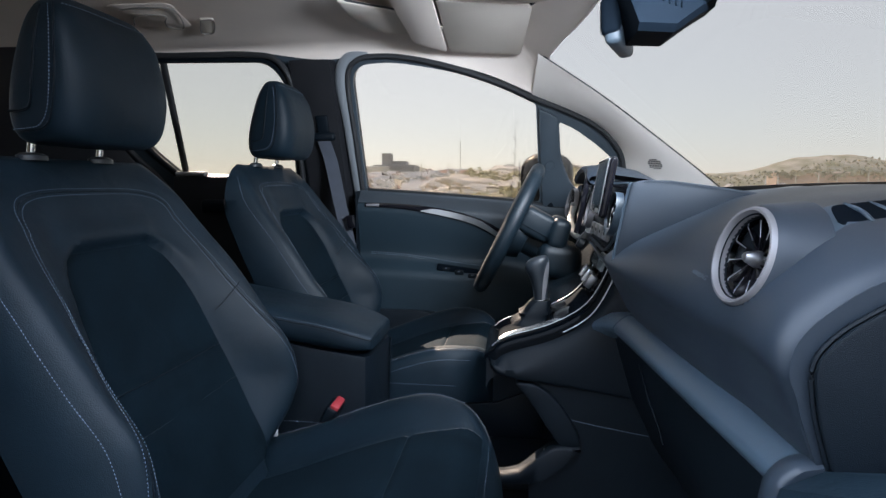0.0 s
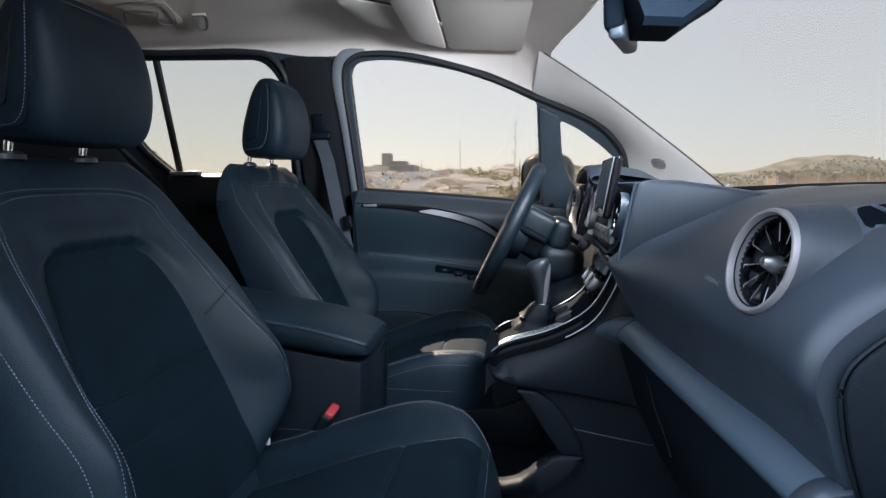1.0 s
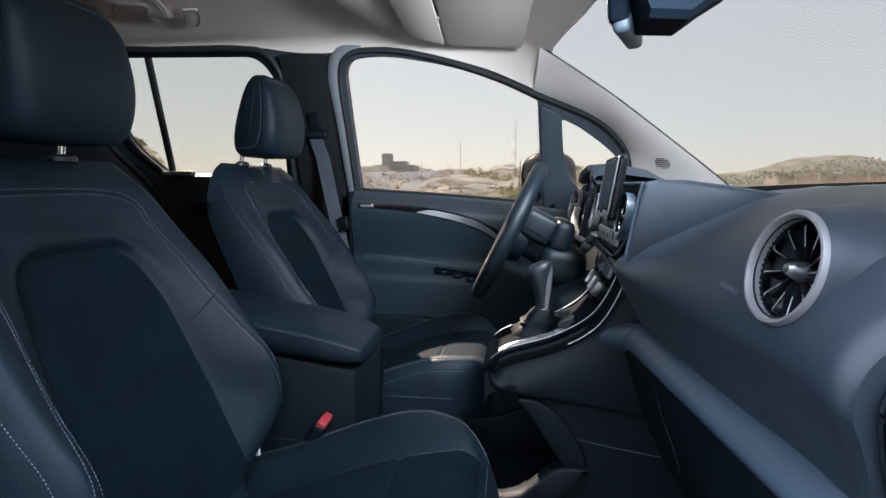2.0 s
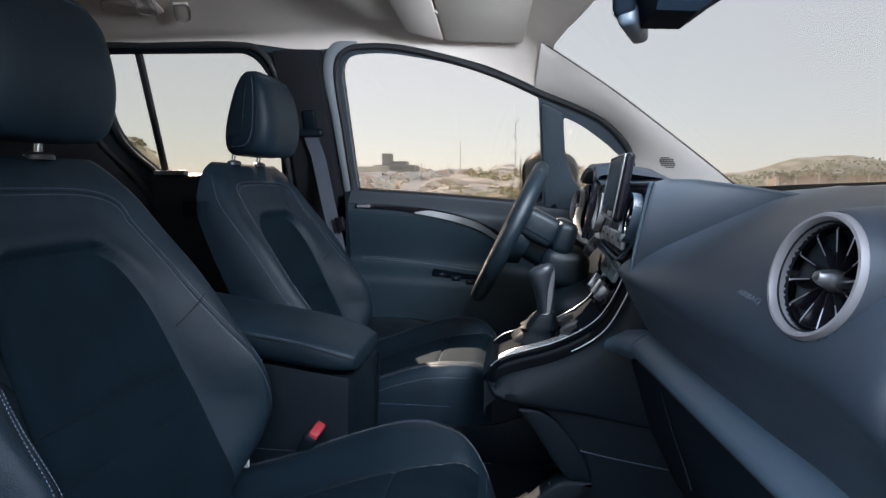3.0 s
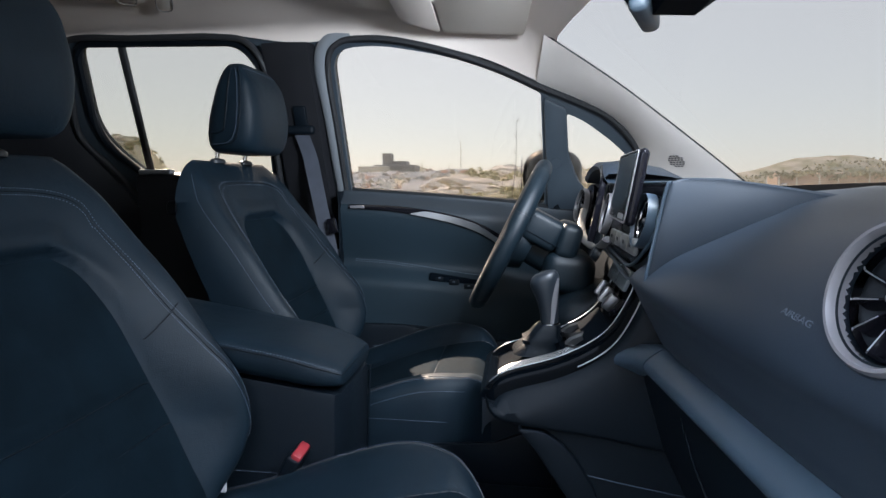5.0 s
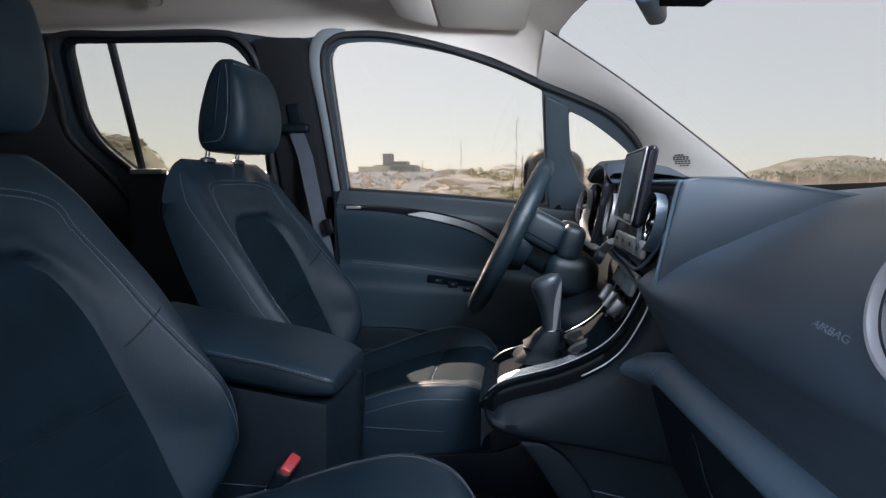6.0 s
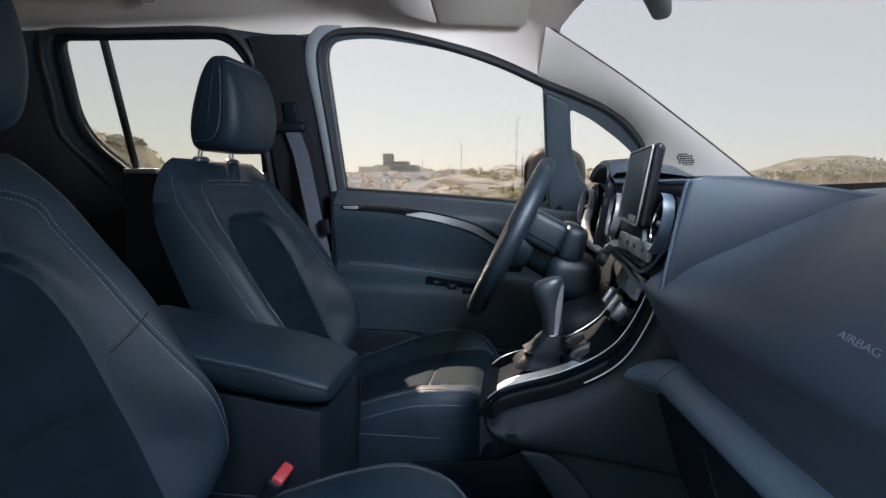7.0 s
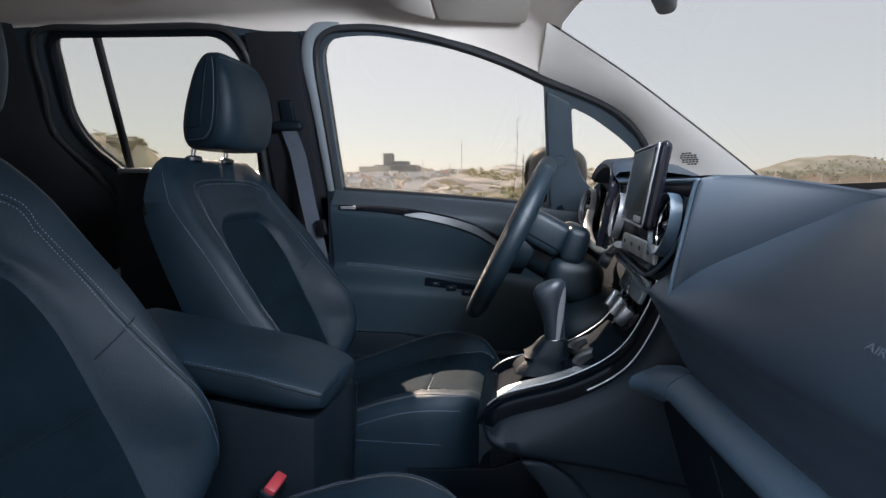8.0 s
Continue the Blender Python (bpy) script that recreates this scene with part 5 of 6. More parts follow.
for sg in (1,):
    bm = bmesh.new()
    p = HUB - WN * 0.055
    tube(bm, [p + WS * sg * 0.05, p + WS * sg * 0.10 + WU * 0.004, p + WS * sg * 0.155 + WU * 0.012], [0.009, 0.008, 0.010], 10)
    part("stalk", bm, HARD, col, "black column stalk")
bm = bmesh.new()
rbox(bm, (0.160, 1.47, 0.950), (0.16, 0.20, 0.15), 0.05, 5, Euler((0, radians(-25), 0)).to_matrix())
part("knee_cover", bm, COLUMN, col, "rounded lower column cover")
bm = bmesh.new()
tube(bm, [HUB - WN * 0.26, HUB - WN * 0.62], 0.022, 10)
part("column_shaft", bm, HARD, col)

# ---- centre console ----
con = thing("centre_console", "black centre console with gloss and chrome frame", "console", (0.05, 1.17, 0.42))
NEAR, FAR = 1.075, 1.275


def deck_z(x):
    return lerp_table([(-0.06, 0.918), (0.0, 0.948), (0.08, 0.978), (0.13, 1.012), (0.168, 1.072), (0.20, 1.13)], x)


DECK = [(p.x, p.z) for p in spline([(-0.050, 0, 0.920), (-0.016, 0, 0.945), (0.07, 0, 0.974), (0.135, 0, 1.014), (0.170, 0, 1.070), (0.186, 0, 1.120)], 8)]
# body
def flank_low(x):
    """The lower edge of the console's body: it ends over the open tray."""
    return lerp_table([(-0.06, 0.900), (-0.026, 0.892), (0.009, 0.882), (0.060, 0.876), (0.100, 0.866), (0.121, 0.45)], x)


def crease_z(x):
    """The lower edge of the upper side panel."""
    return lerp_table([(-0.052, 0.906), (-0.040, 0.890), (-0.020, 0.882), (0.005, 0.877), (0.107, 0.866), (0.207, 0.850), (0.320, 0.832)], x)


rings = []
for x, z in [(-0.055, 0.905)] + DECK:
    lo = flank_low(x) + 0.01
    rings.append([Vector((x, NEAR - 0.004, z - 0.016)), Vector((x, NEAR - 0.016, z - 0.05)), Vector((x, NEAR - 0.012, max(0.80, lo + 0.004))), Vector((x, NEAR, max(0.60, lo + 0.002))), Vector((x, NEAR, lo)),
                  Vector((x, FAR, lo)), Vector((x, FAR + 0.01, max(0.80, lo + 0.004))), Vector((x, FAR + 0.014, z - 0.05)), Vector((x, FAR, z - 0.016))])
part("console_body", loft(bmesh.new(), rings), HARD, con, "black plastic console body", 50)
# sunken deck
rings = [[Vector((x, NEAR + 0.012, z - 0.004)), Vector((x, NEAR + 0.020, z - 0.010)), Vector((x, FAR - 0.020, z - 0.010)), Vector((x, FAR - 0.012, z - 0.004))] for x, z in DECK]
part("console_deck", loft(bmesh.new(), rings, False, False), DECKM, con, "satin dark deck")
# gloss rails and their bright tops
for y, sg in ((NEAR, 1), (FAR, -1)):
    bm = bmesh.new()
    loft(bm, [[Vector((x, y - 0.008 * sg, z - 0.024)), Vector((x - 0.002, y - 0.006 * sg, z - 0.002)), Vector((x - 0.002, y, z + 0.003)), Vector((x - 0.002, y + 0.020 * sg, z + 0.003)), Vector((x, y + 0.022 * sg, z - 0.012))] for x, z in DECK])
    part("frame_rail", bm, RAIL, con, "piano black frame rail", 50)
    bm = bmesh.new()
    tube(bm, [(x - 0.003, y + 0.019 * sg, z + 0.0035) for x, z in DECK[2:]], 0.0009, 8)
    part("chrome_line", bm, CHROME, con, "thin bright chrome line")
    bm = bmesh.new()
    tube(bm, [(x + 0.002, y - 0.0105 * sg, z - 0.013) for x, z in DECK[18:]], 0.0011, 8)
    part("chrome_line", bm, CHROME, con)
bm = bmesh.new()
loft(bm, [[Vector((-0.052, y, 0.897)), Vector((-0.060, y, 0.915)), Vector((-0.052, y, 0.924)), Vector((-0.036, y, 0.928)), Vector((-0.030, y, 0.915))] for y in np.linspace(NEAR - 0.006, FAR + 0.006, 9)])
part("frame_end", bm, RAIL, con, "piano black frame end")
bm = bmesh.new()
loft(bm, [[Vector((x, NEAR + 0.024, z - 0.002)), Vector((x, NEAR + 0.0245, z + 0.003)), Vector((x, NEAR + 0.044, z + 0.0064)), Vector((x, NEAR + 0.046, z - 0.004))] for i, (x, z) in enumerate(DECK[5:19])])
part("silver_inlay", bm, SILVER, con, "wide satin silver inlay")
# rubber cup holders
for y, x in ((1.215, 0.112), (1.135, 0.112)):
    z = deck_z(x)
    part("cup_holder", lathe(bmesh.new(), [(0.0, -0.05), (0.028, -0.05), (0.032, 0.0), (0.036, 0.004), (0.038, -0.004)], (x, y, z - 0.004), (-0.3, 0, 1), 28), RUBBER, con, "black cup holder")
bm = bmesh.new()
rbox(bm, (0.128, 1.175, 1.006), (0.05, 0.15, 0.008), 0.003, 2, Euler((0, radians(-42), 0)).to_matrix())
part("cubby_lid", bm, DECKM, con, "dark flap")
# climate knobs and little display
for k in range(3):
    y = 1.130 + 0.045 * k
    c = Vector((0.158, y, 1.050 + 0.003 * k))
    knob = part("climate_knob", lathe(bmesh.new(), [(0.0, 0.007), (0.013, 0.007), (0.0155, 0.004), (0.019, 0.002), (0.019, -0.006)], c, (-0.80, 0, 0.60), 28), GLOSS, con, "round black rotary knob")
    part("grip", rbox(bmesh.new(), c + Vector((-0.0115, 0, 0.0086)), (0.016, 0.011, 0.029), 0.0025, 2, Euler((radians(14 - 14 * k), radians(36), 0)).to_matrix()), CHROME, knob, "satin chrome grip bar")
bm = bmesh.new()
rbox(bm, (0.168, 1.175, 1.098), (0.008, 0.15, 0.036), 0.003, 2, Euler((0, radians(22), 0)).to_matrix())
part("climate_display", bm, LCD, con, "small dark climate display")
part("start_button", lathe(bmesh.new(), [(0.0, 0.014), (0.013, 0.014), (0.016, 0.010), (0.018, 0.0)], (0.150, 1.295, 1.118), (-0.9, 0, 0.4), 28), KNOB, con, "round dark start button")
# smooth side panel under the frame rail, turned in at its rounded end
rings = []
for x, z in [(-0.053, 0.920), (-0.052, 0.920), (-0.049, 0.921), (-0.044, 0.925), (-0.036, 0.931)] + DECK[6:] + [(0.22, 1.120), (0.32, 1.120)]:
    turn = 0.040 * (1 - math.sqrt(max(0.0, 1 - max(0.0, (-0.030 - x) / 0.0231) ** 2)))
    low = crease_z(x)
    rings.append([Vector((x, NEAR - 0.006 + turn, z - 0.020)), Vector((x, NEAR - 0.018 + turn, z - 0.027)), Vector((x, NEAR - 0.027 + turn, max(z - 0.050, low + 0.016))), Vector((x, NEAR - 0.031 + turn, max(low + 0.010, 0.5 * (low + z - 0.03)))),
                  Vector((x, NEAR - 0.031 + turn, low + 0.008)), Vector((x, NEAR - 0.029 + turn, low + 0.002)), Vector((x, NEAR - 0.022 + turn, low)), Vector((x, NEAR + 0.02 + turn, low - 0.002))])
part("console_flank", loft(bmesh.new(), rings, False, False), HARD, con, "black plastic side panel", 60)
ARCH = [(0.040, 0.872), (0.071, 0.851), (0.098, 0.818), (0.120, 0.781), (0.128, 0.750), (0.121, 0.734), (0.086, 0.692), (0.057, 0.671)]
part("lower_flank", slab(bmesh.new(), [(x, 1.057, z) for x, z in ARCH + [(0.030, 0.665), (0.030, 0.45), (0.45, 0.45), (0.45, 0.872)]], Vector((0, 0.012, 0))), HARD, con, "recessed lower side panel")
# joint drawn in paler trim for the light its edge catches
bm = bmesh.new()
tube(bm, [(0.107, 1.0568, 0.800), (0.160, 1.0568, 0.790), (0.224, 1.0568, 0.780), (0.33, 1.0568, 0.764)], 0.0009, 6)
part("lit_panel_joint", bm, STRIP, con, "thin joint line, light on its edge painted paler")
# low tray ahead of the seats with its arched support
bm = slab(bmesh.new(), round_poly([(0.000, 1.044, 0.874)] + [(x, 1.044, z) for x, z in ARCH[:5]] + [(x, 1.044, z) for x, z in ((0.088, 0.751), (0.069, 0.778), (0.047, 0.811), (0.028, 0.841), (0.010, 0.862))], 0.010, 3), Vector((0, 0.050, 0)), bevel=0.004)
part("tray_support", bm, HARD, con, "arched tray support")
rings = []
for x, top, low in ((-0.16, 0.690, 0.662), (-0.018, 0.687, 0.664), (0.012, 0.695, 0.665), (0.030, 0.711, 0.667), (0.048, 0.729, 0.671), (0.070, 0.746, 0.683), (0.088, 0.751, 0.697), (0.110, 0.7515, 0.722), (0.127, 0.750, 0.744)):
    rings.append([Vector((x, 1.052, low)), Vector((x, 1.041, low + 0.006)), Vector((x, 1.040, top - 0.006)), Vector((x, 1.044, top)), Vector((x, 1.075, top - 0.001)), Vector((x, 1.080, top - 0.010)), Vector((x, 1.080, low))])
part("tray_side", loft(bmesh.new(), rings), HARD, con, "curved side of the storage tray", 60)
bm = bmesh.new()
rbox(bm, (0.01, 1.165, 0.652), (0.20, 0.19, 0.026), 0.010, 3)
part("tray", bm, GAITER, con, "low black storage tray")
# far wall added to keep the sun off the tray
part("far_sun_wall", slab(bmesh.new(), [(-0.050, FAR + 0.004, 0.44), (0.40, FAR + 0.004, 0.44), (0.40, FAR + 0.004, 1.02), (0.14, FAR + 0.004, 0.98), (-0.050, FAR + 0.004, 0.90)], Vector((0, 0.010, 0))), HARD, con, "black plastic side panel")
part("tray_wall", slab(bmesh.new(), [(-0.20, 1.262, 0.66), (0.07, 1.262, 0.66), (0.07, 1.262, 0.800), (0.02, 1.262, 0.770), (-0.04, 1.262, 0.745), (-0.20, 1.262, 0.73)], Vector((0, 0.012, 0)), bevel=0.003), GAITER, con, "low wall of the tray")
# chrome chips put in as the glints on the sockets
for k in range(4):
    bm = bmesh.new()
    rbox(bm, (0.062, 1.058, 0.735 - 0.012 * k), (0.008, 0.010, 0.006), 0.001, 1)
    part("socket_glint", bm, CHROME, con)

# ---- gear lever ----
gear = thing("gear_lever", "dark gear lever with satin grip and leather gaiter", "gear lever", (0.035, 1.175, 0.965))
rings = []
for z, a, b, x in ((0.960, 0.040, 0.040, 0.030), (0.968, 0.037, 0.037, 0.032), (0.978, 0.030, 0.031, 0.038), (0.984, 0.034, 0.032, 0.040), (0.992, 0.026, 0.027, 0.044), (1.000, 0.024, 0.025, 0.048), (1.010, 0.018, 0.019, 0.052)):
    rings.append([Vector((x + a * math.copysign(abs(math.cos(w)) ** 0.6, math.cos(w)) * (1 + 0.06 * math.sin(7 * w + 40 * z)), 1.175 + b * math.copysign(abs(math.sin(w)) ** 0.6, math.sin(w)), z)) for w in (2 * math.pi * k / 32 for k in range(32))])
part("gaiter", loft(bmesh.new(), rings), GAITER, gear, "creased black leather gaiter", 50)
part("gaiter_collar", lathe(bmesh.new(), [(0.013, 0.004), (0.0165, 0.003), (0.0175, -0.003), (0.015, -0.004)], (0.053, 1.175, 1.008), (-0.12, 0, 1), 28), POLISH, gear, "thin chrome collar")
rings = []
LEVER = ((1.008, 0.053, 0.015, 0.015), (1.03, 0.0515, 0.016, 0.0155), (1.052, 0.0485, 0.019, 0.017), (1.07, 0.0455, 0.0225, 0.019), (1.083, 0.043, 0.0248, 0.02), (1.092, 0.0425, 0.023, 0.0185), (1.0975, 0.043, 0.0178, 0.0145), (1.1, 0.044, 0.0098, 0.008))
for z, x, a, b in LEVER:
    rings.append([Vector((x + a * math.cos(w), 1.175 + b * math.sin(w), z + 0.30 * a * math.cos(w) * smooth(1.05, 1.08, z))) for w in (2 * math.pi * k / 28 for k in range(28))])
part("knob", loft(bmesh.new(), rings), KNOB, gear, "satin dark selector knob", 60)
bm = bmesh.new()
rings = []
for k in range(15):
    z = 1.011 + 0.073 * k / 14
    x, a, b = (lerp_table([(q[0], q[i]) for q in LEVER], z) for i in (1, 2, 3))
    w0, w1 = lerp_table([(1.010, 272.0), (1.045, 286.0), (1.070, 304.0), (1.086, 328.0)], z), lerp_table([(1.010, 292.0), (1.05, 326.0), (1.070, 337.0), (1.086, 345.0)], z)
    rings.append([Vector((x + (a + 0.0007) * math.cos(w), 1.175 + (b + 0.0007) * math.sin(w), z + 0.30 * a * math.cos(w) * smooth(1.05, 1.08, z))) for w in np.radians(np.linspace(w0, w1, 9))])
part("knob_inlay", loft(bm, rings, False, False), VENTRING, gear, "satin silver grip inlay")

# ---- armrest box and buckle ----
arm = thing("armrest_box", "black leather padded centre armrest on a plastic bin", "armrest", (-0.42, 1.165, 0.45))
rings, seam = [], []
for x in np.concatenate([np.linspace(-0.66, -0.375, 24), -0.375 + 0.085 * np.sin(np.linspace(0.08, 1.0, 14) * math.pi / 2)]):
    q = math.sqrt(max(0.02, 1 - max(0.0, (x + 0.375) / 0.0858) ** 2))
    zb = 0.905 - 0.14 * (x + 0.31)
    zt = 0.972 - 0.16 * (x + 0.31) - 0.20 * max(0, x + 0.40) ** 1.3
    mid, hh = (zb + zt) / 2 - 0.004, (zt - zb) / 2 * (0.50 + 0.50 * q)
    wid = 0.105 * (0.80 + 0.20 * q)
    rings.append([Vector((x, 1.168 + wid * math.copysign(abs(math.cos(w)) ** 0.50, math.cos(w)), mid + hh * math.copysign(abs(math.sin(w)) ** 0.58, math.sin(w)))) for w in (2 * math.pi * k / 40 for k in range(40))])
    seam.append(Vector((x + 0.0006, 1.168 - wid * 0.981 - 0.0004, mid + hh * 0.47)))
seam.append(Vector((seam[-1].x + 0.0006, 1.168, seam[-1].z)))
lid = part("armrest_lid", loft(bmesh.new(), rings), LEATHER, arm, "padded black leather lid", 70)
bm = bmesh.new()
tube(bm, seam, 0.0013, 6)
part("lid_seam", bm, HARD, lid)
bm = bmesh.new()
stitches(bm, [p + Vector((0, -0.0002, 0.005)) for p in seam[:-1]], 0.006)
part("lid_stitching", bm, THREAD, lid, "grey stitching")
rings = []
for x, w in ((-0.66, 0.085), (-0.65, 0.095), (-0.32, 0.095), (-0.300, 0.092), (-0.292, 0.080)):
    zt = 0.902 - 0.14 * (x + 0.31)
    rings.append([Vector((x, 1.168 - w, zt)), Vector((x, 1.168 - w - 0.004, zt - 0.012)), Vector((x - 0.01, 1.168 - w + 0.004, 0.44)), Vector((x - 0.01, 1.168 + w - 0.004, 0.44)), Vector((x, 1.168 + w + 0.004, zt - 0.012)), Vector((x, 1.168 + w, zt))])
part("armrest_bin", loft(bmesh.new(), rings), HARD, arm, "black plastic storage bin", 40)
bm = bmesh.new()
tube(bm, [(-0.288, 1.255, 0.895), (-0.296, 1.25, 0.70), (-0.302, 1.25, 0.47)], 0.0025, 6)
part("bin_edge", bm, HARD, arm)
buckle = thing("belt_buckle", "black seat-belt buckle with a red release button", "belt buckle", (-0.37, 1.055, 0.72))
BT = Euler((radians(8), radians(28), 0)).to_matrix()
part("buckle_body", rbox(bmesh.new(), (-0.372, 1.058, 0.778), (0.026, 0.050, 0.075), 0.007, 3, BT), HARD, buckle)
part("release_button", rbox(bmesh.new(), Vector((-0.372, 1.058, 0.778)) + BT @ Vector((0.002, -0.001, 0.036)), (0.018, 0.042, 0.016), 0.004, 2, BT), RED, buckle, "red release button")
bm = bmesh.new()
tube(bm, [(-0.39, 1.062, 0.745), (-0.41, 1.065, 0.60), (-0.42, 1.066, 0.44)], 0.014, 8, flat=0.4)
part("buckle_stalk", bm, WEBBING, buckle)

# ---- seat belt on the middle pillar ----
belt = thing("seat_belt", "dark seat belt hanging from the middle pillar", "seat belt", (-0.60, 1.80, 0.5))


def strap(bm, pts, width, thick=0.0012):
    rings = []
    for p, d in pts:
        p, d = Vector(p), Vector(d).normalized() * width / 2
        n = Vector((0, -thick, 0))
        rings.append([p - d, p - d + n, p + d + n, p + d])
    return loft(bm, rings)


bm = bmesh.new()
strap(bm, [(side(-0.640, 1.40, -0.055), (1, 0, -0.1)), (side(-0.622, 1.33, -0.062), (1, 0, -0.1)), ((-0.590, 1.835, 1.18), (1, 0, -0.2)), ((-0.560, 1.83, 1.05), (1, 0, -0.2)), ((-0.555, 1.85, 0.75), (1, 0, 0)), ((-0.56, 1.87, 0.50), (1, 0, 0))], 0.047)
part("webbing", bm, WEBBING, belt, "dark woven webbing")
bm = bmesh.new()
rbox(bm, side(-0.640, 1.405, -0.055), (0.085, 0.022, 0.026), 0.009, 3)
part("belt_guide", bm, HARD, belt, "black plastic belt guide")
bm = bmesh.new()
rbox(bm, side(-0.640, 1.44, -0.040), (0.040, 0.012, 0.07), 0.005, 3, Euler((radians(21), 0, 0)).to_matrix())
part("height_adjuster", bm, HARD, belt)
bm = bmesh.new()
rbox(bm, (-0.548, 1.815, 1.125), (0.028, 0.014, 0.045), 0.004, 2, Euler((0, radians(-12), 0)).to_matrix())
part("belt_tongue", bm, GLOSS, belt, "black belt tongue")


# ---- overhead: visors, console, handle ----
def roof_pad(name, pts, drop, thick, mat, parent, label="", r=0.02):
    bm = bmesh.new()
    slab(bm, [Vector((x, y, roof_z(y) - 0.012 - drop)) for x, y in [(p.x, p.y) for p in round_poly([(x, y, 0) for x, y in pts], r, 5)]], Vector((0, 0, -thick)), bevel=min(0.005, thick * 0.4))
    return part(name, bm, mat, parent, label)


visor = thing("sun_visor", "cream vinyl sun visor folded up against the headliner", "sun visor", (-0.1, 1.5, 1.68))
roof_pad("visor_blade", [(-0.195, 1.335), (0.030, 1.400), (0.005, 1.735), (-0.205, 1.705)], 0.026, 0.014, VISORM, visor, "padded visor blade")
roof_pad("visor_flap", [(-0.300, 1.255), (-0.200, 1.300), (-0.210, 1.705), (-0.300, 1.640)], 0.030, 0.010, CLOTH, visor, "second visor blade")
bm = bmesh.new()
tube(bm, [(0.026, 1.40, roof_z(1.4) - 0.045), (0.045, 1.37, roof_z(1.37) - 0.04)], 0.006, 8)
part("visor_pivot", bm, HARD, visor)
bm = bmesh.new()
rbox(bm, (-0.205, 1.52, roof_z(1.52) - 0.052), (0.022, 0.035, 0.010), 0.004, 2)
part("visor_clip", bm, VISORM, visor)
ohc = thing("overhead_console", "cream overhead console with reading lamps", "overhead console", (0.0, MID, 1.70))
roof_pad("console_shell", [(-0.19, 1.04), (0.10, 1.04), (0.10, 1.32), (0.03, 1.36), (-0.15, 1.29), (-0.19, 1.25)], 0.028, 0.022, VISORM, ohc, "moulded cream shell", 0.04)
bm = bmesh.new()
rbox(bm, (0.055, 1.285, roof_z(1.285) - 0.066), (0.010, 0.024, 0.006), 0.002, 2)
part("console_switch", bm, HARD, ohc, "small dark switch")
for y in (1.10, 1.22):
    bm = bmesh.new()
    rbox(bm, (-0.04, y, roof_z(y) - 0.064), (0.09, 0.07, 0.008), 0.003, 2)
    part("reading_lamp", bm, PILLAR, ohc, "frosted reading lamp cover")
shelf = thing("overhead_shelf", "cream overhead storage pocket above the door", "storage pocket", (-0.36, 1.5, 1.68))
roof_pad("pocket_lip", [(-0.435, 1.34), (-0.30, 1.44), (-0.295, 1.60), (-0.40, 1.57), (-0.435, 1.46)], 0.018, 0.012, VISORM, shelf, "moulded pocket lip", 0.02)
# black strip put in for the shade inside the pocket's slit
bm = bmesh.new()
slab(bm, [(-0.415, 1.35, roof_z(1.4) - 0.033), (-0.300, 1.435, roof_z(1.45) - 0.033), (-0.303, 1.452, roof_z(1.45) - 0.033), (-0.40, 1.378, roof_z(1.4) - 0.033)], Vector((0, 0, -0.004)))
part("pocket_slit_shade", bm, RUBBER, shelf, "black strip for the shade in the pocket's slit")
handle = thing("grab_handle", "cream folding grab handle on the headliner", "grab handle", (-0.92, 1.42, 1.70))
roof_pad("handle_base", [(-1.06, 1.375), (-0.88, 1.380), (-0.925, 1.560), (-1.09, 1.530)], 0.001, 0.003, CLOTH, handle, "cream handle base", 0.03)


def roof_line(pts, drop, r):
    bm = bmesh.new()
    return tube(bm, [Vector((p.x, p.y, roof_z(p.y) - 0.012 - drop)) for p in spline([(x, y, 0) for x, y in pts], 5)], r, 6)


part("handle_outline", roof_line([(-1.032, 1.40), (-0.962, 1.388), (-0.90, 1.399), (-0.896, 1.441), (-0.943, 1.542), (-0.983, 1.538), (-0.972, 1.501), (-0.943, 1.453), (-1.019, 1.444), (-1.069, 1.508)], 0.009, 0.0018), GROOVE, handle, "dark line for the shade of the gap round the grip")
hook = thing("coat_hook", "small square cream hook cover on the headliner", "coat hook", (-0.855, 1.52, 1.70))
roof_pad("hook_cover", [(-0.866, 1.490), (-0.826, 1.494), (-0.876, 1.591), (-0.916, 1.588)], 0.002, 0.006, VISORM, hook, "cream hook cover", 0.008)
part("hook_outline", roof_line([(-0.864, 1.495), (-0.83, 1.499), (-0.878, 1.586), (-0.913, 1.583), (-0.864, 1.495)], 0.009, 0.0014), GROOVE, hook)

# ---- inside mirror and sensor housing ----
rvm = thing("inside_mirror", "dark rear-view mirror with a sensor housing behind it", "rear-view mirror", (0.24, 1.19, 1.62))
RT = Euler((0, radians(-4), radians(-20))).to_matrix()
RC = Vector((0.204, 1.272, 1.579))
part("mirror_shell", rbox(bmesh.new(), RC + Vector((0, 0, 0.004)), (0.040, 0.170, 0.076), 0.014, 4, RT), DECKM, rvm, "dark mirror shell")
part("mirror_lip", rbox(bmesh.new(), RC + RT @ Vector((0.004, 0, -0.028)), (0.034, 0.160, 0.044), 0.012, 4, RT), TRIM, rvm, "grey lower mirror lip")
part("mirror_glass", rbox(bmesh.new(), RC + RT @ Vector((-0.0185, 0, 0.004)), (0.004, 0.150, 0.060), 0.0015, 2, RT), MIRRORM, rvm, "mirror glass")
bm = bmesh.new()
tube(bm, [(0.212, 1.24, 1.575), (0.235, 1.215, 1.585), (0.26, 1.20, 1.60)], [0.009, 0.008, 0.012], 10)
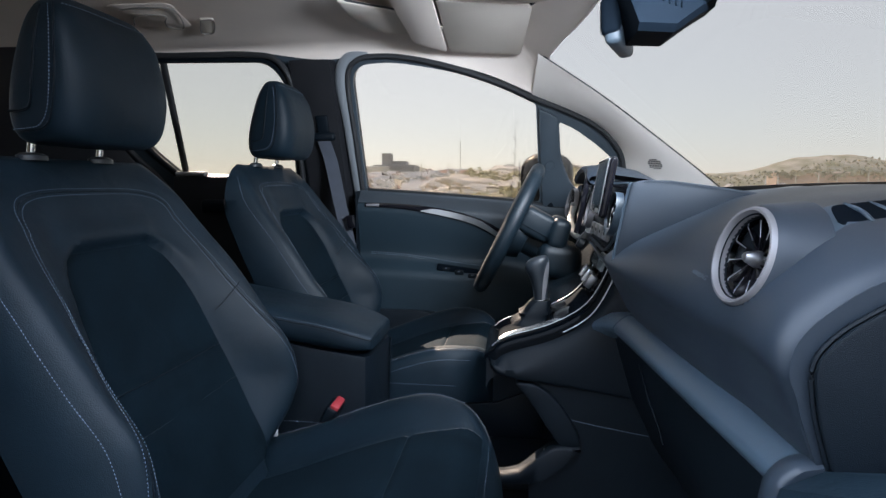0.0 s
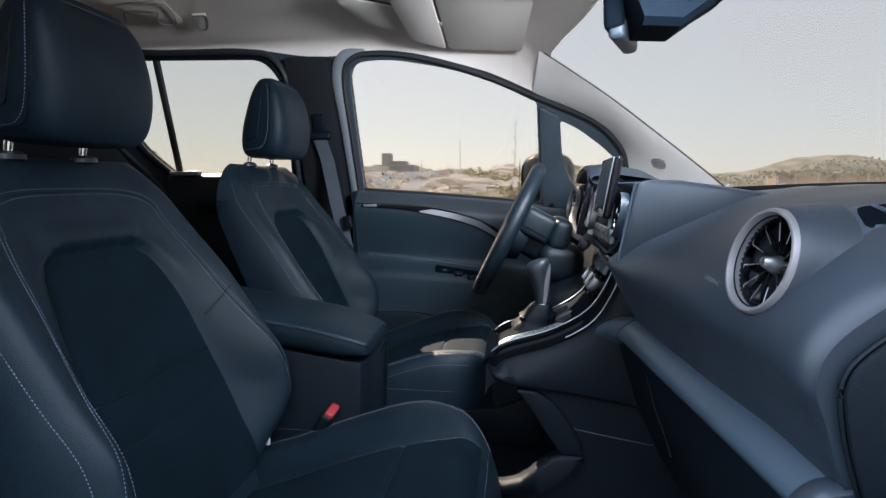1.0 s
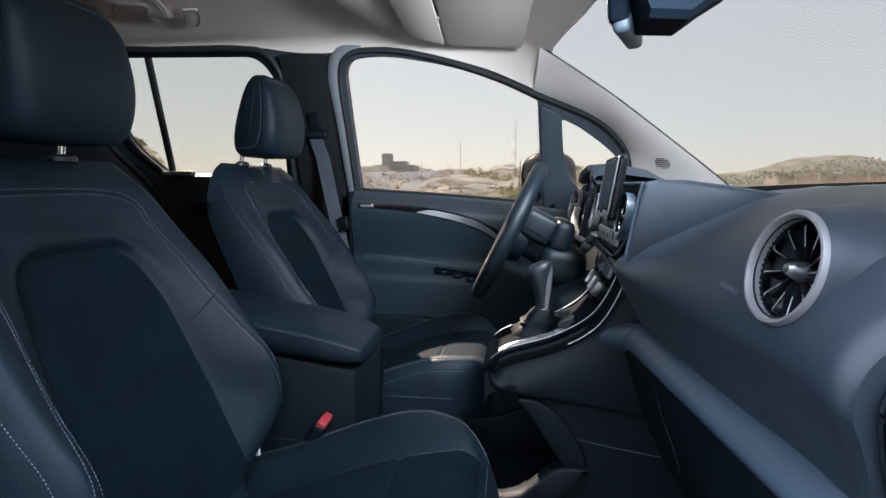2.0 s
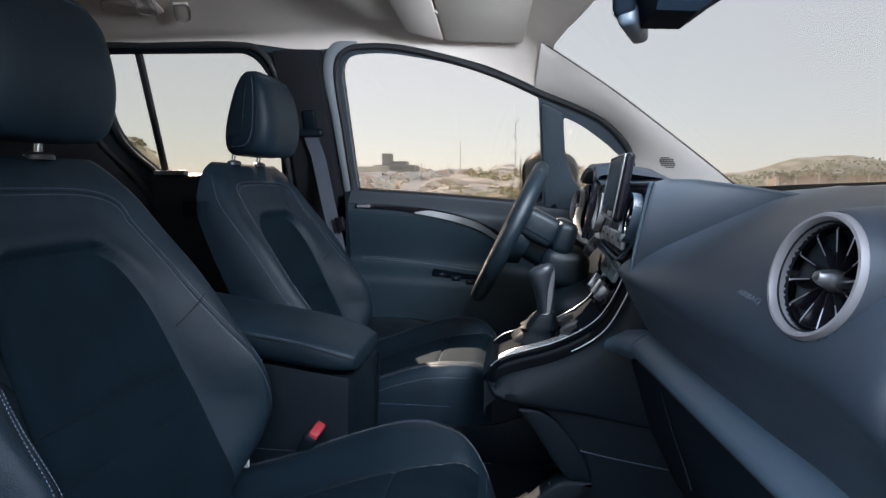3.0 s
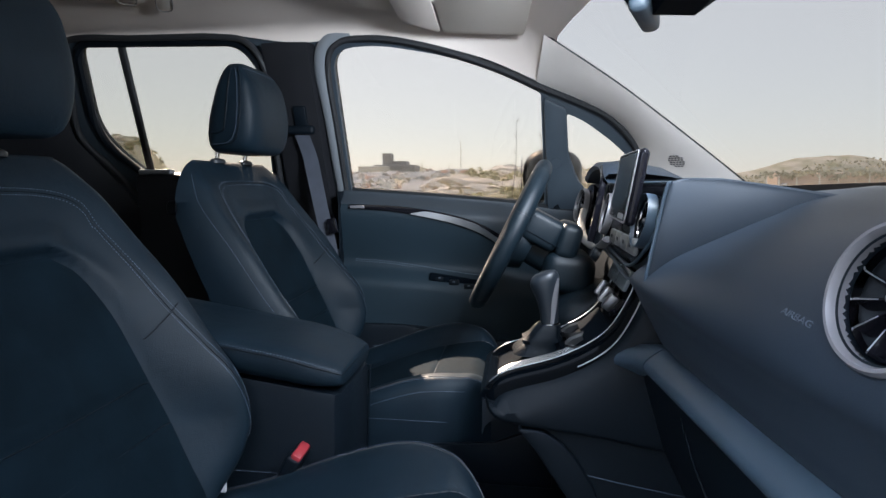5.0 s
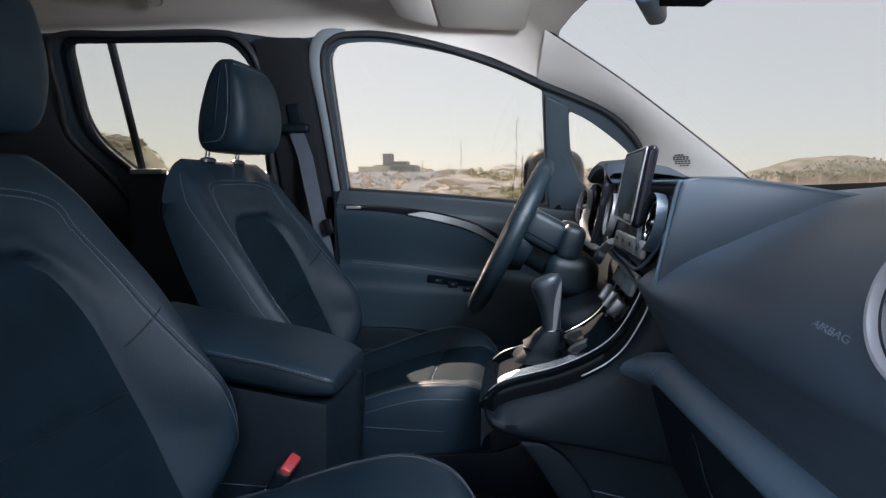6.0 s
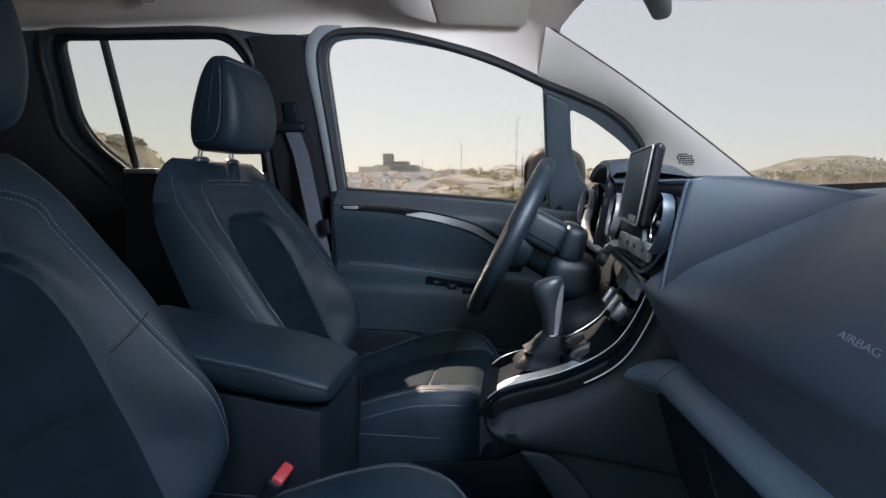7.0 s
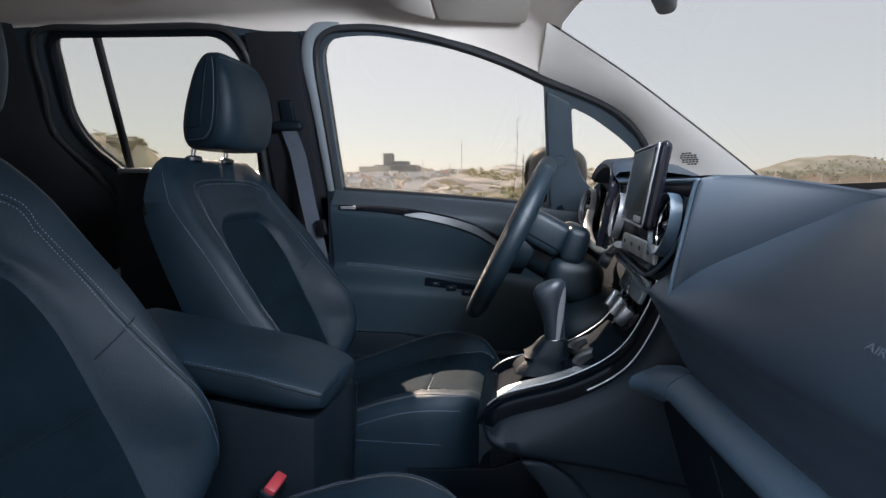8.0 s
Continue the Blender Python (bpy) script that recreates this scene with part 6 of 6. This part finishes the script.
part("mirror_stem", bm, HARD, rvm)
bm = bmesh.new()
rings = []
for x, zt, zb, a, b in ((0.185, 1.66, 1.62, 1.12, 1.25), (0.208, 1.66, 1.560, 1.115, 1.255), (0.218, 1.65, 1.534, 1.112, 1.258), (0.285, 1.62, 1.530, 1.115, 1.255), (0.330, 1.60, 1.562, 1.12, 1.25), (0.362, 1.59, 1.580, 1.14, 1.23)):
    rings.append([Vector((x, y, z)) for y, z in ((a, zt), (a, zb + 0.012), (a + 0.015, zb), (b - 0.015, zb), (b, zb + 0.012), (b, zt))])
hs = part("sensor_housing", loft(bm, rings), DECKM, rvm, "dark ribbed camera and rain-sensor housing", 25)
for k in range(9):
    bm = bmesh.new()
    rbox(bm, (0.205 + 0.011 * k, 1.1135, 1.616 - 0.004 * k), (0.004, 0.004, 0.030), 0.001, 1)
    part("housing_rib", bm, DECKM, hs)

# ---- outside mirror and the open passenger door ----
om = thing("outside_mirror", "dark door mirror seen through the glass", "door mirror", (0.09, 2.06, 1.20))
bm = bmesh.new()
rings = []
for k in range(13):
    t = k / 12
    y = 2.00 + 0.24 * t
    g = (1 - abs(2 * t - 1) ** 4) ** 0.5
    rings.append([Vector((0.105 + 0.095 * math.cos(w) * (0.3 + 0.7 * g), y, 1.272 + (0.03 + 0.062 * g) * math.copysign(abs(math.sin(w)) ** 0.6, math.sin(w)))) for w in (2 * math.pi * j / 24 for j in range(24))])
part("mirror_shell", loft(bm, rings), MIRRORSHELL, om, "dark grey mirror shell", 60)
bm = bmesh.new()
slab(bm, round_poly([(0.006, 2.04, 1.205), (0.006, 2.20, 1.205), (0.008, 2.20, 1.340), (0.008, 2.04, 1.340)], 0.025, 5), Vector((-0.003, 0, 0)))
part("mirror_glass", bm, MIRRORM, om, "mirror glass")
bm = bmesh.new()
tube(bm, [(0.13, 1.955, 1.16), (0.11, 2.03, 1.18), (0.09, 2.08, 1.21)], [0.035, 0.03, 0.025], 10)
part("mirror_arm", bm, HARD, om)

pd = thing("open_door", "open passenger door with rounded black inner trim", "car door", (0.42, 0.1, 0.42))
rings = []
for k in range(15):
    t = k / 14
    y = 0.448 - 0.95 * t
    x0 = 0.200 + 0.26 * t
    q = math.sqrt(max(0.0, 1 - max(0, 1 - t / 0.05) ** 2))
    zt = 0.978 + (0.070 + 0.03 * smooth(0, 0.15, t)) * (0.75 + 0.25 * q)
    rings.append([Vector((x0 + 0.16, y, zt - 0.02)), Vector((x0 + 0.10, y, zt)), Vector((x0 + 0.04, y, zt - 0.002)), Vector((x0 + 0.008, y, zt - 0.018)), Vector((x0, y, zt - 0.05)), Vector((x0 + 0.03, y, zt - 0.16)), Vector((x0 + 0.05, y, 0.45)), Vector((x0 + 0.16, y, 0.45))])
part("door_trim", loft(bmesh.new(), rings), LEATHER, pd, "rounded black inner trim", 50)
rings = [[Vector((0.345 + 0.22 * t, 0.372 - 0.95 * t, 0.36)), Vector((0.345 + 0.22 * t, 0.372 - 0.95 * t, 1.05)), Vector((0.42 + 0.22 * t, 0.372 - 0.95 * t, 1.0)), Vector((0.45 + 0.22 * t, 0.372 - 0.95 * t, 0.36))] for t in (0, 0.5, 1)]
part("door_skin", loft(bmesh.new(), rings), PAINT, pd, "pale grey door skin")


# ---- outdoors ----
def land(x, y):
    """The height of the ground: level by the car, rocky rises beyond, a harbour hollow to the left."""
    r = math.hypot(x, y)
    z = -0.02
    n = noise.noise(Vector((x * 0.05, y * 0.05, 3.1)))
    n2 = noise.noise(Vector((x * 0.17, y * 0.17, 7.7)))
    n3 = noise.noise(Vector((x * 0.6, y * 0.6, 1.7)))
    w = smooth(9, 30, r) * smooth(0, 12, y)
    a = x / max(y, 1.0)
    z += w * (0.22 * n2 + 0.30 * n)
    rise = smooth(-0.19, -0.05, a) * (1 - smooth(0.15, 0.25, a)) * smooth(18, 46, y) * (1 - smooth(55, 90, y))
    z += rise * (1.85 + 0.8 * n2 + 0.75 * n3)
    z -= 3.2 * smooth(60, 150, y) + 1.6 * smooth(20, 60, y) * smooth(-0.12, -0.22, a) * smooth(-0.5, -0.35, a)
    z += 9.3 * smooth(140, 300, y) * smooth(-0.48, -0.37, a) * (1 - smooth(-0.10, 0.03, a)) * (1 - smooth(330, 460, y))      # the town's slope
    hill = math.exp(-(((x + 60.5) / 16.5) ** 2 + ((y - 62) / 16) ** 2))
    z += (5.6 + 2.6 * n2 + 1.5 * n3) * smooth(0.18, 0.55, hill)
    return z


gx = np.concatenate([-np.geomspace(3000, 150, 14), np.linspace(-130, 130, 170), np.geomspace(150, 3000, 14)])
gy = np.concatenate([-np.geomspace(3000, 12, 14), np.linspace(-8, 110, 110), np.linspace(116, 470, 40), np.geomspace(500, 4500, 14)])
grid = bmesh.new()
loft(grid, [[Vector((x, y, land(x, y))) for x in gx] for y in gy], False, False)
ground = part("ground", grid, TURF)
tagged(ground, "rocky coastal ground with dry turf", "ground", kind="structure")
# unseen pad, added dark to cut light bounced up into the cabin
pad = part("pavement", slab(bmesh.new(), [(-7, -7, 0.004), (6, -7, 0.004), (6, 7.5, 0.004), (-7, 7.5, 0.004)], Vector((0, 0, -0.1))), ASPHALT)
tagged(pad, "unseen asphalt ground, kept dark to cut bounced light", "asphalt", kind="structure")

rng = random.Random(4)
# unseen dark bank, added behind the camera to hold back sky light
bank = bmesh.new()
loft(bank, [[Vector((x, -5.5 - 1.9 * k - 0.8 * noise.noise(Vector((x * 0.3, k, 0))), 11.5 * (k / 7) ** 0.9 + (0.9 * noise.noise(Vector((x * 0.4, k * 0.7, 5))) if k else -0.3))) for x in np.linspace(-45, 45, 80)] for k in range(8)], False, False)
tagged(part("sky_block_bank", bank, SKYBLOCK), "unseen dark bank added to hold back sky light", "bank", kind="structure")


def boulder(x, y, sx, sy, sz, seed, mat=ROCK, rough=0.14):
    """A rounded, cracked slab of granite sunk in the turf."""
    bm = bmesh.new()
    bmesh.ops.create_icosphere(bm, subdivisions=3, radius=1)
    for v in bm.verts:
        n = noise.noise(v.co * 1.3 + Vector((seed, 0, 0))) * 0.35 + noise.noise(v.co * 3.6 + Vector((0, seed, 0))) * rough
        v.co = Vector((v.co.x * sx, v.co.y * sy, v.co.z * sz)) * (1 + n)
        v.co += Vector((x, y, land(x, y) - sz * 0.25))
    ob = part("boulder", bm, mat, None, "", 30)
    return tagged(ob, "pale weathered granite outcrop in dry turf", "boulder", "granite outcrops")


for k in range(190):
    y = rng.uniform(20, 62)
    a = rng.uniform(-0.26, 0.16)
    s = rng.uniform(0.35, 1.25) * y / 45
    boulder(a * y, y, s * 1.6, s, s * rng.uniform(0.35, 0.65), k, ROCK, 0.32)
for k in range(90):
    x, y = -62 + rng.gauss(0, 10), 60 + rng.gauss(0, 9)
    s = rng.uniform(0.7, 1.7)
    boulder(x, y, s * 1.4, s, s * rng.uniform(0.5, 0.8), 100 + k, HEATH, 0.4)
bm = bmesh.new()
for k in range(900):
    if k % 3:
        y = rng.uniform(20, 66)
        x = rng.uniform(-0.30, 0.2) * y
    else:
        x, y = -62 + rng.gauss(0, 11), 60 + rng.gauss(0, 10)
    for j in range(9):
        cx, cy = x + rng.gauss(0, 0.5), y + rng.gauss(0, 0.5)
        c = Vector((cx, cy, land(cx, cy) + rng.uniform(-0.05, 0.14)))
        d = Vector((rng.gauss(0, 1), rng.gauss(0, 1), rng.gauss(0, 0.6))).normalized() * 0.22
        e = d.cross(Vector((rng.gauss(0, 1), rng.gauss(0, 1), rng.gauss(0, 1)))).normalized() * 0.16
        bm.faces.new([bm.verts.new(c + q) for q in (d, e, -d, -e)])
scrub = part("scrub", bm, SHRUB)
tagged(scrub, "low olive scrub among the rocks", "scrub", kind="stuff")

# bare shrub by the mirror
shrub = thing("bare_shrub", "thin leafless shrub twigs beside the car", "shrub", (-0.02, 5.2, 0))
for k, (x, y, h, lean) in enumerate(((-0.06, 5.2, 1.78, 0.02), (0.10, 5.3, 1.66, 0.10), (-0.02, 5.0, 1.30, -0.10))):
    bm = bmesh.new()
    pts = [Vector((x + lean * t + 0.02 * math.sin(9 * t + k), y, h * t)) for t in np.linspace(0, 1, 14)]
    tube(bm, pts, [0.0052 * (1 - 0.7 * i / 13) for i in range(14)], 6)
    for i in range(5, 14):
        d = Vector((rng.uniform(-0.035, 0.035), rng.uniform(-0.03, 0.03), 0.035))
        tube(bm, [pts[i], pts[i] + d], [0.003, 0.0018], 5)
    part("twig", bm, BARK, shrub)

# far hills
def ridge(name, x0, x1, y, height, label, mat, seed, base=-6):
    rings = []
    for k in range(220):
        t = k / 219
        x = x0 + (x1 - x0) * t
        row = []
        for j in range(9):
            u = j / 8
            n = noise.noise(Vector((x * 0.012, seed, 0))) * 0.5 + noise.noise(Vector((x * 0.05, u * 2, seed))) * 0.22 + noise.noise(Vector((x * 0.2, u * 5, seed))) * 0.14
            row.append(Vector((x, y + 60 * (u - 0.5), base + (height(t) * (1 + 0.35 * n) - base) * math.sin(math.pi * (0.06 + 0.88 * u)) ** 0.7)))
        rings.append(row)
    ob = part(name, loft(bmesh.new(), rings, False, False), mat)
    return tagged(ob, label, "hill", kind="structure")


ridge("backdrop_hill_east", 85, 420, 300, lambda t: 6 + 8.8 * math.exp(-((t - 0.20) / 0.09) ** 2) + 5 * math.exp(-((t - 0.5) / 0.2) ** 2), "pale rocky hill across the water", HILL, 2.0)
ridge("backdrop_hill_north", -150, 110, 480, lambda t: 9 + 7 * math.exp(-((t - 0.19) / 0.12) ** 2) + 2 * math.sin(9 * t), "low hazy hill behind the harbour town", TURF, 5.0)
bm = bmesh.new()
for k in range(3600):
    t = rng.random()
    x, y = 85 + 335 * t, 272 + rng.uniform(-4, 25)
    h = 4.6 + 7.6 * math.exp(-((t - 0.20) / 0.09) ** 2)
    c = Vector((x, y, rng.uniform(-1, 1) + h * rng.random() ** 0.6))
    d = Vector((rng.gauss(0, 1), 0, rng.gauss(0, 0.5))).normalized() * rng.uniform(0.3, 0.9)
    e = Vector((d.z, 0.2, -d.x)) * 0.6
    bm.faces.new([bm.verts.new(c + q) for q in (d, e, -d, -e)])
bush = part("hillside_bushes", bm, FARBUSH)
tagged(bush, "scattered bushes on the far hillside, paled for haze", "bushes", kind="stuff")


def house(x, y, z, w, d, h, roof, wall_m, roof_m, label):
    """A small gabled house with windows."""
    ob = thing("house", label, "house", (x, y, z), "harbour houses")
    bm = bmesh.new()
    loft(bm, [[Vector((x - w / 2, y - d / 2, z)), Vector((x + w / 2, y - d / 2, z)), Vector((x + w / 2, y + d / 2, z)), Vector((x - w / 2, y + d / 2, z))], [Vector((x - w / 2, y - d / 2, z + h)), Vector((x + w / 2, y - d / 2, z + h)), Vector((x + w / 2, y + d / 2, z + h)), Vector((x - w / 2, y + d / 2, z + h))]])
    if w < d:
        for s in (-1, 1):
            bm.faces.new([bm.verts.new(q) for q in ((x - w / 2, y + s * d / 2, z + h), (x + w / 2, y + s * d / 2, z + h), (x, y + s * d / 2, z + h + roof))])
    part("wall", bm, wall_m, ob)
    bm = bmesh.new()
    o = 0.3
    if w < d:
        ring = lambda yy: [Vector((x - w / 2 - o, yy, z + h - 0.2)), Vector((x, yy, z + h + roof)), Vector((x + w / 2 + o, yy, z + h - 0.2)), Vector((x, yy, z + h + roof - 0.25))]
        loft(bm, [ring(y - d / 2 - o), ring(y + d / 2 + o)])
    else:
        ring = lambda xx: [Vector((xx, y - d / 2 - o, z + h - 0.2)), Vector((xx, y, z + h + roof)), Vector((xx, y + d / 2 + o, z + h - 0.2)), Vector((xx, y, z + h + roof - 0.25))]
        loft(bm, [ring(x - w / 2 - o), ring(x + w / 2 + o)])
    part("roof", bm, roof_m, ob)
    n = max(1, int(w / 3))
    for k in range(n):
        part("window", rbox(bmesh.new(), (x - w / 2 + (k + 0.5) * w / n, y - d / 2 - 0.03, z + h * 0.55), (0.55, 0.12, 0.7), 0.03, 1), DARKGLASS, ob)
    return ob


KINDS = ("white weatherboard harbour house with a pitched roof", "cream weatherboard harbour house with a pitched roof", "red painted harbour shed with a pitched roof", "grey clad harbour shed with a pitched roof")
for k in range(190):
    y = rng.uniform(150, 310)
    a = rng.uniform(-0.36, -0.11) if k < 165 else rng.uniform(-0.11, 0.02)
    x = a * y
    w = rng.choice((2.0, 2.4, 2.8, 3.4, 4.2)) * (0.7 + y / 500)
    i = rng.choice((0, 0, 0, 0, 0, 1, 1, 3))
    j = rng.choice((0, 1, 1, 1, 1, 1))
    house(x, y, land(x, y) - 0.4, w, rng.choice((3, 4, 5)), rng.uniform(1.8, 2.8), rng.uniform(0.8, 1.5), WALLS[i], ROOFS[j], KINDS[i])
for a, y, w, h, i in ((-0.135, 170, 17, 3.0, 0), (-0.085, 175, 12, 3.4, 3), (-0.175, 165, 9, 3.6, 0)):
    house(a * y, y, land(a * y, y) - 0.3, w, 9, h, 2.0, WALLS[i], ROOFS[1], "long low boathouse with a grey roof")

fort = thing("fortress", "grey stone hill fortress with a square tower", "fortress", (-93, 420, 8))
bm = bmesh.new()
rbox(bm, (-107, 424, 9.2), (24, 22, 10.5), 0.6, 1)
part("west_bastion", bm, FORTLIT, fort, "stone bastion, its sunlight painted paler")
bm = bmesh.new()
rbox(bm, (-91.5, 424, 10.0), (32, 20, 11.0), 0.5, 1)
part("curtain_wall", bm, FORT, fort)
bm = bmesh.new()
rbox(bm, (-97.8, 421, 17.6), (7.0, 8, 13.0), 0.4, 1)
part("tower", bm, FORT, fort, "square stone tower")
bm = bmesh.new()
rbox(bm, (-88.4, 422, 15.6), (12, 10, 5.5), 0.4, 1)
part("upper_keep", bm, FORT, fort)
for k in range(7):
    part("window", rbox(bmesh.new(), (-103 + 4.2 * k, 413.8, 13.0), (0.9, 0.4, 1.4), 0.05, 1), DARKGLASS, fort)

# masts and boats
for k, (a, y, h) in enumerate(((-0.170, 140, 11), (-0.137, 150, 9.5), (-0.122, 150, 10.5), (-0.101, 140, 15.5), (-0.215, 160, 7), (-0.25, 160, 6), (-0.285, 165, 6))):
    boat = thing("moored_boat", "white sailing boat with a bare mast in the harbour", "boat", (a * y, y, -4.4), "moored boats")
    bm = bmesh.new()
    loft(bm, [[Vector((a * y + s * (3.4 - 0.8 * lv), y + 0.9 * (1 - abs(s) ** 2) * q * (0.6 + 0.4 * lv), -4.6 + 1.5 * lv)) for s, q in ((-1, 0), (-0.5, 1), (0.2, 1), (1, 0), (0.2, -1), (-0.5, -1))] for lv in (0, 1)])
    part("hull", bm, WALLS[0], boat, "white hull")
    bm = bmesh.new()
    tube(bm, [(a * y, y, -3.8), (a * y, y, -3.8 + h)], 0.09, 6)
    part("mast", bm, FORTLIT, boat)
long_house = thing("harbour_hall", "long terracotta quayside building", "building", (120, 240, -4), kind="structure")
bm = bmesh.new()
rbox(bm, (190, 245, 0.6), (176, 10, 10.5), 0.3, 1)
part("wall", bm, TERRA, long_house, "terracotta rendered wall")
bm = bmesh.new()
for k in range(1500):
    x = rng.uniform(96, 270)
    crest = 5.9 + 1.6 * noise.noise(Vector((x * 0.11, 2.0, 0))) + 0.8 * noise.noise(Vector((x * 0.5, 9.0, 0)))
    c = Vector((x, rng.uniform(236, 239.5), crest - abs(rng.gauss(0, 0.9))))
    d = Vector((rng.gauss(0, 1), 0, rng.gauss(0, 0.6))).normalized() * rng.uniform(0.3, 0.8)
    e = Vector((d.z, 0.2, -d.x)) * 0.7
    bm.faces.new([bm.verts.new(c + q) for q in (d, e, -d, -e)])
tagged(part("quayside_scrub", bm, FARBUSH), "olive scrub growing along the quayside building, paled for haze", "scrub", kind="stuff")
for k in range(16):
    x = 84 + 1.5 * k + rng.uniform(-0.6, 0.6)
    i = rng.choice((0, 0, 1, 3))
    house(x, 238 + rng.uniform(-4, 4), -4.2, rng.choice((2.4, 3.0, 3.6)), 4, rng.uniform(2.6, 5.0), rng.uniform(1.0, 1.7), WALLS[i], ROOFS[1], KINDS[i])
for k in range(13):
    x = 84 + 5.2 * k + rng.uniform(-2, 2)
    y = 205
    boat = thing("sail_boat", "small boat with a furled white sail along the quay", "boat", (x, y, -4), "quay boats")
    bm = bmesh.new()
    loft(bm, [[Vector((x + s * (2.2 - 0.5 * lv), y + 0.7 * q, -3.6 + 1.1 * lv)) for s, q in ((-1, 0), (-0.4, 1), (0.3, 1), (1, 0), (0.3, -1), (-0.4, -1))] for lv in (0, 1)])
    part("hull", bm, WALLS[0], boat, "white hull")
    bm = bmesh.new()
    h = rng.uniform(5.5, 8.5)
    slab(bm, [(x - 0.2, y, -2.2), (x + 0.9, y, -2.2), (x + 0.1, y, -2.2 + h)], Vector((0, 0.1, 0)))
    part("sail", bm, SAIL, boat, "white sail")
